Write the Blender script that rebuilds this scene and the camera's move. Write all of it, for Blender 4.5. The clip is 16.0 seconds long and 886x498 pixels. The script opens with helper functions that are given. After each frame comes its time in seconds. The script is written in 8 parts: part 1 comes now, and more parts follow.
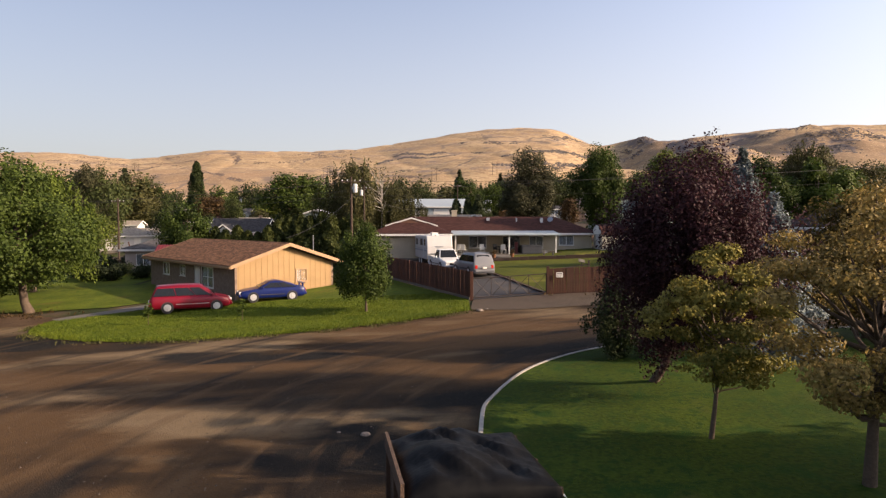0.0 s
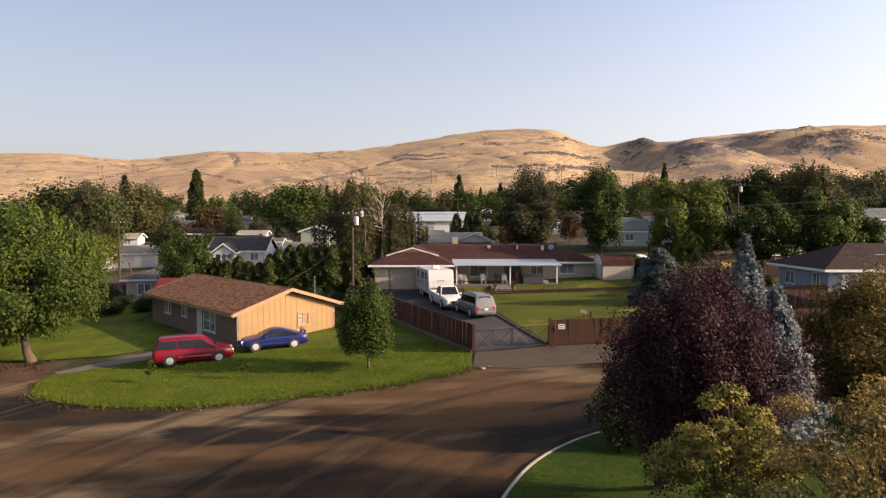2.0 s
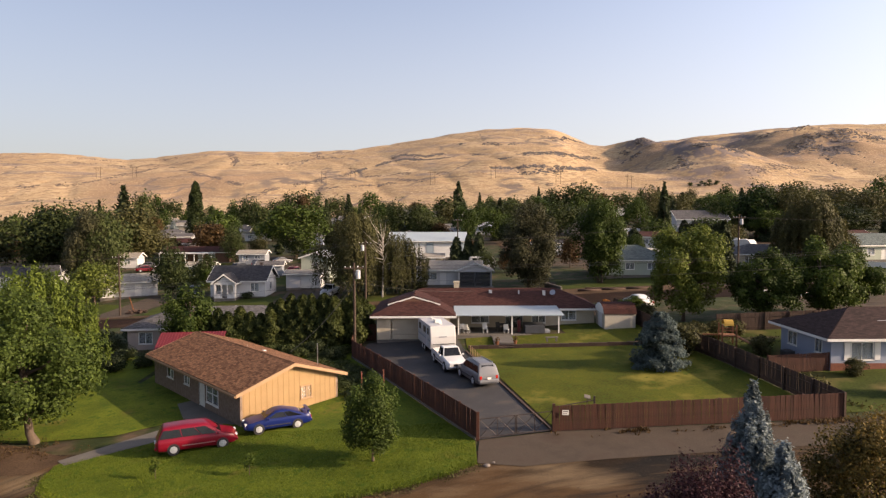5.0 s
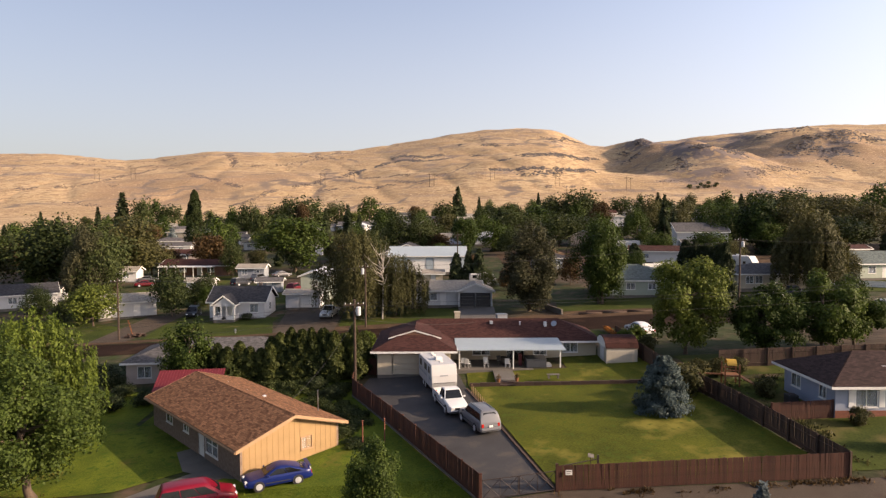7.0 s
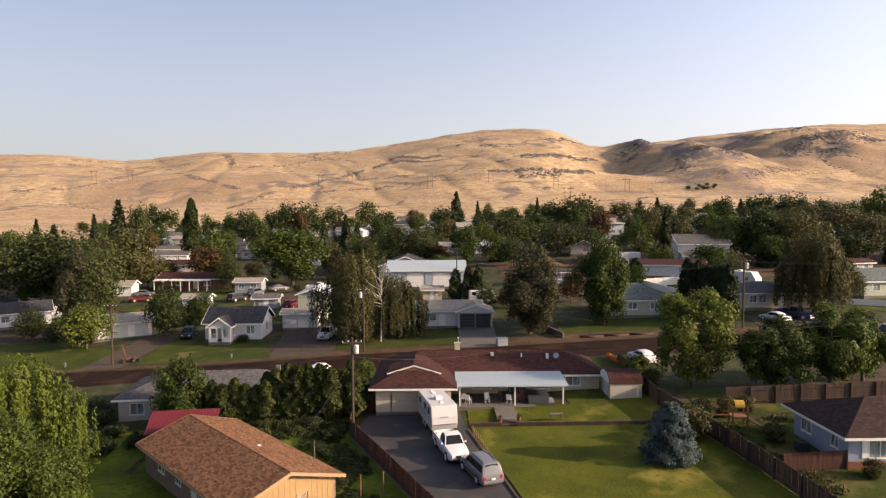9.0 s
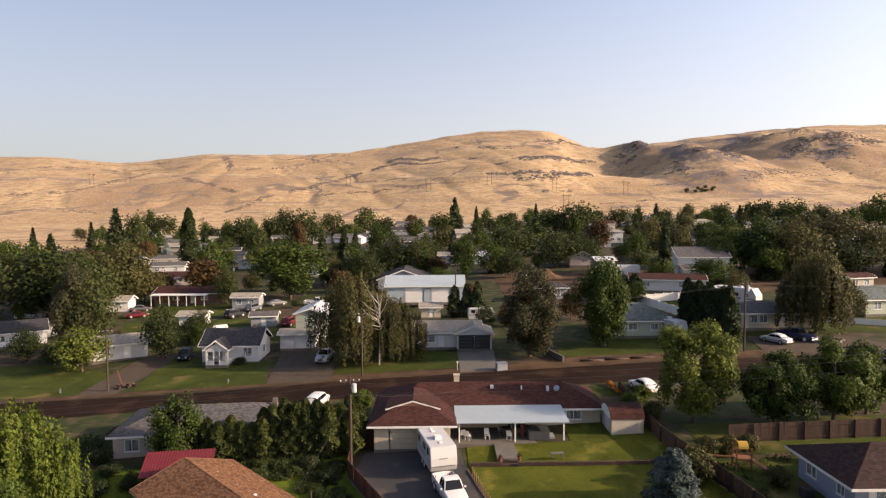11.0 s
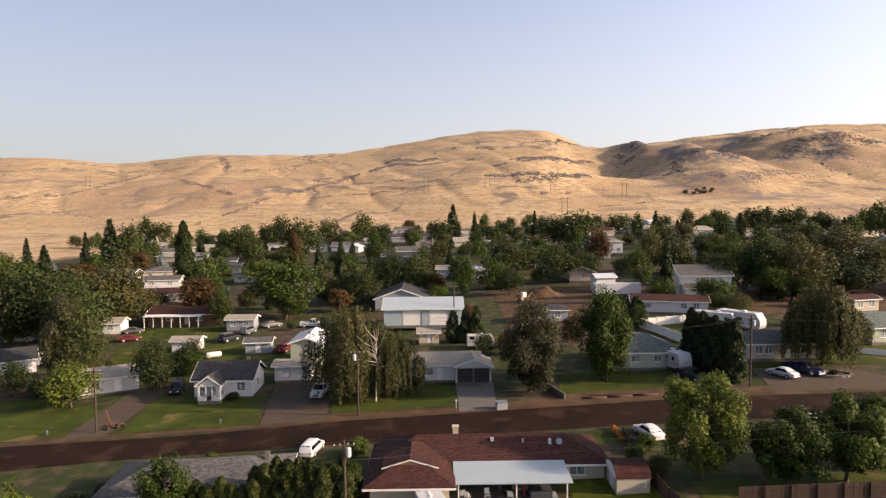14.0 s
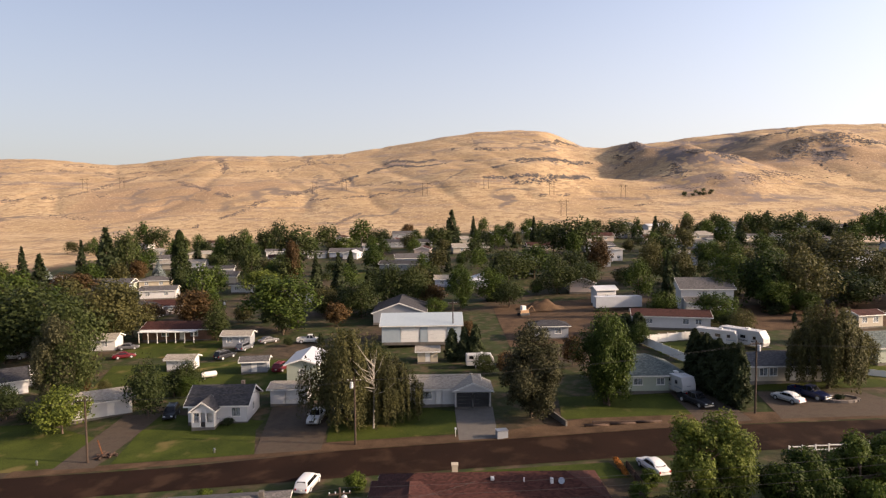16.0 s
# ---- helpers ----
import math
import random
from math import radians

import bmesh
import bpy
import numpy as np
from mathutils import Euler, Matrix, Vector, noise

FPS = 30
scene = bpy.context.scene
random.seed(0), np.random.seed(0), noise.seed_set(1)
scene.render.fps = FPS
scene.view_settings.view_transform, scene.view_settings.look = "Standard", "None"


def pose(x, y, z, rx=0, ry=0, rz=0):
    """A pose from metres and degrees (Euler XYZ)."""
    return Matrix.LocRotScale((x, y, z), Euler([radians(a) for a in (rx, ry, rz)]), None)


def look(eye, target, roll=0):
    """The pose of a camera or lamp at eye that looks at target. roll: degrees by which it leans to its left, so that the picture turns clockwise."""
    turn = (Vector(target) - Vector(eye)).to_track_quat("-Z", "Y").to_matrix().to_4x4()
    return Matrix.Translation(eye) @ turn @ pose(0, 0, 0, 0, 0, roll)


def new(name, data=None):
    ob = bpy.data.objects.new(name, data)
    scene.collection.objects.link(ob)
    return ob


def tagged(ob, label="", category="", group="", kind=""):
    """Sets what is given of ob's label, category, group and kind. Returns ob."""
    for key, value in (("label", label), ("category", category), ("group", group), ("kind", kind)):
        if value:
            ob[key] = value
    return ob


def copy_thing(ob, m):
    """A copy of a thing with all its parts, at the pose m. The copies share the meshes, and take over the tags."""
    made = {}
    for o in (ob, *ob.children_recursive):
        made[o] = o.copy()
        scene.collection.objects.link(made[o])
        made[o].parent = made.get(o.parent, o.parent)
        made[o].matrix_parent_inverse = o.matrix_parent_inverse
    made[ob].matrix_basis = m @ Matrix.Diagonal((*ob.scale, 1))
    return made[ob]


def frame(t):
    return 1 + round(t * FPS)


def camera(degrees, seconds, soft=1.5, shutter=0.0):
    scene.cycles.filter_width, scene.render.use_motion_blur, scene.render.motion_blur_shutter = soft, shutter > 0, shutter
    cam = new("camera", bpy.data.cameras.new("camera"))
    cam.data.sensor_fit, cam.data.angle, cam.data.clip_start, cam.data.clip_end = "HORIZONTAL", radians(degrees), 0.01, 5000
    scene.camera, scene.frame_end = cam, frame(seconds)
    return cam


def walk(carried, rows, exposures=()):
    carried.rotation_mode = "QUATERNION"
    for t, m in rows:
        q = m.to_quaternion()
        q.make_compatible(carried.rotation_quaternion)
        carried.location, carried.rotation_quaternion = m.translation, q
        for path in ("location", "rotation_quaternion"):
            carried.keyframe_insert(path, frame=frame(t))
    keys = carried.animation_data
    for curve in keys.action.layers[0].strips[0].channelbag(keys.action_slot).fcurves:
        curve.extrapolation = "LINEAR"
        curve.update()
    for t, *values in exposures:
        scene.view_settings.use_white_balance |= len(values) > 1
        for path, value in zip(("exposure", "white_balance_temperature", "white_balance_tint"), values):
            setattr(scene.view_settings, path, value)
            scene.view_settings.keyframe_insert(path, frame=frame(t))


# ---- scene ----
cam = camera(71.0, 16.0, soft=1.3)
METRES, EYE, TILT, LEAN, TURN = 29.5, 5.5, -2.5, 0.0, 0.0
ROWS = [
    (0.0, 0.0, 0.0, 0.0, 0.0, 0.0, -0.0),
    (0.5, -0.0007, 0.0001, 0.0183, -0.02, 0.01, -0.01),
    (1.0, -0.0021, -0.0004, 0.0478, -0.04, -0.0, -0.0),
    (1.5, -0.0032, -0.0004, 0.0781, -0.04, -0.05, 0.01),
    (2.0, -0.0054, -0.001, 0.1086, -0.05, -0.07, 0.03),
    (2.5, -0.0074, -0.0013, 0.139, -0.08, -0.1, 0.05),
    (3.0, -0.0098, -0.0003, 0.1696, -0.11, -0.14, 0.07),
    (3.5, -0.0117, 0.0029, 0.2006, -0.13, -0.16, 0.1),
    (4.0, -0.0129, 0.003, 0.2312, -0.14, -0.24, 0.12),
    (6.5, -0.0198, 0.0088, 0.3856, -0.22, -0.44, 0.12),
    (7.0, -0.0212, 0.0162, 0.4151, -0.25, -0.47, 0.15),
    (7.5, -0.0226, 0.0261, 0.4443, -0.29, -0.52, 0.17),
    (8.0, -0.0239, 0.0381, 0.474, -0.33, -0.55, 0.2),
    (8.5, -0.0248, 0.0528, 0.5035, -0.37, -0.57, 0.23),
    (9.0, -0.0257, 0.069, 0.5331, -0.41, -0.59, 0.25),
    (11.5, -0.0258, 0.1061, 0.6769, -0.58, -0.59, 0.4),
    (12.0, -0.0256, 0.1177, 0.7062, -0.62, -0.63, 0.42),
    (12.5, -0.0251, 0.1324, 0.736, -0.64, -0.66, 0.45),
    (13.0, -0.0245, 0.1486, 0.7661, -0.67, -0.69, 0.48),
    (13.5, -0.0238, 0.1666, 0.796, -0.71, -0.73, 0.5),
    (14.0, -0.0232, 0.1845, 0.826, -0.72, -0.8, 0.52),
    (14.5, -0.0226, 0.2019, 0.8558, -0.76, -0.84, 0.54),
    (15.0, -0.022, 0.2187, 0.8856, -0.79, -0.88, 0.57),
    (15.5, -0.0217, 0.2347, 0.9151, -0.82, -0.89, 0.6),
    (16.0, -0.021, 0.2498, 0.9447, -0.84, -0.88, 0.63),
]
walk(cam, [(t, pose(0, 0, EYE, TILT, LEAN, TURN) @ pose(METRES * x, METRES * y, METRES * z, 90 + pitch, roll, yaw)) for t, x, y, z, yaw, pitch, roll in ROWS])

# ---- world, sun, exposure ----
SUN_AZ, SUN_EL = 103.0, 21.0  # clockwise from +y; degrees above the horizon
world = bpy.data.worlds.new("sky_world")
scene.world = world
world.use_nodes = True
wn = world.node_tree.nodes
sky = wn.new("ShaderNodeTexSky")
sky.sky_type = 'NISHITA'
sky.sun_disc = False
sky.sun_elevation, sky.sun_rotation = radians(SUN_EL), radians(SUN_AZ)
sky.altitude, sky.air_density, sky.dust_density, sky.ozone_density = 300, 0.82, 3.6, 1.0
wn["Background"].inputs[1].default_value = 0.139
# smoke haze: the same pale veil all round, thickest at the horizon
wl = world.node_tree.links
wco, wsep, wramp, wmix = wn.new("ShaderNodeTexCoord"), wn.new("ShaderNodeSeparateXYZ"), wn.new("ShaderNodeMapRange"), wn.new("ShaderNodeMix")
wl.new(wco.outputs["Generated"], wsep.inputs[0])
wl.new(wsep.outputs["Z"], wramp.inputs[0])
wramp.inputs[1].default_value, wramp.inputs[2].default_value, wramp.inputs[3].default_value, wramp.inputs[4].default_value = 0.0, 0.42, 0.72, 0.09
wmix.data_type = 'RGBA'
wl.new(wramp.outputs[0], wmix.inputs[0])
wl.new(sky.outputs[0], wmix.inputs[6])
wmix.inputs[7].default_value = (2.86, 2.85, 2.70, 1)
# dust scatters forward: the sky brightens evenly towards the sun's side
wdot, wglow, wtint = wn.new("ShaderNodeVectorMath"), wn.new("ShaderNodeMapRange"), wn.new("ShaderNodeVectorMath")
wdot.operation, wtint.operation = 'DOT_PRODUCT', 'SCALE'
wglow.interpolation_type = 'SMOOTHSTEP'
wglow.inputs[1].default_value, wglow.inputs[2].default_value, wglow.inputs[3].default_value, wglow.inputs[4].default_value = -1.0, 0.75, 0.74, 1.30
wl.new(wco.outputs["Generated"], wdot.inputs[0])
wl.new(wdot.outputs["Value"], wglow.inputs[0])
wl.new(wmix.outputs[2], wtint.inputs[0])
wl.new(wglow.outputs[0], wtint.inputs["Scale"])
wl.new(wtint.outputs[0], wn["Background"].inputs[0])
lamp = bpy.data.lights.new("sun", 'SUN')
scene.view_settings.exposure = 0.95
scene.view_settings.use_white_balance = True
scene.view_settings.white_balance_temperature, scene.view_settings.white_balance_tint = 6900, 18
lamp.energy, lamp.angle, lamp.color = 4.9, radians(0.6), (1.0, 0.80, 0.57)
sun = new("sun", lamp)
sa, se = radians(SUN_AZ), radians(SUN_EL)
sun_dir = Vector((math.sin(sa) * math.cos(se), math.cos(sa) * math.cos(se), math.sin(se)))
sun.matrix_world = look(sun_dir * 300, (0, 0, 0))
wdot.inputs[1].default_value = sun_dir

# ---- materials ----
SURFACE_SCALE, LEAFAGE = 0.75, 0.90  # even factors on every paint, stone and leaf colour, lowered against strong sky fill


def mat(name, color, rough=0.8, var=0.25, scale=6.0, fine=40.0, bump=0.15, metal=0.0, spread=0.0, island=0.0, tint=None, coat=0.0, spec=0.4, worn=SURFACE_SCALE):
    """A surface with blotches and grain at two scales; spread varies it from object to object, island from piece to piece."""
    m = bpy.data.materials.new(name)
    m.use_nodes = True
    n, l = m.node_tree.nodes, m.node_tree.links
    b = n["Principled BSDF"]
    b.inputs["Roughness"].default_value, b.inputs["Metallic"].default_value = rough, metal
    b.inputs["Coat Weight"].default_value = coat
    b.inputs["Specular IOR Level"].default_value = spec
    # worn is that even factor on the base colour
    color = [c * worn for c in color]
    tint = tint and [c * worn for c in tint]
    co = n.new("ShaderNodeTexCoord")
    big, small = n.new("ShaderNodeTexNoise"), n.new("ShaderNodeTexNoise")
    big.inputs["Scale"].default_value, small.inputs["Scale"].default_value = scale, fine
    big.inputs["Detail"].default_value = 5
    small.inputs["Detail"].default_value = 3
    for t in (big, small):
        l.new(co.outputs["Object"], t.inputs["Vector"])
    add = n.new("ShaderNodeMath")
    add.operation = 'ADD'
    l.new(big.outputs["Fac"], add.inputs[0])
    l.new(small.outputs["Fac"], add.inputs[1])
    src = add.outputs[0]
    for amount, node, out in ((spread, "ShaderNodeObjectInfo", "Random"), (island, "ShaderNodeNewGeometry", "Random Per Island")):
        if amount:
            info, mul, plus = n.new(node), n.new("ShaderNodeMath"), n.new("ShaderNodeMath")
            mul.operation, plus.operation = 'MULTIPLY_ADD', 'ADD'
            mul.inputs[1].default_value, mul.inputs[2].default_value = amount, -amount / 2
            l.new(info.outputs[out], mul.inputs[0])
            l.new(src, plus.inputs[0])
            l.new(mul.outputs[0], plus.inputs[1])
            src = plus.outputs[0]
    ramp = n.new("ShaderNodeMapRange")
    ramp.inputs[1].default_value, ramp.inputs[2].default_value = 0.6, 1.4
    l.new(src, ramp.inputs[0])
    mix = n.new("ShaderNodeMix")
    mix.data_type = 'RGBA'
    dark = [c * (1 - var) for c in color]
    light = [min(1, c * (1 + var)) for c in color] if tint is None else list(tint)
    mix.inputs[6].default_value, mix.inputs[7].default_value = (*dark, 1), (*light, 1)
    l.new(ramp.outputs[0], mix.inputs[0])
    l.new(mix.outputs[2], b.inputs["Base Color"])
    if bump:
        bp = n.new("ShaderNodeBump")
        bp.inputs["Strength"].default_value, bp.inputs["Distance"].default_value = bump, 0.03
        l.new(small.outputs["Fac"], bp.inputs["Height"])
        l.new(bp.outputs[0], b.inputs["Normal"])
    return m


def shingles(name, color, light, w=0.32, h=0.16):
    """Asphalt shingles: rows of tabs, each of its own shade, on a slope whose own x runs along the eave and y up the slope."""
    m = mat(name, color, 0.92, 0.3, 1.5, 60, 0.3, spec=0.15)
    n, l = m.node_tree.nodes, m.node_tree.links
    b = n["Principled BSDF"]
    co = next(k for k in n if k.bl_idname == "ShaderNodeTexCoord")
    br = n.new("ShaderNodeTexBrick")
    br.inputs["Scale"].default_value = 1.0
    br.inputs["Brick Width"].default_value, br.inputs["Row Height"].default_value = w, h
    br.inputs["Mortar Size"].default_value = 0.008
    br.inputs["Mortar Smooth"].default_value = 0.3
    br.inputs["Color1"].default_value = (*[c * 0.58 for c in color], 1)
    br.inputs["Color2"].default_value = (*light, 1)
    br.inputs["Mortar"].default_value = (*[c * 0.45 for c in color], 1)
    l.new(co.outputs["Object"], br.inputs["Vector"])
    old = b.inputs["Base Color"].links[0].from_socket
    mix = n.new("ShaderNodeMix")
    mix.data_type, mix.blend_type = 'RGBA', 'MIX'
    mix.inputs[0].default_value = 0.8
    l.new(old, mix.inputs[6])
    l.new(br.outputs["Color"], mix.inputs[7])
    l.new(mix.outputs[2], b.inputs["Base Color"])
    return m


def leafy(name, color, tint, rough=0.6):
    """Leaves, each a shade of its own, letting a little light through."""
    m = mat(name, color, rough, 0.35, 0.6, 8, 0, island=0.32, spread=0.35, tint=tint, spec=0.12, worn=LEAFAGE)
    n, l = m.node_tree.nodes, m.node_tree.links
    b, out = n["Principled BSDF"], n["Material Output"]
    tr, mx = n.new("ShaderNodeBsdfTranslucent"), n.new("ShaderNodeMixShader")
    mx.inputs[0].default_value = 0.28
    l.new(b.inputs["Base Color"].links[0].from_socket, tr.inputs[0])
    l.new(b.outputs[0], mx.inputs[1])
    l.new(tr.outputs[0], mx.inputs[2])
    l.new(mx.outputs[0], out.inputs[0])
    return m


def pane_glass(name, color=(0.5, 0.55, 0.6), rough=0.03):
    m = bpy.data.materials.new(name)
    m.use_nodes = True
    b = m.node_tree.nodes["Principled BSDF"]
    b.inputs["Base Color"].default_value = (*color, 1)
    b.inputs["Roughness"].default_value = rough
    b.inputs["Transmission Weight"].default_value = 0.75
    b.inputs["IOR"].default_value = 1.45
    return m


M = dict(
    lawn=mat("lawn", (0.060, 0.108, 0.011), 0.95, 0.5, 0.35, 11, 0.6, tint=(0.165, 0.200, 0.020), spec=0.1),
    # deeper green than lawn, with some tree shade put into its colour
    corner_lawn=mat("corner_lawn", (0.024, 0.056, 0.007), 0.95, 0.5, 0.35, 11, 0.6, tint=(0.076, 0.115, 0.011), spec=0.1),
    patio_metal=mat("patio_metal", (0.34, 0.40, 0.43), 0.45, 0.08, 1.5, 25, 0.04),
    leaf_cotton=leafy("leaf_cotton", (0.026, 0.050, 0.010), (0.125, 0.152, 0.028)),
    upper_lawn=mat("upper_lawn", (0.042, 0.068, 0.007), 0.95, 0.5, 0.25, 9, 0.6, tint=(0.130, 0.136, 0.014), spec=0.1),
    far_lawn=mat("far_lawn", (0.024, 0.046, 0.007), 0.95, 0.4, 0.2, 7, 0.4, tint=(0.080, 0.098, 0.016), spec=0.1),
    asphalt=mat("asphalt", (0.062, 0.060, 0.061), 0.85, 0.3, 0.5, 30, 0.3, spec=0.15),
    street=mat("street", (0.012, 0.0062, 0.0042), 0.95, 0.35, 0.15, 14, 0.3, tint=(0.030, 0.0145, 0.0090), spec=0.08),
    concrete=mat("concrete", (0.125, 0.113, 0.10), 0.85, 0.25, 1.2, 30, 0.2),
    kerb=mat("kerb", (0.40, 0.375, 0.34), 0.8, 0.3, 2.0, 30, 0.2),
    gravel=mat("gravel", (0.085, 0.066, 0.050), 0.95, 0.4, 0.6, 22, 0.6, spec=0.15),
    dirt=mat("dirt", (0.066, 0.040, 0.024), 0.95, 0.5, 0.4, 12, 0.5, tint=(0.150, 0.096, 0.058), spec=0.1),
    tan_siding=mat("tan_siding", (0.335, 0.215, 0.098), 0.75, 0.16, 1.2, 30, 0.1),
    tan_groove=mat("tan_groove", (0.285, 0.178, 0.080), 0.8, 0.2, 1.2, 30, 0.1),
    tan_trim=mat("tan_trim", (0.36, 0.225, 0.125), 0.7, 0.12, 2, 30, 0.1),
    brick_wall=mat("brick_wall", (0.20, 0.12, 0.085), 0.9, 0.45, 4, 18, 0.4, tint=(0.33, 0.25, 0.2)),
    brown_roof=shingles("brown_roof", (0.128, 0.060, 0.030), (0.245, 0.125, 0.066)),
    maroon_roof=shingles("maroon_roof", (0.042, 0.0165, 0.0140), (0.066, 0.027, 0.0225)),
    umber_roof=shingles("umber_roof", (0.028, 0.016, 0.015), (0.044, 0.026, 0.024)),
    grey_roof=shingles("grey_roof", (0.075, 0.072, 0.074), (0.12, 0.115, 0.116)),
    dark_roof=shingles("dark_roof", (0.035, 0.035, 0.040), (0.06, 0.06, 0.066)),
    pale_roof=shingles("pale_roof", (0.27, 0.245, 0.21), (0.29, 0.265, 0.225)),
    green_roof=shingles("green_roof", (0.085, 0.105, 0.10), (0.13, 0.155, 0.15)),
    red_metal=mat("red_metal", (0.15, 0.020, 0.026), 0.55, 0.15, 2, 20, 0.05),
    white_metal=mat("white_metal", (0.52, 0.54, 0.57), 0.4, 0.08, 1.5, 25, 0.04),
    shop_metal=mat("shop_metal", (0.34, 0.40, 0.44), 0.5, 0.08, 1.5, 25, 0.04),
    cream=mat("cream", (0.47, 0.41, 0.31), 0.75, 0.1, 1.5, 30, 0.08),
    white=mat("white", (0.76, 0.75, 0.72), 0.65, 0.07, 1.5, 30, 0.05),
    camper_white=mat("camper_white", (0.50, 0.50, 0.50), 0.45, 0.07, 1.5, 30, 0.03),
    white_siding=mat("white_siding", (0.56, 0.56, 0.57), 0.7, 0.08, 1.2, 25, 0.08),
    blue_siding=mat("blue_siding", (0.27, 0.31, 0.40), 0.7, 0.08, 1.2, 25, 0.08),
    beige_siding=mat("beige_siding", (0.42, 0.38, 0.31), 0.75, 0.1, 1.2, 25, 0.08),
    sage_siding=mat("sage_siding", (0.36, 0.40, 0.33), 0.75, 0.1, 1.2, 25, 0.08),
    grey_siding=mat("grey_siding", (0.25, 0.27, 0.30), 0.75, 0.1, 1.2, 25, 0.08),
    pink_siding=mat("pink_siding", (0.46, 0.38, 0.34), 0.75, 0.1, 1.2, 25, 0.08),
    brown_siding=mat("brown_siding", (0.17, 0.085, 0.055), 0.8, 0.2, 1.2, 25, 0.08),
    fence_wood=mat("fence_wood", (0.066, 0.022, 0.012), 0.85, 0.35, 2.2, 22, 0.3, spread=0.5),
    old_wood=mat("old_wood", (0.062, 0.036, 0.025), 0.9, 0.3, 2.2, 22, 0.3, spread=0.4),
    orange_wood=mat("orange_wood", (0.21, 0.085, 0.035), 0.8, 0.25, 2.2, 22, 0.2, spread=0.4),
    pole_wood=mat("pole_wood", (0.055, 0.036, 0.026), 0.9, 0.3, 3, 25, 0.3),
    bark=mat("bark", (0.10, 0.072, 0.052), 0.95, 0.35, 5, 25, 0.6),
    pale_bark=mat("pale_bark", (0.40, 0.37, 0.33), 0.85, 0.3, 3, 20, 0.3),
    iron=mat("iron", (0.045, 0.032, 0.028), 0.6, 0.4, 6, 40, 0.1, metal=0.3),
    steel=mat("steel", (0.45, 0.46, 0.48), 0.35, 0.1, 4, 30, 0.02, metal=0.9),
    rubber=mat("rubber", (0.018, 0.018, 0.019), 0.8, 0.2, 10, 60, 0.1),
    tarp=mat("tarp", (0.006, 0.006, 0.007), 0.5, 0.4, 2, 9, 0.2, tint=(0.010, 0.010, 0.010), spec=0.08),
    plank=mat("plank", (0.075, 0.045, 0.030), 0.9, 0.4, 3, 25, 0.4, spread=0.4),
    alloy=mat("alloy", (0.55, 0.56, 0.58), 0.4, 0.08, 5, 30, 0, metal=0.25),
    red_brick=mat("red_brick", (0.20, 0.072, 0.045), 0.9, 0.35, 4, 18, 0.3),
    dark=mat("dark", (0.03, 0.03, 0.032), 0.6, 0.2, 4, 30, 0.05),
    rock=mat("rock", (0.20, 0.17, 0.15), 0.95, 0.3, 3, 20, 0.5),
    wire=mat("wire", (0.03, 0.03, 0.03), 0.6, 0.1, 5, 30, 0),
    glass=pane_glass("glass"),
    car_glass=mat("car_glass", (0.010, 0.011, 0.013), 0.08, 0.2, 3, 30, 0, spec=0.28),
    red_light=mat("red_light", (0.45, 0.02, 0.015), 0.2, 0.05, 5, 30, 0, coat=0.6),
    lamp_glass=mat("lamp_glass", (0.75, 0.77, 0.8), 0.12, 0.05, 5, 30, 0, coat=0.6),
    curtain=mat("curtain", (0.55, 0.53, 0.5), 0.9, 0.1, 3, 30, 0.1),
    flowers=mat("flowers", (0.36, 0.13, 0.015), 0.8, 0.3, 3, 20, 0.3, island=0.6),
    yellow=mat("yellow", (0.42, 0.26, 0.03), 0.5, 0.1, 3, 30, 0),
    hot_tub=mat("hot_tub", (0.05, 0.055, 0.065), 0.6, 0.2, 3, 30, 0.05),
    leaf_green=leafy("leaf_green", (0.021, 0.043, 0.009), (0.073, 0.104, 0.019)),
    leaf_dark=leafy("leaf_dark", (0.018, 0.033, 0.011), (0.058, 0.072, 0.021)),
    leaf_lime=leafy("leaf_lime", (0.036, 0.066, 0.010), (0.098, 0.132, 0.020)),
    leaf_olive=leafy("leaf_olive", (0.040, 0.043, 0.015), (0.105, 0.100, 0.036)),
    leaf_gold=leafy("leaf_gold", (0.105, 0.100, 0.030), (0.41, 0.285, 0.095)),
    leaf_turning=leafy("leaf_turning", (0.090, 0.110, 0.022), (0.38, 0.31, 0.078)),
    leaf_amber=leafy("leaf_amber", (0.052, 0.058, 0.016), (0.26, 0.165, 0.042)),
    leaf_rust=leafy("leaf_rust", (0.052, 0.034, 0.015), (0.125, 0.075, 0.030)),
    leaf_plum=leafy("leaf_plum", (0.012, 0.0050, 0.0075), (0.060, 0.025, 0.030)),
    needle_dark=leafy("needle_dark", (0.018, 0.030, 0.013), (0.050, 0.064, 0.026)),
    needle_pine=leafy("needle_pine", (0.026, 0.032, 0.016), (0.074, 0.072, 0.036)),
    needle_blue=leafy("needle_blue", (0.105, 0.135, 0.135), (0.30, 0.35, 0.36)),
    needle_teal=leafy("needle_teal", (0.042, 0.064, 0.058), (0.105, 0.140, 0.135)),
    needle_arbor=leafy("needle_arbor", (0.022, 0.036, 0.010), (0.070, 0.082, 0.021)),
    blade=leafy("blade", (0.046, 0.092, 0.009), (0.132, 0.165, 0.015)),
)
PAINT = {}


def paint(color):
    if color not in PAINT:
        PAINT[color] = mat("car_paint", color, 0.34, 0.04, 1.5, 40, 0, coat=0.22, spec=0.2)
    return PAINT[color]


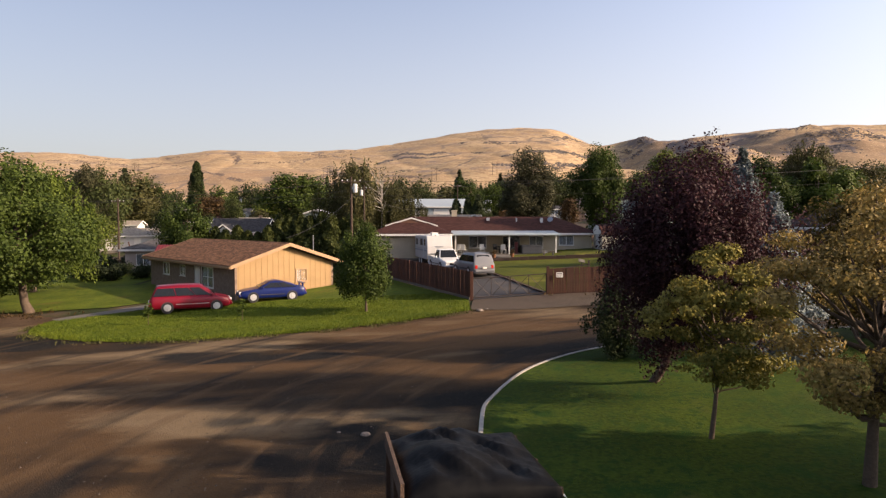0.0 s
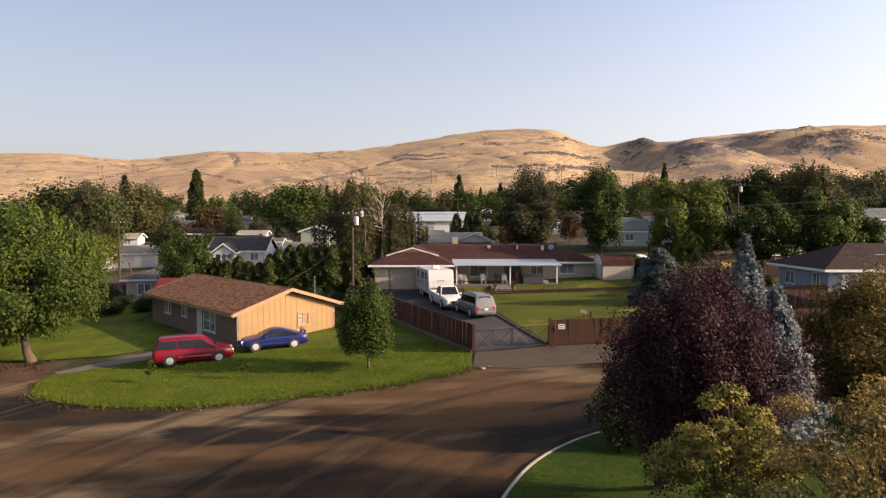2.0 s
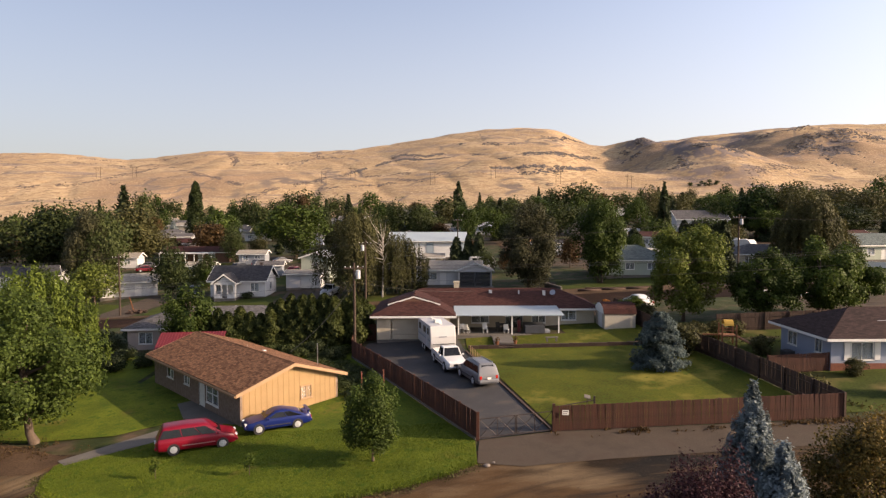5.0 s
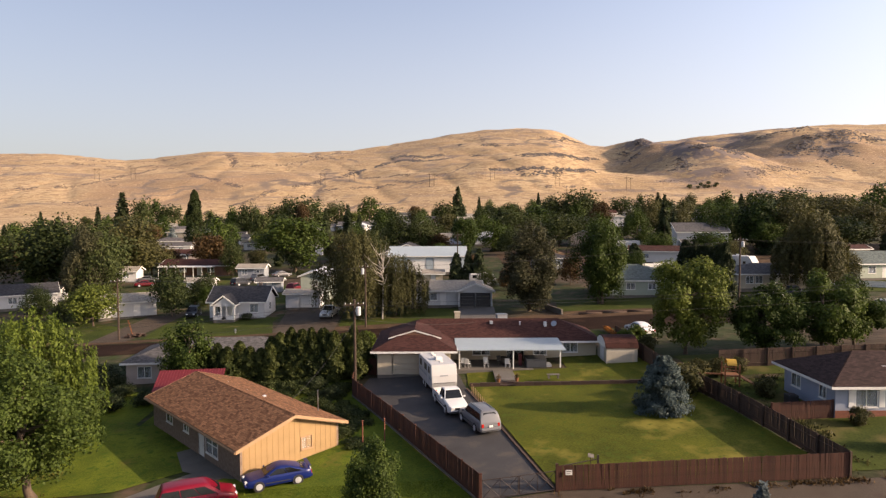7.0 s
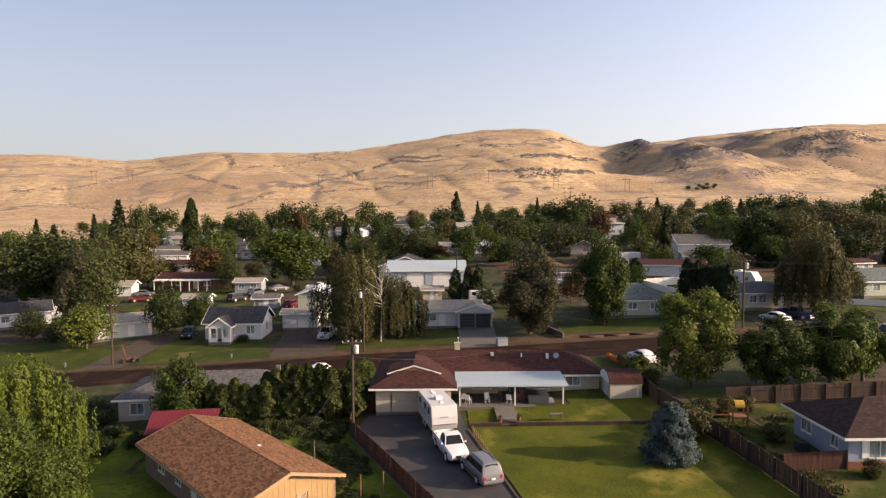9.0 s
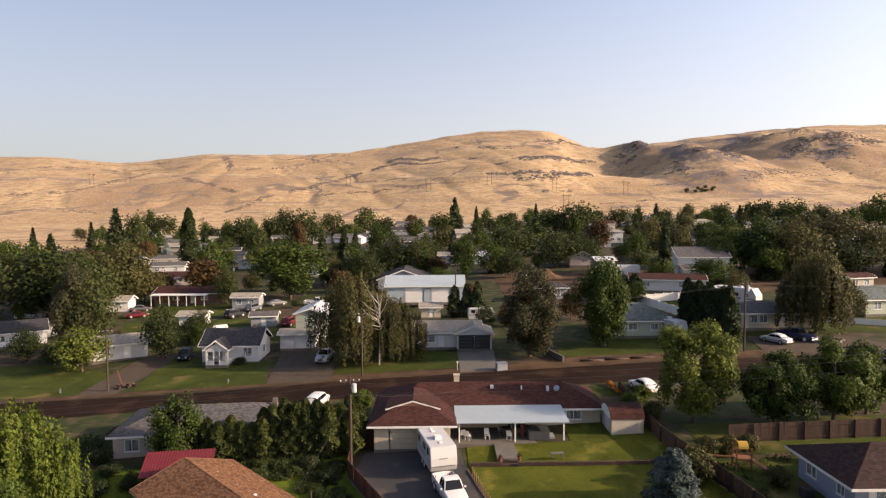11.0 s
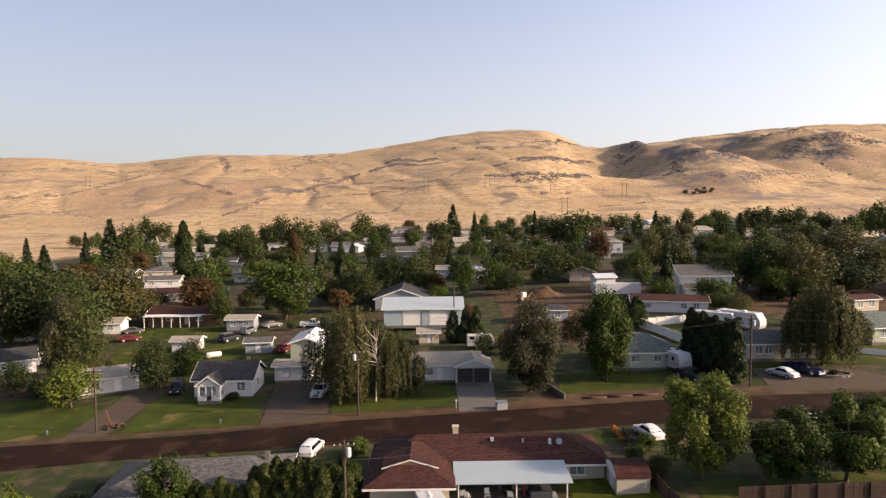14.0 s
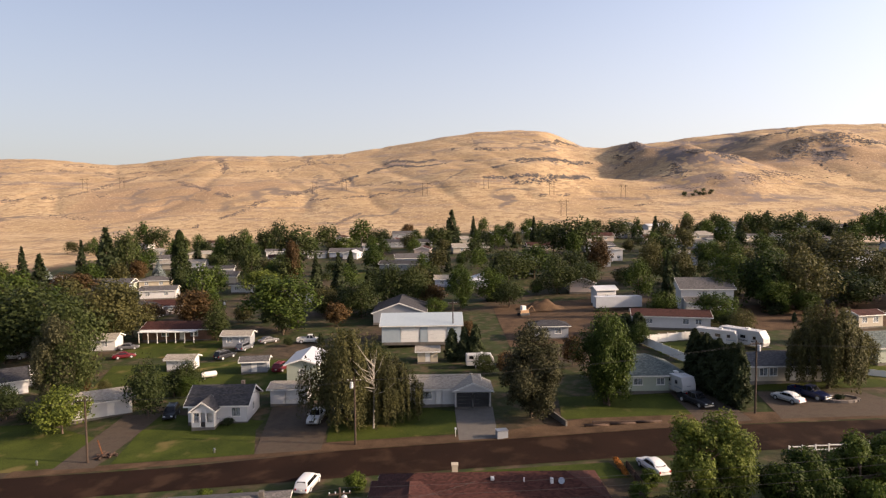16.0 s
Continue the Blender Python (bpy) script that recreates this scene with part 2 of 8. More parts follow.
# ---- mesh helpers ----
class Geo:
    """Vertices and faces gathered for one mesh."""

    def __init__(self):
        self.v, self.f = [], []

    def poly(self, pts):
        k = len(self.v)
        self.v += [tuple(p) for p in pts]
        self.f.append(tuple(range(k, k + len(pts))))
        return self

    def box(self, a, b):
        (x0, y0, z0), (x1, y1, z1) = a, b
        k = len(self.v)
        self.v += [(x0, y0, z0), (x1, y0, z0), (x1, y1, z0), (x0, y1, z0), (x0, y0, z1), (x1, y0, z1), (x1, y1, z1), (x0, y1, z1)]
        self.f += [tuple(k + i for i in q) for q in ((3, 2, 1, 0), (4, 5, 6, 7), (0, 1, 5, 4), (1, 2, 6, 5), (2, 3, 7, 6), (3, 0, 4, 7))]
        return self

    def prism(self, pts, axis, a, b):
        """A closed outline of (u, w) pairs swept from a to b along an axis: 'x' (u=y, w=z), 'y' (u=x, w=z), 'z' (u=x, w=y)."""
        put = {'x': lambda u, w, s: (s, u, w), 'y': lambda u, w, s: (u, s, w), 'z': lambda u, w, s: (u, w, s)}[axis]
        k, n = len(self.v), len(pts)
        self.v += [put(u, w, a) for u, w in pts] + [put(u, w, b) for u, w in pts]
        self.f += [tuple(range(k, k + n))[::-1], tuple(range(k + n, k + 2 * n))]
        self.f += [(k + i, k + (i + 1) % n, k + n + (i + 1) % n, k + n + i) for i in range(n)]
        return self

    def tube(self, path, radii, sides=8, cap=True):
        k0 = len(self.v)
        pts = [Vector(p) for p in path]
        for i, p in enumerate(pts):
            d = (pts[min(i + 1, len(pts) - 1)] - pts[max(i - 1, 0)]).normalized()
            u = d.orthogonal().normalized() if abs(d.z) < 0.95 else Vector((1, 0, 0))
            u = (u - d * u.dot(d)).normalized()
            w = d.cross(u)
            r = radii[i] if hasattr(radii, '__len__') else radii
            self.v += [tuple(p + (u * math.cos(2 * math.pi * j / sides) + w * math.sin(2 * math.pi * j / sides)) * r) for j in range(sides)]
        for i in range(len(pts) - 1):
            for j in range(sides):
                a, b = k0 + i * sides + j, k0 + i * sides + (j + 1) % sides
                self.f.append((a, b, b + sides, a + sides))
        if cap:
            self.f += [tuple(range(k0, k0 + sides))[::-1], tuple(range(len(self.v) - sides, len(self.v)))]
        return self

    def loft(self, rings, close=True):
        k, n = len(self.v), len(rings[0])
        for r in rings:
            self.v += [tuple(p) for p in r]
        for i in range(len(rings) - 1):
            for j in range(n):
                a, b = k + i * n + j, k + i * n + (j + 1) % n
                self.f.append((a, b, b + n, a + n))
        if close:
            self.f += [tuple(range(k, k + n))[::-1], tuple(range(len(self.v) - n, len(self.v)))]
        return self

    def mesh(self, name, material, smooth=False):
        me = bpy.data.meshes.new(name)
        me.from_pydata(self.v, [], self.f)
        bm = bmesh.new()
        bm.from_mesh(me)
        bmesh.ops.recalc_face_normals(bm, faces=bm.faces)
        bm.to_mesh(me)
        bm.free()
        me.materials.append(material)
        if smooth:
            me.polygons.foreach_set("use_smooth", [True] * len(me.polygons))
        return me


def part(name, geo, material, parent, label="", m=None, smooth=False, bevel=0.0):
    data = geo.mesh(name, material, smooth) if isinstance(geo, Geo) else geo
    ob = new(name, data)
    ob.parent = parent
    if m is not None:
        ob.matrix_basis = m
    if bevel:
        mod = ob.modifiers.new("bevel", 'BEVEL')
        mod.width, mod.segments, mod.limit_method = bevel, 2, 'ANGLE'
    return tagged(ob, label)


def thing(name, m, label, category, group="", kind=""):
    ob = new(name)
    ob.empty_display_size = 0.2
    ob.matrix_basis = m
    return tagged(ob, label, category, group, kind)


# ---- the lie of the land ----
KNOT_Y = [-60, 0, 30, 38, 50, 58, 63, 90, 104, 122, 150, 250, 600]
KNOT_Z = [0.2, 0.3, 0.4, 0.75, 1.25, 1.45, 1.75, 2.0, 2.4, 3.3, 4.9, 9.5, 24]


def ridge(u):
    """Height of the long ridge by its bearing x / y."""
    left = math.exp(-abs((u - 0.165) / 0.24) ** 2.6) if u < 0.165 else math.exp(-((u - 0.165) / 0.06) ** 2)
    s = min(1, max(0, (u - 0.20) / 0.44))
    return 157 + 43 * left + 49 * s * s * (3 - 2 * s) - 13 * math.exp(-((u + 0.50) / 0.09) ** 2) + 4 * math.exp(-((u + 0.36) / 0.05) ** 2)


HILLS = ((0.318, 1010, 46, 90, 45.0), (0.412, 860, 40, 75, 28.0), (0.475, 840, 62, 60, 17.0), (0.625, 960, 80, 110, 57.0), (0.17, 800, 80, 42, 13.0), (-0.42, 800, 130, 60, 9), (0.02, 760, 240, 40, 6),
         (-0.68, 860, 150, 80, 6), (0.25, 1160, 50, 120, -6))


def hill(x, y):
    if y < 560:
        return 0.0
    u = x / y
    v = min(1.0, (y - 560) / 760)
    rise = (0.62 * v + 0.38 * v * v * (3 - 2 * v)) * (ridge(u) - 24)
    # the lowland before the eastern cones
    e = min(1, max(0, (u - 0.20) / 0.10))
    rise *= 1 - 0.29 * e * e * (3 - 2 * e) * math.exp(-((v - 0.50) / 0.24) ** 2)
    if y > 1320:
        rise -= 0.10 * (y - 1320)
    for hu, hy, rx, ry, hh in HILLS:
        dx, dy = (x - hu * hy) / rx, (y - hy) / ry
        d = math.sqrt(dx * dx + dy * dy)
        if d < 2.4:
            k = 1 - d / 2.4
            rise += hh * (0.7 * k + 0.3 * k * k * (3 - 2 * k)) * (1 + 0.25 * noise.noise(Vector((x * 0.02, y * 0.02, hy))))
    p = Vector((x * 0.0045, y * 0.0045, 0.3))
    k = min(1, (y - 560) / 150)
    gully = abs(noise.noise(Vector((x * 0.012 + y * 0.004, y * 0.003, 5.0))))
    rise += k * (2.6 * noise.fractal(p * 2.2, 0.7, 2.2, 7) - 2.4 * (1 - gully) ** 12)
    # small terraces of rock along the slope
    q = (rise + 5 * noise.noise(Vector((x * 0.006, y * 0.002, 9)))) / 17.0
    rise += k * 1.5 * (math.floor(q) + min(1, (q - math.floor(q)) * 2.4) - q)
    return rise


def ground_z(x, y):
    return float(np.interp(y, KNOT_Y, KNOT_Z)) + 0.048 * 90 * math.tanh(x / 90) + hill(x, y)


def on(x, y, yaw=0.0, dz=0.0):
    """A pose on the ground."""
    return pose(x, y, ground_z(x, y) + dz, 0, 0, yaw)


def drape(name, outline, material, lift=0.03, parent=None, label="", category="", kind="structure", step=5.0):
    """A sheet with this outline laid over the ground."""
    bm = bmesh.new()
    bm.faces.new([bm.verts.new((x, y, 0)) for x, y in outline])
    xs, ys = [p[0] for p in outline], [p[1] for p in outline]
    cuts = [((0, k, 0), (0, 1, 0)) for k in KNOT_Y if min(ys) < k < max(ys)]
    cuts += [((k * step, 0, 0), (1, 0, 0)) for k in range(math.ceil(min(xs) / step), math.floor(max(xs) / step) + 1)]
    for co, no in cuts:
        bmesh.ops.bisect_plane(bm, geom=bm.verts[:] + bm.edges[:] + bm.faces[:], plane_co=co, plane_no=no, dist=1e-5)
    bmesh.ops.triangulate(bm, faces=bm.faces)
    for v in bm.verts:
        v.co.z = ground_z(v.co.x, v.co.y) + lift
    bmesh.ops.recalc_face_normals(bm, faces=bm.faces)
    for f in bm.faces:
        if f.normal.z < 0:
            f.normal_flip()
    me = bpy.data.meshes.new(name)
    bm.to_mesh(me)
    bm.free()
    me.materials.append(material)
    ob = new(name, me)
    ob.parent = parent
    return tagged(ob, label, category, kind=kind)


def smooth_line(pts, n=8):
    """A Catmull-Rom line through the points."""
    p = [Vector(q) for q in (pts[0], *pts, pts[-1])]
    out = []
    for i in range(1, len(p) - 2):
        for k in range(n):
            t = k / n
            out.append(0.5 * ((2 * p[i]) + (p[i + 1] - p[i - 1]) * t + (2 * p[i - 1] - 5 * p[i] + 4 * p[i + 1] - p[i + 2]) * t * t
                              + (3 * p[i] - p[i - 1] - 3 * p[i + 1] + p[i + 2]) * t ** 3))
    return [tuple(q) for q in out] + [tuple(p[-2])]

# ---- ground ----
def land_material():
    """Town earth and rough grass giving way to dry golden hills with sage, rock and tracks."""
    m = bpy.data.materials.new("land")
    m.use_nodes = True
    n, l = m.node_tree.nodes, m.node_tree.links
    b = n["Principled BSDF"]
    b.inputs["Roughness"].default_value = 0.95
    b.inputs["Specular IOR Level"].default_value = 0.15
    co = n.new("ShaderNodeTexCoord")

    def tex(scale, detail=6, stretch=(1, 1, 1)):
        mp, t = n.new("ShaderNodeMapping"), n.new("ShaderNodeTexNoise")
        mp.inputs["Scale"].default_value = stretch
        t.inputs["Scale"].default_value, t.inputs["Detail"].default_value = scale, detail
        l.new(co.outputs["Object"], mp.inputs[0])
        l.new(mp.outputs[0], t.inputs["Vector"])
        return t.outputs["Fac"]

    def ramp(src, a, c):
        r = n.new("ShaderNodeMapRange")
        r.interpolation_type = 'SMOOTHSTEP'
        r.inputs[1].default_value, r.inputs[2].default_value = a, c
        l.new(src, r.inputs[0])
        return r.outputs[0]

    def mix(fac, a, c):
        x = n.new("ShaderNodeMix")
        x.data_type = 'RGBA'
        l.new(fac, x.inputs[0])
        for k, s in ((6, a), (7, c)):
            if isinstance(s, tuple):
                x.inputs[k].default_value = (*s, 1)
            else:
                l.new(s, x.inputs[k])
        return x.outputs[2]

    def times(a, c):
        x = n.new("ShaderNodeMath")
        x.operation = 'MULTIPLY'
        l.new(a, x.inputs[0])
        l.new(c, x.inputs[1])
        return x.outputs[0]

    # dry grass colours desaturated, with some distance haze put into them
    gold = mix(ramp(tex(0.012), 0.35, 0.65), (0.285, 0.200, 0.110), (0.395, 0.292, 0.170))
    gold = mix(ramp(tex(0.11, 8), 0.40, 0.75), gold, (0.250, 0.168, 0.096))
    gold = mix(ramp(tex(0.0035, 4), 0.54, 0.66), gold, (0.225, 0.150, 0.092))
    # sage and rock lying along the contours
    for stretch, lo, hi, color in (((0.0030, 0.0008, 0.085), 0.56, 0.63, (0.17, 0.130, 0.110)), ((0.009, 0.002, 0.22), 0.58, 0.66, (0.155, 0.118, 0.098)), ((0.020, 0.004, 0.55), 0.58, 0.66, (0.215, 0.155, 0.110))):
        streak = times(ramp(tex(1.0, 7, stretch), lo, hi), ramp(tex(0.03, 7), 0.42, 0.58))
        gold = mix(streak, gold, color)
    for scale, stretch, lo, hi, color in ((0.35, (0.35, 0.12, 1.6), 0.50, 0.64, (0.225, 0.152, 0.092)), (0.9, (0.5, 0.2, 2.2), 0.56, 0.68, (0.43, 0.325, 0.200))):
        gold = mix(ramp(tex(scale, 5, stretch), lo, hi), gold, color)
    # brush along the branching gullies
    warp, vor, shift = n.new("ShaderNodeTexNoise"), n.new("ShaderNodeTexVoronoi"), n.new("ShaderNodeMix")
    warp.inputs["Scale"].default_value, warp.inputs["Detail"].default_value = 0.009, 5
    shift.data_type = 'RGBA'
    shift.inputs[0].default_value = 0.992
    vor.feature = 'DISTANCE_TO_EDGE'
    flat = n.new("ShaderNodeMapping")
    flat.inputs["Scale"].default_value = (0.0075, 0.0042, 0)
    l.new(co.outputs["Object"], flat.inputs[0])
    grow = n.new("ShaderNodeVectorMath")
    grow.operation = 'MULTIPLY_ADD'
    l.new(co.outputs["Object"], warp.inputs["Vector"])
    l.new(warp.outputs["Color"], grow.inputs[0])
    grow.inputs[1].default_value = (1.3, 1.3, 0)
    l.new(flat.outputs[0], grow.inputs[2])
    l.new(grow.outputs[0], vor.inputs["Vector"])
    vor.inputs["Scale"].default_value = 1.0
    line = times(ramp(vor.outputs["Distance"], 0.028, 0.008), ramp(tex(0.008, 5), 0.46, 0.58))
    gold = mix(line, gold, (0.15, 0.115, 0.090))
    gold = mix(times(ramp(tex(0.0045, 3), 0.60, 0.68), ramp(tex(0.06, 8), 0.42, 0.56)), gold, (0.16, 0.125, 0.108))
    east = n.new("ShaderNodeSeparateXYZ")
    l.new(co.outputs["Object"], east.inputs[0])
    # basalt outcrops, their colour greyed in place of haze
    basalt = times(times(ramp(east.outputs["X"], 240, 330), ramp(east.outputs["Z"], 70, 100)), ramp(tex(0.014, 8, (1.0, 0.4, 1.0)), 0.53, 0.57))
    gold = mix(times(basalt, ramp(tex(0.10, 7), 0.40, 0.47)), gold, (0.125, 0.103, 0.098))
    spots = ramp(tex(0.25, 4, (1, 0.6, 1)), 0.62, 0.70)
    gold = mix(times(spots, ramp(tex(0.006, 3), 0.45, 0.6)), gold, (0.16, 0.12, 0.07))
    town = mix(ramp(tex(0.05), 0.38, 0.52), (0.048, 0.035, 0.023), (0.024, 0.033, 0.009))
    town = mix(ramp(tex(0.5, 4), 0.45, 0.75), town, (0.080, 0.055, 0.036))
    sep = n.new("ShaderNodeSeparateXYZ")
    l.new(co.outputs["Object"], sep.inputs[0])
    add = n.new("ShaderNodeMath")
    add.operation = 'MULTIPLY_ADD'
    l.new(tex(0.01, 4), add.inputs[0])
    add.inputs[1].default_value = 120
    l.new(sep.outputs["Y"], add.inputs[2])
    west, more = n.new("ShaderNodeMapRange"), n.new("ShaderNodeMath")
    west.inputs[1].default_value, west.inputs[2].default_value, west.inputs[3].default_value, west.inputs[4].default_value = -140, -240, 0, 220
    l.new(sep.outputs["X"], west.inputs[0])
    l.new(west.outputs[0], more.inputs[0])
    l.new(add.outputs[0], more.inputs[1])
    l.new(mix(ramp(more.outputs[0], 470, 520), town, gold), b.inputs["Base Color"])
    bp = n.new("ShaderNodeBump")
    bp.inputs["Strength"].default_value, bp.inputs["Distance"].default_value = 0.5, 1.5
    l.new(tex(0.2, 8), bp.inputs["Height"])
    l.new(bp.outputs[0], b.inputs["Normal"])
    return m


def ground_sheet():
    ys = sorted(set([-60, -30, -10] + list(range(0, 110, 5)) + KNOT_Y + list(range(110, 260, 10)) + list(range(260, 560, 20)) + list(range(560, 1420, 7)) + list(range(1420, 3600, 120))))
    ss = [k / 170 for k in range(-170, 171)]
    verts = []
    for y in ys:
        half = 130 + max(0, y) * 0.98
        for s in ss:
            x = half * s
            verts.append((x, y, ground_z(x, y)))
    w = len(ss)
    faces = [(j * w + i, j * w + i + 1, (j + 1) * w + i + 1, (j + 1) * w + i) for j in range(len(ys) - 1) for i in range(w - 1)]
    me = bpy.data.meshes.new("ground")
    me.from_pydata(verts, [], faces)
    me.materials.append(land_material())
    me.polygons.foreach_set("use_smooth", [True] * len(me.polygons))
    return tagged(new("ground", me), "earth and dry grass running up into bare golden hills", "ground", kind="structure")


ground_sheet()
def road_material():
    """Worn asphalt with brown dust and gravel drifted over it in long streaks."""
    m = mat("dusty_road", (0.018, 0.0140, 0.0092), 0.92, 0.4, 0.22, 30, 0.8, tint=(0.066, 0.037, 0.0150), spec=0.12)
    n, l = m.node_tree.nodes, m.node_tree.links
    b = n["Principled BSDF"]
    co = next(k for k in n if k.bl_idname == "ShaderNodeTexCoord")
    old = b.inputs["Base Color"].links[0].from_socket
    # tyre tracks sweep round the corner lawn: distance from its middle, and the way round it
    sep, dx, dy, rad, ang, arc = n.new("ShaderNodeSeparateXYZ"), n.new("ShaderNodeMath"), n.new("ShaderNodeMath"), n.new("ShaderNodeVectorMath"), n.new("ShaderNodeMath"), n.new("ShaderNodeCombineXYZ")
    shift = n.new("ShaderNodeVectorMath")
    shift.operation, rad.operation, ang.operation = 'SUBTRACT', 'LENGTH', 'ARCTAN2'
    shift.inputs[1].default_value = (12, 12, 0.4)
    l.new(co.outputs["Object"], shift.inputs[0])
    l.new(shift.outputs[0], sep.inputs[0])
    l.new(shift.outputs[0], rad.inputs[0])
    l.new(sep.outputs["X"], ang.inputs[0])
    l.new(sep.outputs["Y"], ang.inputs[1])
    dx.operation = 'MULTIPLY'
    dx.inputs[1].default_value = 1.6
    l.new(ang.outputs[0], dx.inputs[0])
    dy.operation = 'MULTIPLY'
    dy.inputs[1].default_value = 0.55
    l.new(rad.outputs["Value"], dy.inputs[0])
    l.new(dy.outputs[0], arc.inputs[0])
    l.new(dx.outputs[0], arc.inputs[1])
    for scale, stretch, lo, hi, color in ((0.13, (0.5, 1.3, 1), 0.42, 0.52, (0.076, 0.043, 0.0185)), (0.17, (0.45, 1.2, 1), 0.53, 0.62, (0.150, 0.106, 0.060)),
                                          (0.20, (0.5, 1.1, 1), 0.54, 0.61, (0.0090, 0.0080, 0.0068)), (1.15, "arc", 0.50, 0.66, (0.016, 0.0122, 0.0090)), (2.3, "arc", 0.54, 0.74, (0.088, 0.054, 0.027)),
                                          (14, (1, 1, 1), 0.60, 0.72, (0.026, 0.020, 0.016)), (30, (1, 1, 1), 0.66, 0.72, (0.15, 0.115, 0.085))):
        mp, t, r, x = n.new("ShaderNodeMapping"), n.new("ShaderNodeTexNoise"), n.new("ShaderNodeMapRange"), n.new("ShaderNodeMix")
        mp.inputs["Scale"].default_value, mp.inputs["Location"].default_value = (1, 1, 1) if stretch == "arc" else stretch, (scale * 40, color[0] * 90, 0)
        t.inputs["Scale"].default_value, t.inputs["Detail"].default_value = scale, 6
        r.inputs[1].default_value, r.inputs[2].default_value = lo, hi
        x.data_type = 'RGBA'
        l.new(arc.outputs[0] if stretch == "arc" else co.outputs["Object"], mp.inputs[0])
        l.new(mp.outputs[0], t.inputs["Vector"])
        l.new(t.outputs["Fac"], r.inputs[0])
        l.new(r.outputs[0], x.inputs[0])
        l.new(old, x.inputs[6])
        x.inputs[7].default_value = (*color, 1)
        old = x.outputs[2]
    l.new(old, b.inputs["Base Color"])
    return m


def patchy(m, color, scale, lo, hi):
    """Lays patches of another colour, dry or darker, over a material."""
    n, l = m.node_tree.nodes, m.node_tree.links
    b = n["Principled BSDF"]
    co = next(k for k in n if k.bl_idname == "ShaderNodeTexCoord")
    t, r, x = n.new("ShaderNodeTexNoise"), n.new("ShaderNodeMapRange"), n.new("ShaderNodeMix")
    t.inputs["Scale"].default_value, t.inputs["Detail"].default_value = scale, 8
    r.inputs[1].default_value, r.inputs[2].default_value = lo, hi
    x.data_type = 'RGBA'
    l.new(co.outputs["Object"], t.inputs["Vector"])
    l.new(t.outputs["Fac"], r.inputs[0])
    l.new(r.outputs[0], x.inputs[0])
    l.new(b.inputs["Base Color"].links[0].from_socket, x.inputs[6])
    x.inputs[7].default_value = (*color, 1)
    l.new(x.outputs[2], b.inputs["Base Color"])


patchy(M["upper_lawn"], (0.155, 0.134, 0.026), 0.33, 0.55, 0.72)
patchy(M["upper_lawn"], (0.048, 0.068, 0.008), 1.7, 0.55, 0.70)
patchy(M["lawn"], (0.105, 0.088, 0.020), 0.45, 0.60, 0.76)
patchy(M["lawn"], (0.036, 0.070, 0.007), 1.9, 0.54, 0.70)
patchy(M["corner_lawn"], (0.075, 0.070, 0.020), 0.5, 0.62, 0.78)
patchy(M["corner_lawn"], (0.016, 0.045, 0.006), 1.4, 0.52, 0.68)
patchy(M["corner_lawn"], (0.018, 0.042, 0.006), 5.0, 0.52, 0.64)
patchy(M["far_lawn"], (0.105, 0.085, 0.030), 0.22, 0.57, 0.70)
patchy(M["asphalt"], (0.085, 0.068, 0.054), 0.5, 0.54, 0.72)
patchy(M["gravel"], (0.055, 0.040, 0.030), 0.6, 0.50, 0.68)
patchy(M["street"], (0.034, 0.019, 0.0115), 0.25, 0.52, 0.66)
M["road"] = road_material()
drape("road", [(-90, -50), (90, -50), (90, 35.6), (24, 35.6), (6.5, 36.5), (1.5, 35.5), (-40, 39.5), (-90, 44)], M["road"], 0.02, label="worn asphalt road under drifts of brown dust", category="road")
drape("gravel_apron", [(1.5, 33.9), (4, 33.2), (8.5, 33.6), (24, 34.2), (60, 34.5), (60, 37.5), (24.6, 37.5), (6.2, 37.7), (1.8, 37.0)], M["gravel"], 0.05, label="grey gravel strip before the fence and gate", category="gravel")
drape("lawn", [*[p for p in smooth_line([(-23.2, 36.2), (-22.3, 33.4), (-20.5, 31.9), (-17, 30.3), (-13.1, 29.6), (-9, 29.8), (-5.2, 30.7), (-1.5, 32.0), (1.5, 33.9)], 6)], (1.55, 36.9), (-8.9, 58), (-9.2, 66), (-26, 66), (-26, 52), (-15.5, 43.3), (-22.5, 37.8)], M["lawn"], 0.06, label="mown green lawn round the tan house", category="lawn")
drape("lawn", [(-80, 48), (-34, 41.2), (-27.5, 40), (-22, 40.6), (-16.5, 44.5), (-26.5, 53), (-27, 62), (-80, 66)], M["lawn"], 0.06, label="green lawn in the shade of the big trees", category="lawn")
drape("driveway_pad", [(-23.4, 36.9), (-22.6, 36.2), (-15.2, 41.8), (-15.5, 44.2), (-18, 42.6)], M["concrete"], 0.075, label="grey concrete driveway beside the tan house", category="driveway")
KERB = smooth_line([(0.55, -12), (0.6, 8), (0.9, 15.4), (1.45, 17.8), (2.75, 20.5), (4.5, 22.4), (6.6, 23.6), (10, 24.4), (20, 25), (70, 25.4)], 6)
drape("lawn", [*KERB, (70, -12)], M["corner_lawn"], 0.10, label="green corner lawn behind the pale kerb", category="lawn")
kg = Geo()
rings = []
for i, (x, y) in enumerate(KERB):
    a, c = Vector(KERB[max(0, i - 1)]), Vector(KERB[min(len(KERB) - 1, i + 1)])
    d = (c - a).normalized()
    nx, ny = -d.y, d.x
    z = ground_z(x, y)
    rings.append([(x + nx * o, y + ny * o, z + h) for o, h in ((0.0, 0.0), (-0.01, 0.11), (-0.03, 0.13), (-0.12, 0.13), (-0.14, 0.0))])
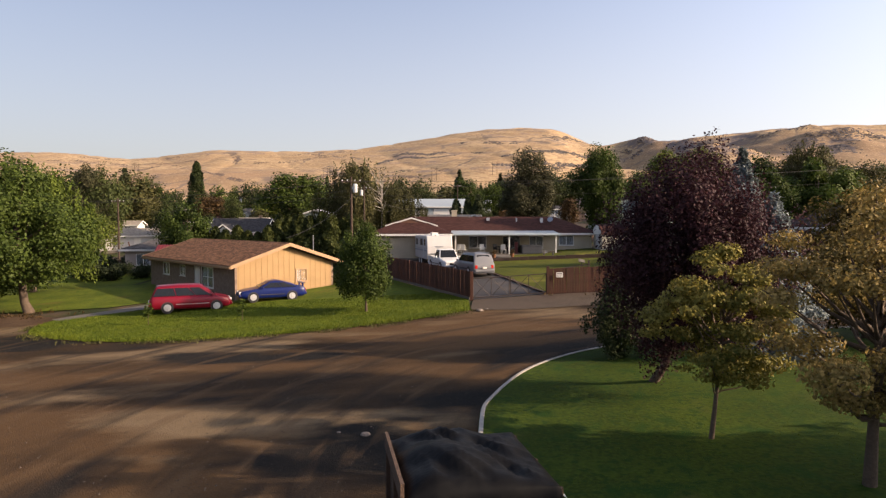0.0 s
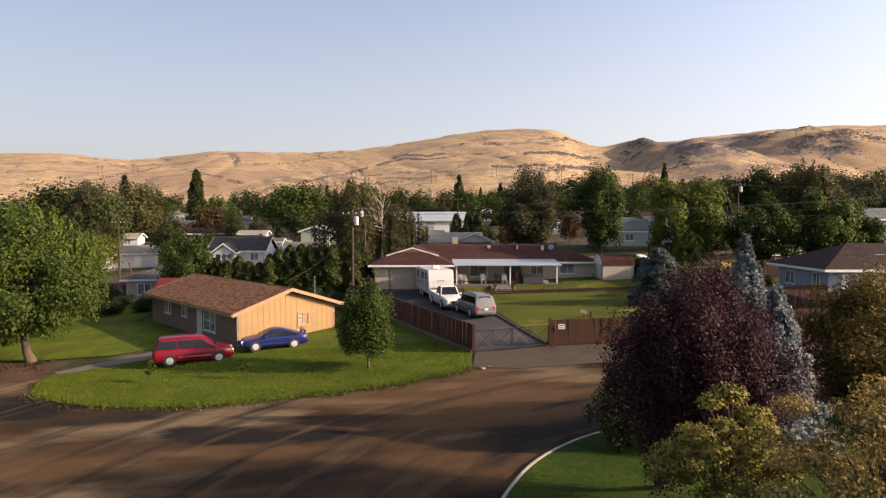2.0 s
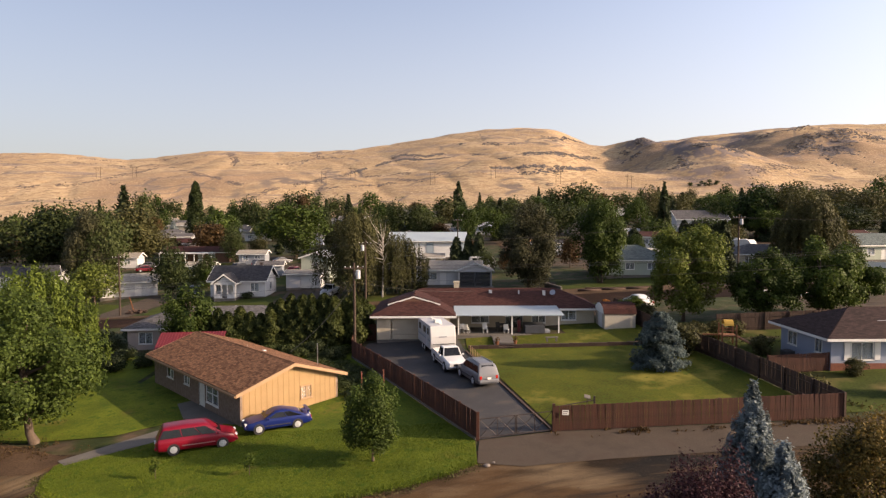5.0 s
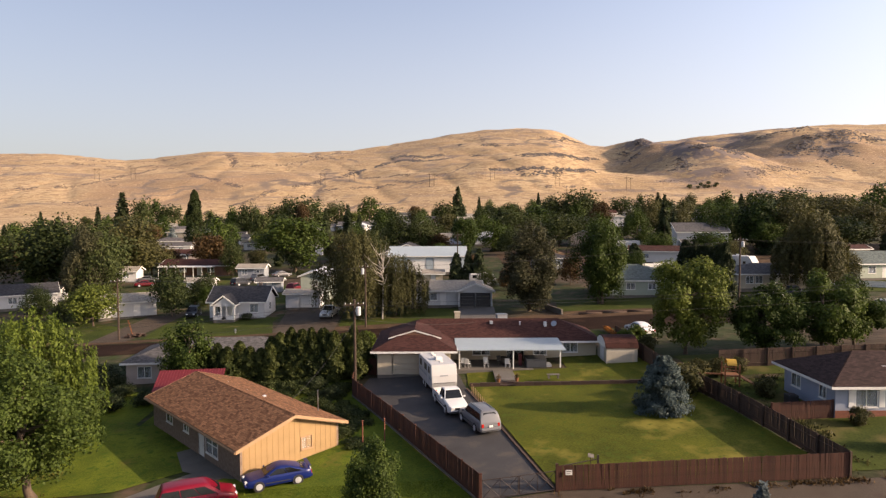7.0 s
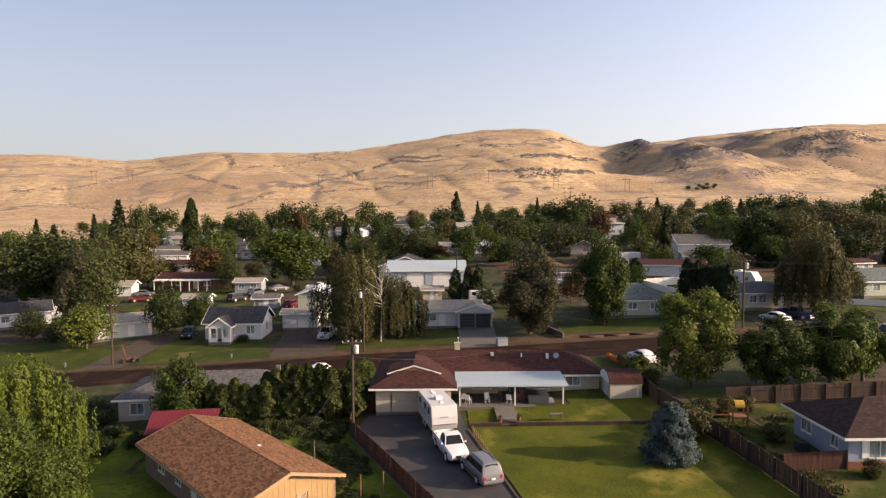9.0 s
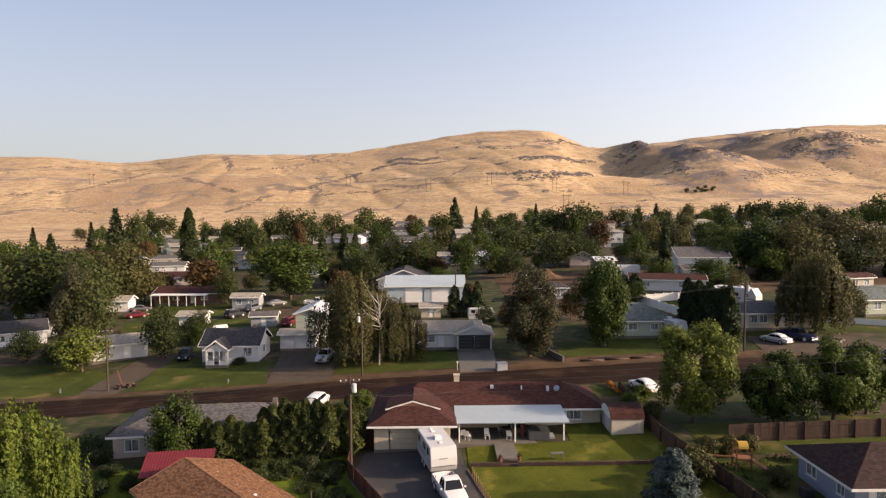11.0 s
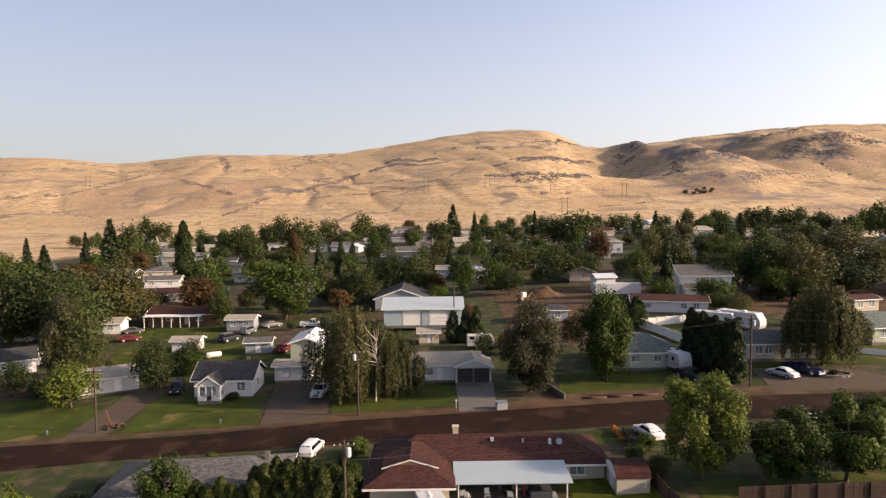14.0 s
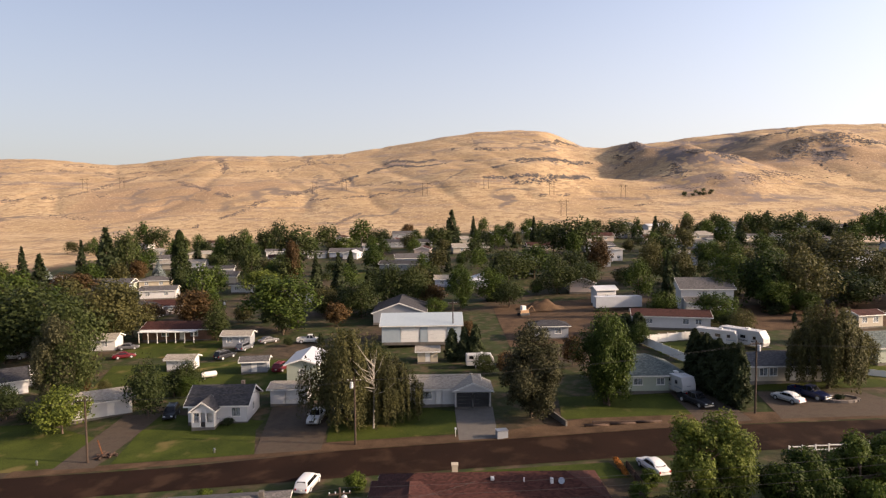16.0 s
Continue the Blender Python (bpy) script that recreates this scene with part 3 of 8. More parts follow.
part("kerb", kg.loft(rings), M["kerb"], None, "pale concrete kerb curving round the corner lawn")
tagged(bpy.data.objects["kerb"], category="kerb", kind="structure")
drape("asphalt_driveway", [(1.9, 37.1), (6.2, 37.9), (1.6, 59.7), (1.2, 63.0), (-7.8, 63.2), (-8.7, 58.0)], M["asphalt"], 0.045, label="dark asphalt driveway behind the gate", category="driveway")
drape("lawn", [(6.55, 38.1), (24.0, 38.0), (22.3, 51.8), (21.0, 58.5), (17.7, 57.5), (10.6, 58.1), (4.0, 58.7), (2.1, 58.9)], M["upper_lawn"], 0.06, label="sunlit fenced lawn below the terrace", category="lawn")
drape("lawn", [(2.0, 59.3), (10.6, 58.4), (17.7, 57.8), (21, 58.9), (20.3, 68.3), (12.2, 68.3), (12.2, 63.2), (2, 63.2)], M["upper_lawn"], 0.05, label="terrace lawn behind the low retaining wall", category="lawn")
drape("lawn", [(24.5, 38.5), (70, 38.5), (70, 57), (24, 57.5), (22.8, 52)], M["far_lawn"], 0.05, label="patchy yard grass by the blue house", category="lawn")
STREET = [(-92.06, 74.07), (-61.4, 77.18), (-40.93, 80.35), (-15.34, 81.38), (3.09, 81.79), (20.49, 82.2), (61.48, 81.63), (112.86, 81.44), (112.76, 90.09), (59.38, 89.97), (31.71, 90.89), (9.22, 90.31), (-13.28, 89.92), (-34.77, 87.68), (-56.24, 86.84), (-91.97, 85.76)]
drape("street", STREET, M["street"], 0.04, label="brown asphalt street between the houses", category="street")
for name, outline, lab in (
        ("lawn", [(-91.96, 87.79), (-51.12, 88.88), (-48.58, 98.1), (-62.87, 106.72), (-94.19, 106.58)], "front lawn beside the street"),
        ("lawn", [(-43.96, 89.9), (-25.04, 90.5), (-27.36, 99.41), (-27.15, 103.29), (-46.19, 109.03)], "front lawn of the white cottage"),
        ("lawn", [(-15.86, 93.08), (2.27, 93.33), (2.32, 102), (-5.21, 106.82), (-16.69, 103.3)], "front lawn of the pale ranch house"),
        ("lawn", [(17.54, 96.23), (36.01, 94.98), (36.19, 104.59), (18.91, 105.7)], "front lawn of the green-roofed house"),
        ("lawn", [(49.26, 104.01), (93.85, 100.93), (95.37, 116.25), (61.36, 116.04)], "front lawn under the willow"),
        ("lawn", [(-71.56, 143.99), (-50.19, 141.86), (-49.5, 155.87), (-72.1, 156.89)], "green lawn before the long porch"),
        ("lawn", [(42.54, 125.08), (51.03, 123.99), (52.86, 133.59), (42.69, 132.98)], "small green yard inside the white fence"),
        ("lawn", [(-6.13, 77.72), (21.01, 76.71), (19.98, 81.08), (3.09, 80.98)], "sunlit verge behind the brown-roofed house"),
        ("lawn", [(24, 58.5), (60, 58.5), (60, 66), (24, 66)], "rough back yard grass by the wooden fence"),
        ("lawn", [(-30.39, 228.03), (-17.34, 222.56), (-19.62, 267.51), (-37.14, 273.2)], "sunlit field among the far houses"),
        ("lawn", [(17.43, 189.55), (28.29, 192.87), (26.15, 211.58), (15.27, 206.04)], "sunlit yard among the far trees")):
    drape(name, outline, M["far_lawn"], 0.05, label=lab, category="lawn")
for outline, lab in (([(-25.04, 90.5), (-16.14, 90.69), (-17.33, 111.35), (-27.52, 110.2)], "dark asphalt driveway of the white cottage"),
                     ([(2.47, 90.88), (7.79, 90.88), (8.19, 103.3), (2.33, 103.3)], "pale concrete driveway of the ranch house"),
                     ([(35.78, 91.37), (42.92, 91.85), (43.11, 107.99), (36.59, 107.98)], "driveway before the parked camper"),
                     ([(47.01, 91.86), (67.53, 90.94), (64.58, 100.81), (49.2, 103.36)], "broad gravel parking yard"),
                     ([(-51.12, 88.88), (-45.5, 88.88), (-45.14, 109.03), (-51.43, 109.01)], "dusty gravel driveway by the pole")):
    drape("driveway", outline, M["concrete" if "pale" in lab else "gravel"], 0.06, label=lab, category="driveway")
drape("dirt_yard", [(14.99, 136.3), (38.48, 136.35), (52.12, 164.49), (47.83, 182.01), (15.24, 178.56)], M["dirt"], 0.05, label="bare earth of a building lot", category="dirt")
drape("dirt_field", [(66.39, 138.78), (118.16, 139.26), (142.22, 174.54), (71.73, 162.51)], M["dirt"], 0.05, label="dry bare field between the trees", category="dirt")
drape("dirt_lane", [(-63.34, 118.06), (-12.63, 115.91), (-13.82, 136.3), (-68.21, 138.35)], M["far_lawn"], 0.05, label="dusty back lane and yards", category="dirt")
drape("dirt_verge", [(-60, 36.5), (-24, 35.2), (-22.9, 37.3), (-28, 39.8), (-60, 46)], M["dirt"], 0.04, label="bare brown earth at the lawn's edge", category="dirt")
drape("dirt_verge", [(-56.24, 86.94), (-13.28, 90.02), (9.22, 90.4), (31.71, 90.98), (71.67, 90.18), (71.76, 93.15), (20.63, 96.11), (8.21, 93.08), (-15.34, 93.08), (-24.52, 90.5), (-56.23, 89.07)], M["dirt"], 0.055, label="dusty verge along the street", category="dirt")

# ---- builders: houses ----
def window(parent, m, w, h, frame_mat, curtain=True):
    """m puts x along the wall, y inward and z up, the opening's foot at its middle."""
    g, t = Geo(), 0.07
    g.box((-w / 2 - t, -0.05, -t), (w / 2 + t, 0.06, 0)).box((-w / 2 - t, -0.05, h), (w / 2 + t, 0.06, h + t))
    g.box((-w / 2 - t, -0.05, 0), (-w / 2, 0.06, h)).box((w / 2, -0.05, 0), (w / 2 + t, 0.06, h))
    g.box((-0.025, -0.02, 0), (0.025, 0.05, h))
    if h > 1.3:
        g.box((-w / 2, -0.015, h * 0.5 - 0.02), (-0.025, 0.045, h * 0.5 + 0.02)).box((0.025, -0.015, h * 0.5 - 0.02), (w / 2, 0.045, h * 0.5 + 0.02))
    win = part("window", g, frame_mat, parent, m=m)
    for a, c in ((-w / 2, -0.025), (0.025, w / 2)):
        p = part("pane", Geo().box((a, 0.01, 0), (c, 0.022, h)), M["glass"], win)
        p.visible_shadow = False
    part("sill", Geo().box((-w / 2 - 0.12, -0.1, -t - 0.05), (w / 2 + 0.12, 0.02, -t - 0.003)), frame_mat, win)
    if curtain:
        for a, c in ((-w / 2, -w * 0.2), (w * 0.25, w / 2)):
            part("curtain", Geo().box((a, 0.09, 0), (c, 0.10, h)), M["curtain"], win)


def door(parent, m, w, h, slab_mat, frame_mat):
    g = Geo().box((-w / 2 - 0.08, -0.03, 0), (-w / 2, 0.08, h + 0.08)).box((w / 2, -0.03, 0), (w / 2 + 0.08, 0.08, h + 0.08)).box((-w / 2, -0.03, h), (w / 2, 0.08, h + 0.08))
    d = part("door", g, frame_mat, parent, m=m)
    part("door_leaf", Geo().box((-w / 2, 0.02, 0.02), (w / 2, 0.07, h)).box((-w * 0.32, 0.005, h * 0.55), (w * 0.32, 0.02, h * 0.92)).box((-w * 0.32, 0.005, h * 0.1), (w * 0.32, 0.02, h * 0.45)), slab_mat, d)
    part("handle", Geo().box((w * 0.36, -0.05, h * 0.47), (w * 0.42, 0.02, h * 0.5)), M["steel"], d)


def garage_door(parent, m, w, h, leaf_mat, frame_mat):
    g = Geo().box((-w / 2 - 0.1, -0.03, 0), (-w / 2, 0.08, h + 0.1)).box((w / 2, -0.03, 0), (w / 2 + 0.1, 0.08, h + 0.1)).box((-w / 2, -0.03, h), (w / 2, 0.08, h + 0.1))
    d = part("garage_door", g, frame_mat, parent, m=m)
    for k in range(4):
        z0, z1 = h * k / 4 + 0.01, h * (k + 1) / 4 - 0.012
        p = Geo().box((-w / 2, 0.04, z0), (w / 2, 0.07, z1))
        n = max(2, round(w / 0.75))
        for j in range(n):
            a = -w / 2 + w * j / n
            p.box((a + 0.06, 0.028, z0 + 0.08), (a + w / n - 0.06, 0.04, z1 - 0.08))
        part("panel", p, leaf_mat, d)


def wall_side(parent, m, length, h, holes, wall_mat, gable=0.0, frame_mat=None, door_mat=None, name="wall"):
    """One wall with its openings cut through; m puts x along it, y inward, z up. holes: (kind, u, z0, w, h)."""
    t, g = 0.16, Geo()
    us = sorted({-length / 2, length / 2, *[round(v, 4) for k, u, z0, w, hh in holes for v in (u - w / 2, u + w / 2)]})
    zs = sorted({0.0, h, *[round(v, 4) for k, u, z0, w, hh in holes for v in (z0, z0 + hh)]})
    nu, nz = len(us) - 1, len(zs) - 1
    solid = {(i, j) for i in range(nu) for j in range(nz) if not any(abs((us[i] + us[i + 1]) / 2 - u) < w / 2 and z0 < (zs[j] + zs[j + 1]) / 2 < z0 + hh for k, u, z0, w, hh in holes)}
    seen = {}

    def at_grid(i, j, side):
        if (i, j, side) not in seen:
            seen[i, j, side] = len(g.v)
            g.v.append((us[i], side * t, zs[j]))
        return seen[i, j, side]

    for i, j in sorted(solid):
        ring = ((i, j), (i + 1, j), (i + 1, j + 1), (i, j + 1))
        g.f.append(tuple(at_grid(*q, 0) for q in ring))
        g.f.append(tuple(at_grid(*q, 1) for q in ring[::-1]))
        for (di, dj), p, q in (((0, -1), ring[0], ring[1]), ((1, 0), ring[1], ring[2]), ((0, 1), ring[2], ring[3]), ((-1, 0), ring[3], ring[0])):
            if (i + di, j + dj) not in solid and not (gable and j + dj == nz):
                g.f.append((at_grid(*p, 0), at_grid(*p, 1), at_grid(*q, 1), at_grid(*q, 0)))
    if gable:
        tops = [[at_grid(i, nz, side) for i in range(nu + 1)] for side in (0, 1)]
        k = len(g.v)
        g.v += [(0, 0, h + gable), (0, t, h + gable)]
        g.f += [(*tops[0], k), (*tops[1][::-1], k + 1), (tops[0][0], tops[1][0], k + 1, k), (tops[0][-1], tops[1][-1], k + 1, k)]
    w_ob = part(name, g, wall_mat, parent, m=m)
    for kind, u, z0, w, hh in holes:
        at = m @ pose(u, 0.03, z0)
        if kind == "win":
            window(parent, at, w, hh, frame_mat)
        elif kind == "door":
            door(parent, at, w, hh, door_mat or frame_mat, frame_mat)
        elif kind == "garage":
            garage_door(parent, at, w, hh, door_mat or frame_mat, frame_mat)
    return w_ob


def slope(parent, m, w0, w1, run, rise, mat_roof, thick=0.09, skew=0.0):
    """A roof slope: w0 wide at the eave, w1 at the top; m stands at the eave's middle, x along it, y inward."""
    ang, length = math.degrees(math.atan2(rise, run)), math.hypot(run, rise)
    pts = [(-w0 / 2, 0), (w0 / 2, 0), (w1 / 2 + skew, length), (-w1 / 2 + skew, length)] if w1 > 0.01 else [(-w0 / 2, 0), (w0 / 2, 0), (skew, length)]
    return part("roof_slope", Geo().prism(pts, 'z', 0, thick), mat_roof, parent, m=m @ pose(0, 0, 0, ang))


def block(parent, m, L, W, h, rise, roof, wall_mat, roof_mat, trim_mat, over=0.45, holes=None, gable_mat=None, door_mat=None, floor=0.6, skip="", win_mat=None):
    """Walls, roof and trim of one rectangular body; ridge along x; origin on the floor at its middle."""
    holes = holes or {}
    sides = {"S": (pose(0, -W / 2, 0), L), "E": (pose(L / 2, 0, 0, 0, 0, 90), W), "N": (pose(0, W / 2, 0, 0, 0, 180), L), "W": (pose(-L / 2, 0, 0, 0, 0, -90), W)}
    for s, (at, length) in sides.items():
        if s in skip:
            continue
        inner = length - (0.32 if s in "EW" else 0)
        gable = rise * (W - 0.32) / (W + 2 * over) if roof == "gable" and s in "EW" else 0
        wall_side(parent, m @ at, inner, h, holes.get(s, ()), gable_mat if gable_mat and s in "EW" else wall_mat, gable, win_mat or trim_mat, door_mat)
    part("foundation", Geo().box((-L / 2 - 0.02, -W / 2 - 0.02, -floor), (L / 2 + 0.02, W / 2 + 0.02, -0.004)), M["concrete"], parent, m=m)
    run, drop = W / 2 + over, over * rise / (W / 2 + over)
    z = h - drop * 0.0 - 0.02
    if roof == "gable":
        for yaw in (0, 180):
            at = m @ pose(0, 0, 0, 0, 0, yaw) @ pose(0, -run, z)
            slope(parent, at, L + 2 * over, L + 2 * over, run, rise, roof_mat)
            part("fascia", Geo().box((-L / 2 - over, -0.05, -0.16), (L / 2 + over, -0.005, 0.05)), trim_mat, parent, m=at)
        for s in (-1, 1):
            x0 = s * (L / 2 + over + 0.005)
            for yy in (-1, 1):
                part("barge_board", Geo().prism([(yy * (run + 0.04), z - 0.15), (yy * (run + 0.04), z + 0.09), (0, z + rise + 0.10), (0, z + rise - 0.14)], 'x', x0, x0 + s * 0.05), trim_mat, parent, m=m)
        for a, c in ((-run, -W / 2 - 0.004), (W / 2 + 0.004, run)):
            part("soffit", Geo().box((-L / 2 - over, a, z - 0.05), (L / 2 + over, c, z - 0.02)), trim_mat, parent, m=m)
        part("ridge_cap", Geo().prism([(-0.15, z + rise + 0.03), (0, z + rise + 0.125), (0.15, z + rise + 0.03)], 'x', -L / 2 - over, L / 2 + over), roof_mat, parent, m=m)
    else:
        top = max(0.02, L - W)
        for yaw in (0, 180):
            at = m @ pose(0, 0, 0, 0, 0, yaw) @ pose(0, -run, z)
            slope(parent, at, L + 2 * over, top, run, rise, roof_mat)
            at = m @ pose(0, 0, 0, 0, 0, yaw + 90) @ pose(0, -(L / 2 + over), z)
            slope(parent, at, W + 2 * over, 0, run, rise, roof_mat)
        g = Geo()
        for a, c in (((-L / 2 - over - 0.05, -run - 0.05), (L / 2 + over + 0.05, -run)), ((-L / 2 - over - 0.05, run), (L / 2 + over + 0.05, run + 0.05)), ((-L / 2 - over - 0.05, -run), (-L / 2 - over, run)), ((L / 2 + over, -run), (L / 2 + over + 0.05, run))):
            g.box((*a, z - 0.14), (*c, z + 0.06))
        part("fascia", g, trim_mat, parent, m=m)
        part("soffit", Geo().box((-L / 2 - over, -run, z - 0.04), (L / 2 + over, run, z - 0.015)), trim_mat, parent, m=m)
        part("ridge_cap", Geo().prism([(-0.15, z + rise + 0.03), (0, z + rise + 0.125), (0.15, z + rise + 0.03)], 'x', -top / 2, top / 2), roof_mat, parent, m=m)


def house(x, y, yaw, L, W, h, rise, roof, wall, roof_mat, trim, label, holes=None, over=0.45, name="house", category="house", dz=0.25, **more):
    ob = thing(name, on(x, y, yaw, dz), label, category)
    block(ob, Matrix(), L, W, h, rise, roof, M[wall], M[roof_mat], M[trim], over, holes, **more)
    return ob


# ---- builders: trees ----
def leaf_mesh(name, centers, size, material, rng, flat=0.0, long=1.5, facing=None):
    """Small folded leaves at these centres, turned loosely outwards where facing gives the way out."""
    n = len(centers)
    nrm = rng.normal(size=(n, 3)) * 0.62
    if facing is None:
        nrm = nrm / 0.62
    else:
        nrm = nrm + facing / (np.linalg.norm(facing, axis=1)[:, None] + 1e-6) + np.array([0, 0, 0.25])
    nrm /= np.linalg.norm(nrm, axis=1)[:, None]
    u = np.cross(nrm, rng.normal(size=(n, 3)))
    if flat:
        u = np.array([0, 0, -1.0]) * flat + u * 0.6
        u -= nrm * (u * nrm).sum(1)[:, None]
    u /= np.linalg.norm(u, axis=1)[:, None]
    w = np.cross(u, nrm)
    s = size * rng.uniform(0.6, 1.35, n)[:, None]
    k = np.cross(u, w)
    v = np.stack([centers + u * s * long / 2, centers + w * s / 2 + k * s * 0.15, centers - u * s * long / 2, centers - w * s / 2 + k * s * 0.15], 1).reshape(-1, 3)
    me = bpy.data.meshes.new(name)
    me.vertices.add(4 * n)
    me.vertices.foreach_set("co", v.astype(np.float32).ravel())
    me.loops.add(4 * n)
    me.loops.foreach_set("vertex_index", np.arange(4 * n, dtype=np.int32))
    me.polygons.add(n)
    me.polygons.foreach_set("loop_start", np.arange(0, 4 * n, 4, dtype=np.int32))
    me.materials.append(material)
    me.update(calc_edges=True)
    return me


def clumps_round(rng, h, r, base, n, lumps, tight=1.0, zs=1.1):
    """Clump centres filling a lumpy rounded crown."""
    d = rng.normal(size=(lumps, 3))
    d /= np.linalg.norm(d, axis=1)[:, None]
    rad = rng.uniform(0.35, 1.0, lumps) ** 0.6 * rng.uniform(0.78, 1.08, lumps)
    c = d * rad[:, None]
    c[:, 2] = np.where(c[:, 2] < -0.75, -0.75, c[:, 2])
    width = 1 - 0.30 * np.clip(c[:, 2], 0, 1) ** 1.5
    half = (h - base) / 2
    c = np.stack([c[:, 0] * r * 0.9 * width, c[:, 1] * r * 0.9 * width, base + half + c[:, 2] * half], 1)
    wt = rng.uniform(0.35, 1.6, lumps)
    pick = rng.choice(lumps, n, p=wt / wt.sum())
    off = rng.normal(size=(n, 3))
    off /= np.linalg.norm(off, axis=1)[:, None]
    off *= (rng.uniform(0, 1, n) ** 0.45)[:, None]
    spread = tight * np.cbrt(60 / lumps) * 0.30 * np.sqrt(wt[pick])[:, None]
    return c, c[pick] + off * spread * np.array([r, r, half * zs]), off + 0.5 * (c[pick] - np.array([0, 0, base + half * 0.8])) / np.array([r, r, half])


def points_cone(rng, h, r, base, n, power=0.85, tiers=16):
    """Needles along drooping whorled branches of a pointed tree."""
    nb = tiers * 9
    zt = np.repeat(np.arange(tiers) / tiers, 9) + rng.uniform(-0.02, 0.02, nb)
    ang = rng.uniform(0, 2 * np.pi, nb)
    reach = r * np.clip(1 - zt, 0.03, 1) ** power * rng.uniform(0.75, 1.12, nb)
    wt = reach + 0.15 * r
    pick = rng.choice(nb, n, p=wt / wt.sum())
    t = rng.uniform(0.1, 1, n) ** 0.6
    z = base + zt[pick] * (h - base) - 0.10 * reach[pick] * t + rng.normal(size=n) * 0.018 * h
    side = rng.normal(size=n) * 0.16 * reach[pick] * (1.15 - t * 0.6)
    rr = reach[pick] * t
    return np.stack([np.cos(ang[pick]) * rr - np.sin(ang[pick]) * side, np.sin(ang[pick]) * rr + np.cos(ang[pick]) * side, z], 1)


def points_column(rng, h, r, base, n):
    z = rng.uniform(0, 1, n)
    prof = np.clip(np.minimum(1, (z + 0.22) / 0.42) * (1 - z) ** 0.5 * 1.15, 0.03, 1)
    a = rng.uniform(0, 2 * np.pi, n)
    rr = r * prof * rng.uniform(0.3, 1, n) ** 0.4 * (1 + 0.18 * np.sin(a * 3 + z * 14) + 0.12 * np.sin(a * 5 - z * 23))
    return np.stack([np.cos(a) * rr, np.sin(a) * rr, base + z * (h - base)], 1)


def points_weep(rng, h, r, base, n, strands=230):
    """Hanging strands from an arching crown."""
    a, q = rng.uniform(0, 2 * np.pi, strands), rng.uniform(0.05, 1, strands) ** 0.5
    lump = 1 + 0.22 * np.sin(a * 4 + 1)
    top = base + (h - base) * (1 - 0.50 * q ** 2.2) * rng.uniform(0.86, 1.03, strands)
    fall = (top - base) * rng.uniform(0.5, 1.0, strands)
    pick = rng.integers(0, strands, n)
    t = rng.uniform(0, 1, n)
    rr = r * q[pick] * lump[pick]
    p = np.stack([np.cos(a[pick]) * rr, np.sin(a[pick]) * rr, top[pick] - fall[pick] * t], 1)
    return p + rng.normal(size=(n, 3)) * np.array([0.030, 0.030, 0.02]) * r


def trunk_geo(rng, h, r, base, centers=None, rad=0.16, limbs=9, lean=(0, 0), bare=1.0):
    g = Geo()
    ox, oy = rng.normal(size=2) * 0.02 * h + np.array(lean)
    top = h * 0.8
    spine = [(0, 0, -0.25), (0.02, 0, 0.1), (ox * 0.3, oy * 0.3, base * 0.8), (ox * 0.7, oy * 0.7, (base + top) / 2), (ox, oy, top)]
    g.tube(spine, [rad * 1.5, rad * 1.1, rad * 0.85, rad * 0.5, rad * 0.1], 9)
    if centers is not None:
        for c in centers[:limbs]:
            z0 = max(base * 0.75, min(c[2] * 0.72, top * 0.85))
            f = z0 / top
            s = Vector((ox * f, oy * f, z0))
            e = Vector(c) * 1.0
            mid = s.lerp(e, 0.5) + Vector((0, 0, -0.03 * h))
            g.tube([s, mid, s.lerp(e, bare)], [rad * 0.42, rad * 0.26, rad * 0.06], 6, False)
    return g


def tree(name, kind, h, r, base, n, leaf, material, label, seed, bark="bark", rad=None, lumps=60, flat=0.0, long=1.5, bare=1.0, limbs=10, lean=(0, 0), **kw):
    """A tree standing at the origin."""
    rng = np.random.default_rng(seed)
    ob = thing(name, Matrix(), label, "tree" if "shrub" not in name else "shrub")
    rad = rad or 0.02 * h + 0.03
    cs = face = None
    if kind == "round":
        cs, pts, face = clumps_round(rng, h, r, base, n, lumps, **kw)
    elif kind == "cone":
        pts = points_cone(rng, h, r, base, n, **kw)
    elif kind == "column":
        pts = points_column(rng, h, r, base, n)
    else:
        pts = points_weep(rng, h, r, base, n)
        d = rng.normal(size=(12, 3))
        d[:, 2] = np.abs(d[:, 2]) + 0.4
        d /= np.linalg.norm(d, axis=1)[:, None]
        cs = np.array([0, 0, base]) + d * np.array([r * 0.75, r * 0.75, (h - base) * 0.85])
    if face is None:
        face = np.column_stack([pts[:, 0], pts[:, 1], np.full(len(pts), 0.25 * r)])
    pts = pts + np.array([*lean, 0])
    if cs is not None:
        cs = cs + np.array([*lean, 0])
    part("trunk", trunk_geo(rng, h, r, base, cs, rad, limbs=limbs, lean=lean, bare=bare), M[bark], ob, smooth=True)
    part("crown", leaf_mesh("crown", pts, leaf, M[material], rng, flat, long, face), None, ob)
    return ob


def put(ob, x, y, yaw=0.0, s=1.0, sz=None, label=""):
    c = copy_thing(ob, on(x, y, yaw) @ Matrix.Diagonal((s, s, sz or s, 1)))
    return tagged(c, label)


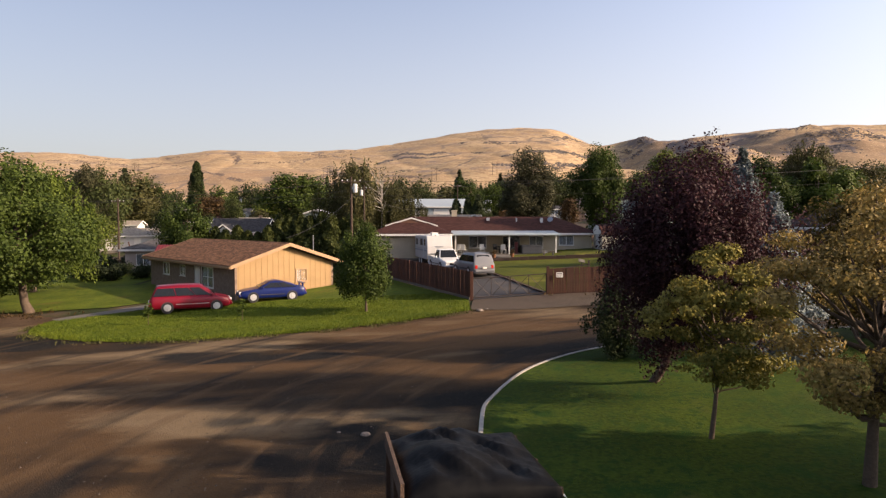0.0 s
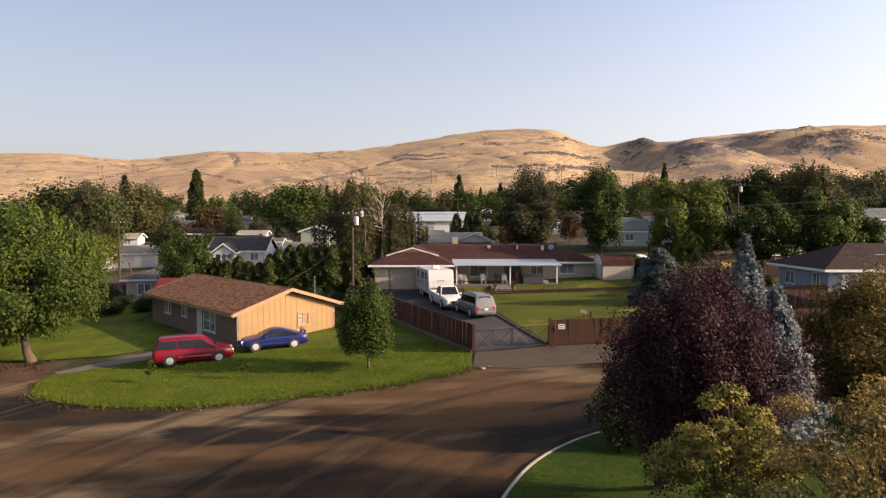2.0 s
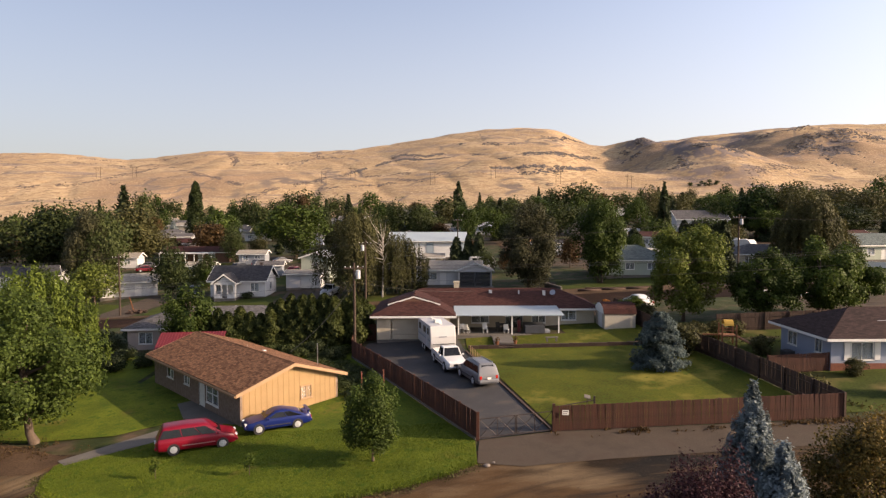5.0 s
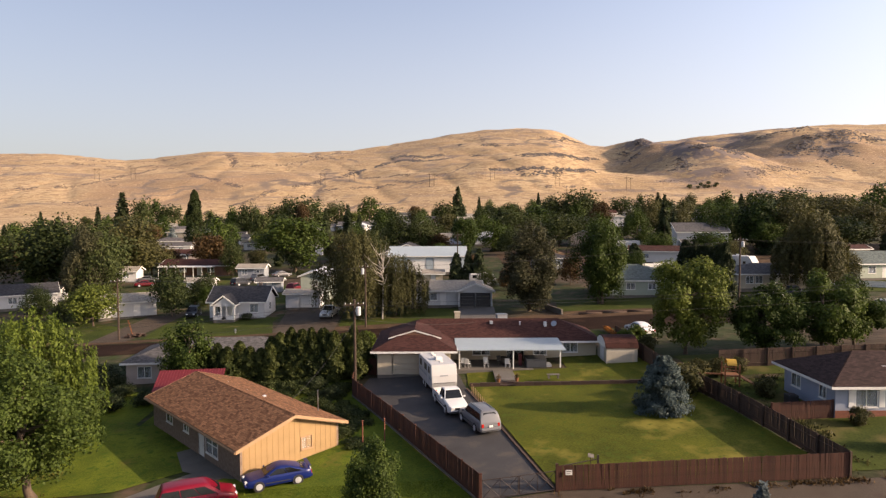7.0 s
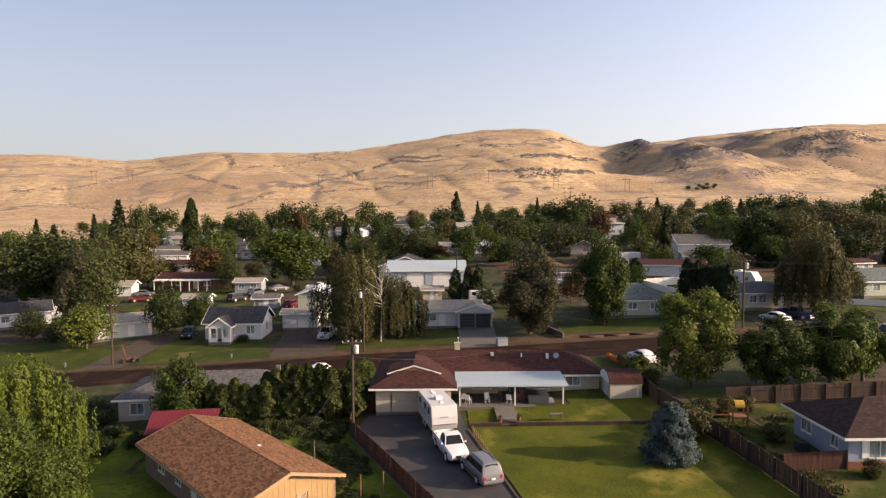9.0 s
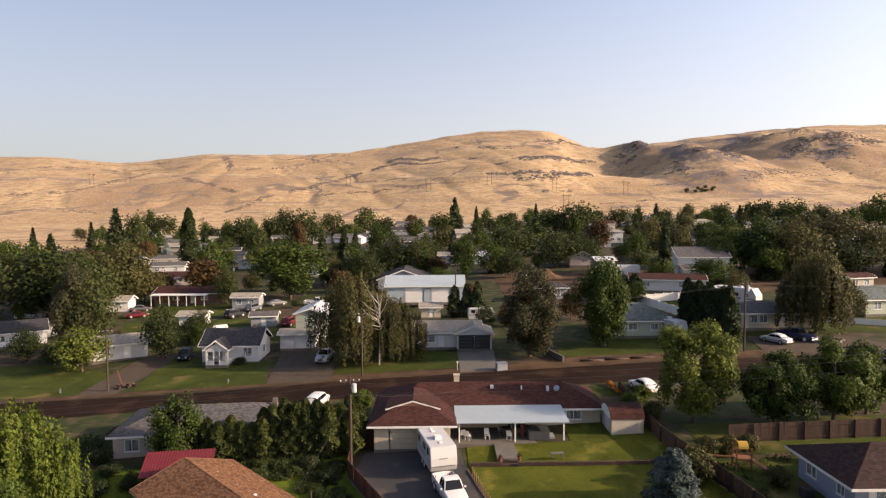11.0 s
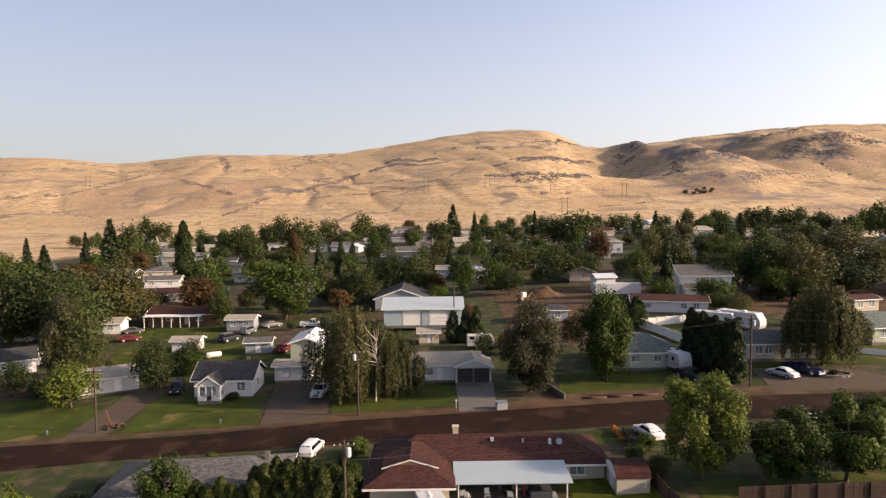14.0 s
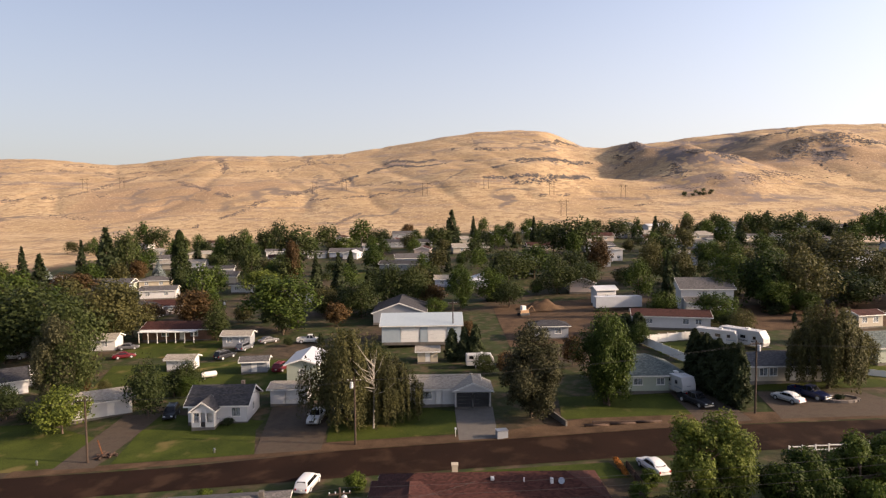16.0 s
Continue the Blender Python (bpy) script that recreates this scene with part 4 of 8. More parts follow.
# ---- builders: vehicles ----
def inset_pane(g, quad, k=0.86, out=0.012):
    q = [Vector(p) for p in quad]
    c = sum(q, Vector()) / 4
    nrm = (q[1] - q[0]).cross(q[3] - q[0]).normalized()
    a = [c + (p - c) * k + nrm * out for p in q]
    b = [p - nrm * (out + 0.01) for p in a]
    i = len(g.v)
    g.v += [tuple(p) for p in a + b]
    g.f += [(i, i + 1, i + 2, i + 3)] + [(i + j, i + 4 + j, i + 4 + (j + 1) % 4, i + (j + 1) % 4) for j in range(4)]
    return g


def wheel(parent, x, y, r, w=0.22):
    s = 1 if y > 0 else -1
    ring = [(x, y + s * o, r) for o in (-w / 2, -w * 0.42, w * 0.30, w / 2)]
    tyre = part("tyre", Geo().tube(ring, [r * 0.92, r, r, r * 0.9], 20), M["rubber"], parent, smooth=False)
    hub = Geo().tube([(x, y + s * w * 0.42, r), (x, y + s * w * 0.53, r)], [r * 0.70, r * 0.66], 18)
    for k in range(5):
        a = 2 * math.pi * k / 5
        hub.tube([(x, y + s * w * 0.54, r), (x + math.cos(a) * r * 0.5, y + s * w * 0.56, r + math.sin(a) * r * 0.5)], [r * 0.13, r * 0.09], 5)
    part("rim", hub, M["alloy"], tyre)


KINDS = {  # length, width, wheelbase, belt height, roof height, wheel radius, cabin stations at belt front/roof front/roof rear/belt rear (shares of length), hood height
    "van": (5.0, 1.94, 3.0, 1.02, 1.74, 0.34, (0.19, 0.385, 0.92, 0.975), 0.98, 1.02),
    "coupe": (4.55, 1.75, 2.65, 0.90, 1.38, 0.33, (0.27, 0.45, 0.66, 0.90), 0.84, 0.94),
    "sedan": (4.6, 1.78, 2.7, 0.92, 1.44, 0.32, (0.28, 0.42, 0.70, 0.86), 0.85, 0.94),
    "suv": (4.75, 1.90, 2.8, 1.08, 1.78, 0.36, (0.26, 0.39, 0.92, 0.985), 1.02, 1.04),
    "pickup": (5.7, 2.0, 3.55, 1.15, 1.86, 0.40, (0.29, 0.38, 0.56, 0.60), 1.10, 1.12),
}


def car_shell(ob, p, kind, fx, hw, cabin, belt, top, hood, tail):
    """One smooth shell from bumper to bumper with its glass set into it."""
    c0, c1, c2, c3 = cabin
    mid = (c1 + c2) / 2
    st = [(0.0, 0.70, 0.40, hood * 0.66), (0.012, 0.82, 0.30, hood * 0.78), (0.05, 0.93, 0.24, hood * 0.88), (0.12, 0.985, 0.21, hood * 0.95), (c0, 1.0, 0.21, belt + 0.01),
          (c0 * 0.5 + c1 * 0.5, 1.0, 0.21, belt * 0.48 + top * 0.52), (c1 * 0.92 + c0 * 0.08, 1.0, 0.21, top - 0.06), (c1 + 0.03, 1.0, 0.21, top), (mid, 1.0, 0.21, top + 0.03), (c2 - 0.03, 1.0, 0.22, top - 0.02),
          (c2, 0.995, 0.22, top - 0.06), (c2 * 0.4 + c3 * 0.6, 0.98, 0.23, tail * 0.55 + top * 0.45), (c3, 0.97, 0.24, tail), (max(0.965, c3 + 0.004), 0.94, 0.27, tail * 0.98), (0.992, 0.88, 0.33, tail * 0.86), (1.0, 0.80, 0.42, tail * 0.74)]
    rings = []
    for s, k, z0, zt in st:
        w, X, bb = hw * k, fx(s), min(belt, zt - 0.03)
        g = max(0.0, zt - bb) / (top - belt + 0.03)
        half = [(0.80, z0), (0.97, z0 + 0.07), (1.0, bb * 0.55), (0.985, bb - 0.13), (0.945, bb - 0.03), (0.92 - 0.02 * g, bb), (0.92 - 0.17 * 0.82 * g, bb + (zt - bb) * 0.82), (0.86 - 0.16 * g, bb + (zt - bb) * 0.94), (0.76 - 0.16 * g, zt), (0.4, zt + 0.02)]
        rings.append([(X, -w * a, z) for a, z in half] + [(X, 0, zt + 0.028)] + [(X, w * a, z) for a, z in half[::-1]])
    part("body", Geo().loft(rings), p, ob, smooth=True)
    edge = lambda f: hw * (0.915 - 0.17 * f)  # noqa: E731
    zf = lambda f: belt + (top - belt) * f  # noqa: E731
    part("windshield", inset_pane(Geo(), [(fx(c0 + 0.012), -hw * 0.80, belt + 0.05), (fx(c0 + 0.012), hw * 0.80, belt + 0.05), (fx(c1), hw * 0.60, top - 0.05), (fx(c1), -hw * 0.60, top - 0.05)], 0.93, 0.035), M["car_glass"], ob)
    part("rear_window", inset_pane(Geo(), [(fx(c3 - 0.012), hw * 0.76, tail + 0.04), (fx(c3 - 0.012), -hw * 0.76, tail + 0.04), (fx(c2), -hw * 0.58, top - 0.08), (fx(c2), hw * 0.58, top - 0.08)], 0.90, 0.035), M["car_glass"], ob)
    cuts = {"van": (0, 0.27, 0.60, 1), "suv": (0, 0.33, 0.66, 1)}.get(kind, (0, 0.56, 1))
    lo = (fx(c0 + 0.30 * (c1 - c0)), fx(c3 - 0.16 * (c3 - c2)))
    hi = (fx(c1 + 0.015), fx(c2 - 0.005))
    for y in (-1, 1):
        for a, c in zip(cuts, cuts[1:]):
            q = [(lo[0] + (lo[1] - lo[0]) * a, y * edge(0.06), zf(0.06)), (lo[0] + (lo[1] - lo[0]) * c, y * edge(0.06), zf(0.06)), (hi[0] + (hi[1] - hi[0]) * c, y * edge(0.80), zf(0.80)), (hi[0] + (hi[1] - hi[0]) * a, y * edge(0.80), zf(0.80))]
            part("side_window", inset_pane(Geo(), q if y > 0 else q[::-1], 0.94, 0.026), M["car_glass"], ob)
    return hw * 0.66


def pickup_shell(ob, p, fx, hw, b4, cabin, belt, top, hood):
    """The bonnet, cab and open bed of a pickup."""
    c0, c3 = cabin
    st = [(0.0, 0.74, 0.38, hood * 0.72), (0.03, 0.88, 0.27, hood * 0.83), (0.12, 0.97, 0.22, hood * 0.93),
          (c0, 1.0, 0.3, belt), (c3, 1.0, 0.3, belt), (c3 + 0.004, 1.0, 0.3, 0.72), (0.965, 1.0, 0.3, 0.72), (0.97, 1.0, 0.3, belt), (1.0, 0.98, 0.42, belt - 0.02)]
    rings = []
    for s, k, z0, z1 in st:
        w, X = hw * k, fx(s)
        rings.append([(X, -w * 0.86, z0), (X, -w * 0.985, z0 + 0.1), (X, -w, (z0 + z1) * 0.52), (X, -w * 0.965, z1 - 0.10), (X, -w * 0.86, z1), (X, 0, z1 + 0.035),
                      (X, w * 0.86, z1), (X, w * 0.965, z1 - 0.10), (X, w, (z0 + z1) * 0.52), (X, w * 0.985, z0 + 0.1), (X, w * 0.86, z0)])
    part("body", Geo().loft(rings), p, ob)
    for yy in (-1, 1):
        part("bed_side", Geo().box((fx(0.99), yy * hw * 0.99 - 0.05 * (yy > 0), 0.7), (fx(c3 + 0.01), yy * hw * 0.99 + 0.05 * (yy < 0), belt + 0.03)), p, ob, bevel=0.01)
    wbm, wt = hw * 0.90, hw * 0.72
    lo = belt - 0.02
    A = [(b4[0], -wbm, lo), (b4[1], -wt, top), (b4[2], -wt, top), (b4[3], -wbm, lo)]
    B = [(a, -c, d) for a, c, d in A]
    cab = Geo()
    cab.v = A + B
    cab.f = [(0, 1, 2, 3), (7, 6, 5, 4), (0, 4, 5, 1), (1, 5, 6, 2), (2, 6, 7, 3), (3, 7, 4, 0)]
    part("cabin", cab, p, ob, bevel=0.05)
    roof_top = Geo().prism([(b4[1] - 0.05, top - 0.02), (b4[1] * 0.6 + b4[2] * 0.4, top + 0.035), (b4[2] + 0.05, top - 0.02)], 'y', -wt * 0.93, wt * 0.93)
    part("roof_panel", roof_top, p, ob, bevel=0.02)
    part("windshield", inset_pane(Geo(), [A[0], B[0], B[1], A[1]], 0.88), M["car_glass"], ob)
    part("rear_window", inset_pane(Geo(), [B[3], A[3], A[2], B[2]], 0.84), M["car_glass"], ob)
    cuts = (0, 0.6, 1)
    for side, flip in ((A, False), (B, True)):
        s = [Vector(q) for q in side]
        for a, c in zip(cuts, cuts[1:]):
            quad = [s[0].lerp(s[3], a), s[0].lerp(s[3], c), s[1].lerp(s[2], c), s[1].lerp(s[2], a)]
            part("side_window", inset_pane(Geo(), quad if flip else quad[::-1], 0.84, 0.014), M["car_glass"], ob)
    return wt


def car(x, y, yaw, kind, color, label, name=None, dz=0.0, spoiler=False, scale=1.0):
    """A parked vehicle, its front along its own +x."""
    Ln, Wd, wb, belt, top, wr, (c0, c1, c2, c3), hood, tail = KINDS[kind]
    names = {"van": "minivan", "suv": "estate_car", "pickup": "pickup_truck"}
    ob = thing(name or names.get(kind, "car"), on(x, y, yaw, dz) @ Matrix.Scale(scale, 4), label, "car" if kind != "pickup" else "pickup truck")
    p = paint(color)
    fx = lambda s: Ln / 2 - s * Ln  # noqa: E731
    hw = Wd / 2
    b4 = [fx(c0), fx(c1), fx(c2), fx(c3)]
    if kind == "pickup":
        wt = pickup_shell(ob, p, fx, hw, b4, (c0, c3), belt, top, hood)
    else:
        wt = car_shell(ob, p, kind, fx, hw, (c0, c1, c2, c3), belt, top, hood, tail)
    for xx in (wb / 2 + 0.05, -wb / 2 + 0.05):
        for yy in (-1, 1):
            part("wheel_arch", Geo().tube([(xx, yy * (hw - 0.16), wr), (xx, yy * (hw + 0.006), wr)], wr * 1.13, 18), M["dark"], ob)
            wheel(ob, xx, yy * (hw - 0.085), wr)
    for yy in (-1, 1):
        part("headlight", Geo().box((fx(0.045), yy * hw * 0.58 - 0.16, hood * 0.66), (fx(-0.004), yy * hw * 0.58 + 0.16, hood * 0.66 + 0.15)), M["lamp_glass"], ob, bevel=0.03)
        part("tail_light", Geo().box((fx(1.002), yy * hw * 0.72 - 0.1, tail * 0.60), (fx(0.95), yy * hw * 0.72 + 0.1, tail * 0.86)), M["red_light"], ob, bevel=0.02)
        part("mirror", Geo().box((b4[0] - 0.35, yy * (hw + 0.09) - 0.10, belt + 0.0), (b4[0] - 0.23, yy * (hw + 0.09) + 0.07, belt + 0.15)), p, ob, bevel=0.03)
        part("sill_strip", Geo().box((-wb / 2 + 0.55, yy * hw * 1.0 - 0.015, belt * 0.5), (wb / 2 - 0.4, yy * hw * 1.0 + 0.015, belt * 0.5 + 0.06)), M["steel"] if kind == "van" else M["dark"], ob)
    for s, nm in ((-0.012, "front_bumper"), (0.985, "rear_bumper")):
        part(nm, Geo().box((fx(s + 0.03), -hw * 0.86, 0.36), (fx(s), hw * 0.86, 0.56)), M["steel"] if kind == "pickup" else p, ob, bevel=0.05)
    part("grille", Geo().box((fx(0.02), -hw * 0.38, 0.58), (fx(-0.003), hw * 0.38, hood * 0.72)), M["dark"], ob, bevel=0.02)
    part("number_plate", Geo().box((fx(1.018), -0.16, 0.62), (fx(1.0), 0.16, 0.76)), M["white"], ob)
    if spoiler:
        part("spoiler", Geo().box((fx(0.99), -hw * 0.8, belt + 0.24), (fx(0.935), hw * 0.8, belt + 0.28)).box((fx(0.975), -hw * 0.62, belt - 0.05), (fx(0.945), -hw * 0.58, belt + 0.24)).box((fx(0.975), hw * 0.58, belt - 0.05), (fx(0.945), hw * 0.62, belt + 0.24)), p, ob, bevel=0.01)
    if kind == "suv":
        for yy in (-1, 1):
            part("roof_rail", Geo().box((b4[2] + 0.1, yy * wt * 0.88 - 0.02, top + 0.03), (b4[1] - 0.1, yy * wt * 0.88 + 0.02, top + 0.08)), M["steel"], ob)
    return ob


def trailer(x, y, yaw, label, Ln=7.6, Wd=2.4, H=2.45, name="travel_trailer", nose=0.5, stripe=(0.25, 0.30, 0.36)):
    """A camping trailer; its nose along its own +x."""
    ob = thing(name, on(x, y, yaw), label, "camper")
    z0 = 0.55
    body = Geo().prism([(-Ln / 2, z0 + 0.1), (-Ln / 2 + 0.12, z0), (Ln / 2 - 0.25, z0), (Ln / 2, z0 + 0.55), (Ln / 2 - 0.04, z0 + H * 0.55), (Ln / 2 - nose, z0 + H), (-Ln / 2 + 0.15, z0 + H), (-Ln / 2, z0 + H - 0.2)], 'y', -Wd / 2, Wd / 2)
    part("body", body, M["camper_white"], ob, bevel=0.06)
    for yy in (-1, 1):
        part("stripe", Geo().box((-Ln / 2 + 0.1, yy * (Wd / 2 + 0.004) - 0.004, z0 + 0.72), (Ln / 2 - 0.2, yy * (Wd / 2 + 0.004) + 0.004, z0 + 0.86)).box((-Ln / 2 + 0.1, yy * (Wd / 2 + 0.004) - 0.004, z0 + 0.95), (Ln / 2 - 0.3, yy * (Wd / 2 + 0.004) + 0.004, z0 + 0.99)), paint(stripe), ob)
        for k, w in ((-0.32, 0.8), (0.05, 1.0), (0.30, 0.6)):
            part("window", Geo().box((k * Ln - w / 2, yy * (Wd / 2 + 0.01) - 0.012, z0 + 1.25), (k * Ln + w / 2, yy * (Wd / 2 + 0.01) + 0.012, z0 + 1.85)), M["car_glass"], ob, bevel=0.01)
        for xx in (-0.45, 0.45):
            wheel(ob, xx - 0.3, yy * (Wd / 2 - 0.12), 0.33)
    part("door", Geo().box((Ln * 0.16, -Wd / 2 - 0.02, z0 + 0.12), (Ln * 0.16 + 0.66, -Wd / 2 + 0.01, z0 + 1.95)), M["white_metal"], ob, bevel=0.01)
    part("lettering", Geo().box((Ln / 2 - 0.05, -0.42, z0 + 1.12), (Ln / 2 + 0.004, 0.32, z0 + 1.22)), M["grey_siding"], ob)
    part("front_rail", Geo().tube([(Ln / 2 - 0.02, -Wd * 0.42, z0 + 0.52), (Ln / 2 + 0.03, 0, z0 + 0.52), (Ln / 2 - 0.02, Wd * 0.42, z0 + 0.52)], 0.025, 6), M["dark"], ob)
    for xx, w, hh in ((0.08, 0.7, 0.28), (-0.25, 0.35, 0.12), (0.28, 0.35, 0.12), (-0.38, 0.3, 0.1)):
        part("roof_vent" if hh < 0.2 else "air_conditioner", Geo().box((xx * Ln - w / 2, -w * 0.45, z0 + H), (xx * Ln + w / 2, w * 0.45, z0 + H + hh)), M["white"], ob, bevel=0.03)
    part("ladder", Geo().tube([(-Ln / 2 - 0.05, 0.5, z0 + 0.3), (-Ln / 2 - 0.05, 0.5, z0 + H)], 0.02, 6).tube([(-Ln / 2 - 0.05, 0.85, z0 + 0.3), (-Ln / 2 - 0.05, 0.85, z0 + H)], 0.02, 6), M["steel"], ob)
    part("hitch", Geo().prism([(-0.8, 0.0), (0.8, 0.0), (0.08, 1.2), (-0.08, 1.2)], 'z', z0 - 0.1, z0), M["dark"], ob, m=pose(Ln / 2 - 0.3, 0, 0, 0, 0, -90))
    return ob


# ---- builders: fences and poles ----
def board_fence(pts, label, h=1.7, w=0.14, gap=0.012, material="fence_wood", post_every=2.4, jitter=0.02, seed=1, name="fence", rails=True, cap=False):
    """Upright boards on rails and posts along a line over the ground; the boards are pieces of their own."""
    rnd = random.Random(seed)
    ob = thing(name, Matrix(), label, "fence")
    board = Geo().box((-w / 2, -0.011, 0), (w / 2, 0.011, h)).mesh("board", M[material])
    post = Geo().box((-0.055, -0.055, -0.2), (0.055, 0.055, h + 0.04)).mesh("post", M[material])
    for (x0, y0), (x1, y1) in zip(pts, pts[1:]):
        ln, yaw = math.hypot(x1 - x0, y1 - y0), math.degrees(math.atan2(y1 - y0, x1 - x0))
        n = max(1, int(ln / (w + gap)))
        for k in range(n):
            s = (k + 0.5) / n
            x, y = x0 + (x1 - x0) * s, y0 + (y1 - y0) * s
            part("board", board, None, ob, m=pose(x, y, ground_z(x, y) + 0.03 + rnd.uniform(0, jitter), rnd.uniform(-0.6, 0.6), rnd.uniform(-0.5, 0.5), yaw + rnd.uniform(-1.5, 1.5)))
        m = max(1, round(ln / post_every))
        nx, ny = -(y1 - y0) / ln, (x1 - x0) / ln
        for k in range(m + 1):
            s = k / m
            x, y = x0 + (x1 - x0) * s + nx * 0.09, y0 + (y1 - y0) * s + ny * 0.09
            part("post", post, None, ob, m=pose(x, y, ground_z(x, y), 0, 0, yaw))
        if rails:
            for z in (0.35, h - 0.35):
                path = [(x0 + (x1 - x0) * k / m + nx * 0.04, y0 + (y1 - y0) * k / m + ny * 0.04, ground_z(x0 + (x1 - x0) * k / m, y0 + (y1 - y0) * k / m) + z) for k in range(m + 1)]
                part("rail", Geo().tube(path, 0.035, 4), M[material], ob)
    return ob


def wire(a, b, sag, name="power_cable", r=0.012, label="thin dark overhead cable between the poles"):
    pts = [(a[0] + (b[0] - a[0]) * t, a[1] + (b[1] - a[1]) * t, a[2] + (b[2] - a[2]) * t - sag * 4 * t * (1 - t)) for t in [k / 14 for k in range(15)]]
    ob = new(name, Geo().tube(pts, r, 4).mesh(name, M["wire"]))
    return tagged(ob, label, "cable")


def utility_pole(x, y, h, label, yaw=0.0, transformer=False, arm=True, side=1):
    ob = thing("utility_pole", on(x, y, yaw), label, "utility pole")
    part("post", Geo().tube([(0, 0, -0.3), (0.02, 0, h * 0.5), (0.0, 0, h)], [0.15, 0.13, 0.1], 10), M["pole_wood"], ob)
    if arm:
        part("cross_arm", Geo().box((-0.95, -0.14, h - 0.55), (0.95, -0.05, h - 0.43)), M["pole_wood"], ob)
        for k in (-0.85, -0.35, 0.35, 0.85):
            part("insulator", Geo().tube([(k, -0.095, h - 0.43), (k, -0.095, h - 0.30)], [0.035, 0.05], 8), M["lamp_glass"], ob)
    if transformer:
        part("transformer", Geo().tube([(side * 0.38, -0.05, h - 1.55), (side * 0.38, -0.05, h - 1.5), (side * 0.38, -0.05, h - 0.75), (side * 0.38, -0.05, h - 0.68)], [0.18, 0.23, 0.23, 0.12], 14), M["white_metal"], ob)
        part("bracket", Geo().box((0.08 * side, -0.09, h - 1.2), (0.2 * side, -0.01, h - 0.95)), M["steel"], ob)
    return ob

# ---- sagebrush, rock and pylons on the hills ----
def scrub(name, seed, lines, size, height, material, label):
    """Low ragged clumps crowded along lines over the slopes; lines: (width, clumps a metre, points)."""
    rng = np.random.default_rng(seed)
    v, f = [], []
    for width, dense, path in lines:
        path = smooth_line(path, 10)
        for (x0, y0), (x1, y1) in zip(path, path[1:]):
            ln = math.hypot(x1 - x0, y1 - y0)
            for _ in range(rng.poisson(ln * dense * 3.2)):
                t, o = rng.random(), rng.normal() * width
                x, y = x0 + (x1 - x0) * t + rng.normal() * width * 0.8, y0 + (y1 - y0) * t + o
                if noise.noise(Vector((x * 0.035, y * 0.012, seed))) < -0.25:
                    continue
                r, k, z = size * (0.5 + rng.random() ** 2 * 1.4), len(v), ground_z(x, y)
                a0, h = rng.uniform(0, 6.28), height * rng.uniform(0.5, 1.3)
                for q in range(5):
                    a = a0 + q * 1.2566
                    rr = r * rng.uniform(0.7, 1.3)
                    v.append((x + math.cos(a) * rr * 2.4, y + math.sin(a) * rr, z - 0.6))
                v.append((x + rng.normal() * r * 0.3, y + rng.normal() * r * 0.2, z + h))
                f += [(k + q, k + (q + 1) % 5, k + 5) for q in range(5)]
    me = bpy.data.meshes.new(name)
    me.from_pydata(v, [], f)
    me.materials.append(material)
    return tagged(new(name, me), label, name.replace("_", " "), kind="stuff")


M["sage"] = mat("sage", (0.155, 0.118, 0.098), 0.95, 0.25, 0.02, 0.4, 0, island=0.5)
M["basalt"] = mat("basalt", (0.105, 0.092, 0.090), 0.95, 0.25, 0.02, 0.4, 0, island=0.5)
WEST_SCRUB = [
    (3, 1.3, [(-380, 913), (-302, 805), (-235, 733)]), (2, 0.8, [(-326, 847), (-271, 767)]), (4, 0.7, [(-439, 840), (-459, 989), (-418, 996)]),
    (3, 0.5, [(-472, 745), (-436, 764), (-434, 853)]), (3, 0.7, [(-421, 1225), (-367, 1101), (-329, 999)]), (3, 0.6, [(-419, 1240), (-327, 1010)]),
    (3, 1.0, [(-218, 579), (-214, 646), (-201, 698), (-189, 722)]), (3, 0.7, [(-163, 728), (-111, 728), (-53, 736)]), (2, 1.0, [(-90, 584), (-79, 624), (-68, 653)]),
    (4, 0.9, [(-500, 738), (-472, 745), (-454, 753)]), (8, 0.6, [(-223, 1187), (-181, 1188), (-165, 1188)]), (9, 0.8, [(-663, 1047), (-587, 1078), (-473, 1059), (-394, 1048)])]
MID_SCRUB = [
    (4, 1.0, [(-189, 722), (-174, 746), (-150, 794), (-127, 892)]), (9, 0.6, [(-680, 1174), (-569, 1181), (-491, 1170)]), (7, 0.6, [(-305, 1003), (-246, 1017), (-223, 1082), (-168, 1102)]),
    (6, 0.6, [(-275, 1138), (-250, 1164), (-210, 1117)]), (5, 0.5, [(-404, 754), (-373, 772), (-359, 836)]), (5, 0.5, [(-421, 654), (-394, 668), (-350, 641)]),
    (3, 0.8, [(-54, 754), (-20, 730)]), (6, 0.9, [(-99, 848), (-51, 810), (0, 758)]), (2, 0.6, [(116, 680), (149, 692)]), (2, 0.4, [(159, 612), (192, 627), (222, 649)]),
    (7, 0.8, [(326, 734), (360, 724), (419, 761), (465, 768)]), (7, 0.7, [(370, 732), (438, 782), (475, 772)]), (4, 0.7, [(256, 730), (285, 736), (301, 710)])]
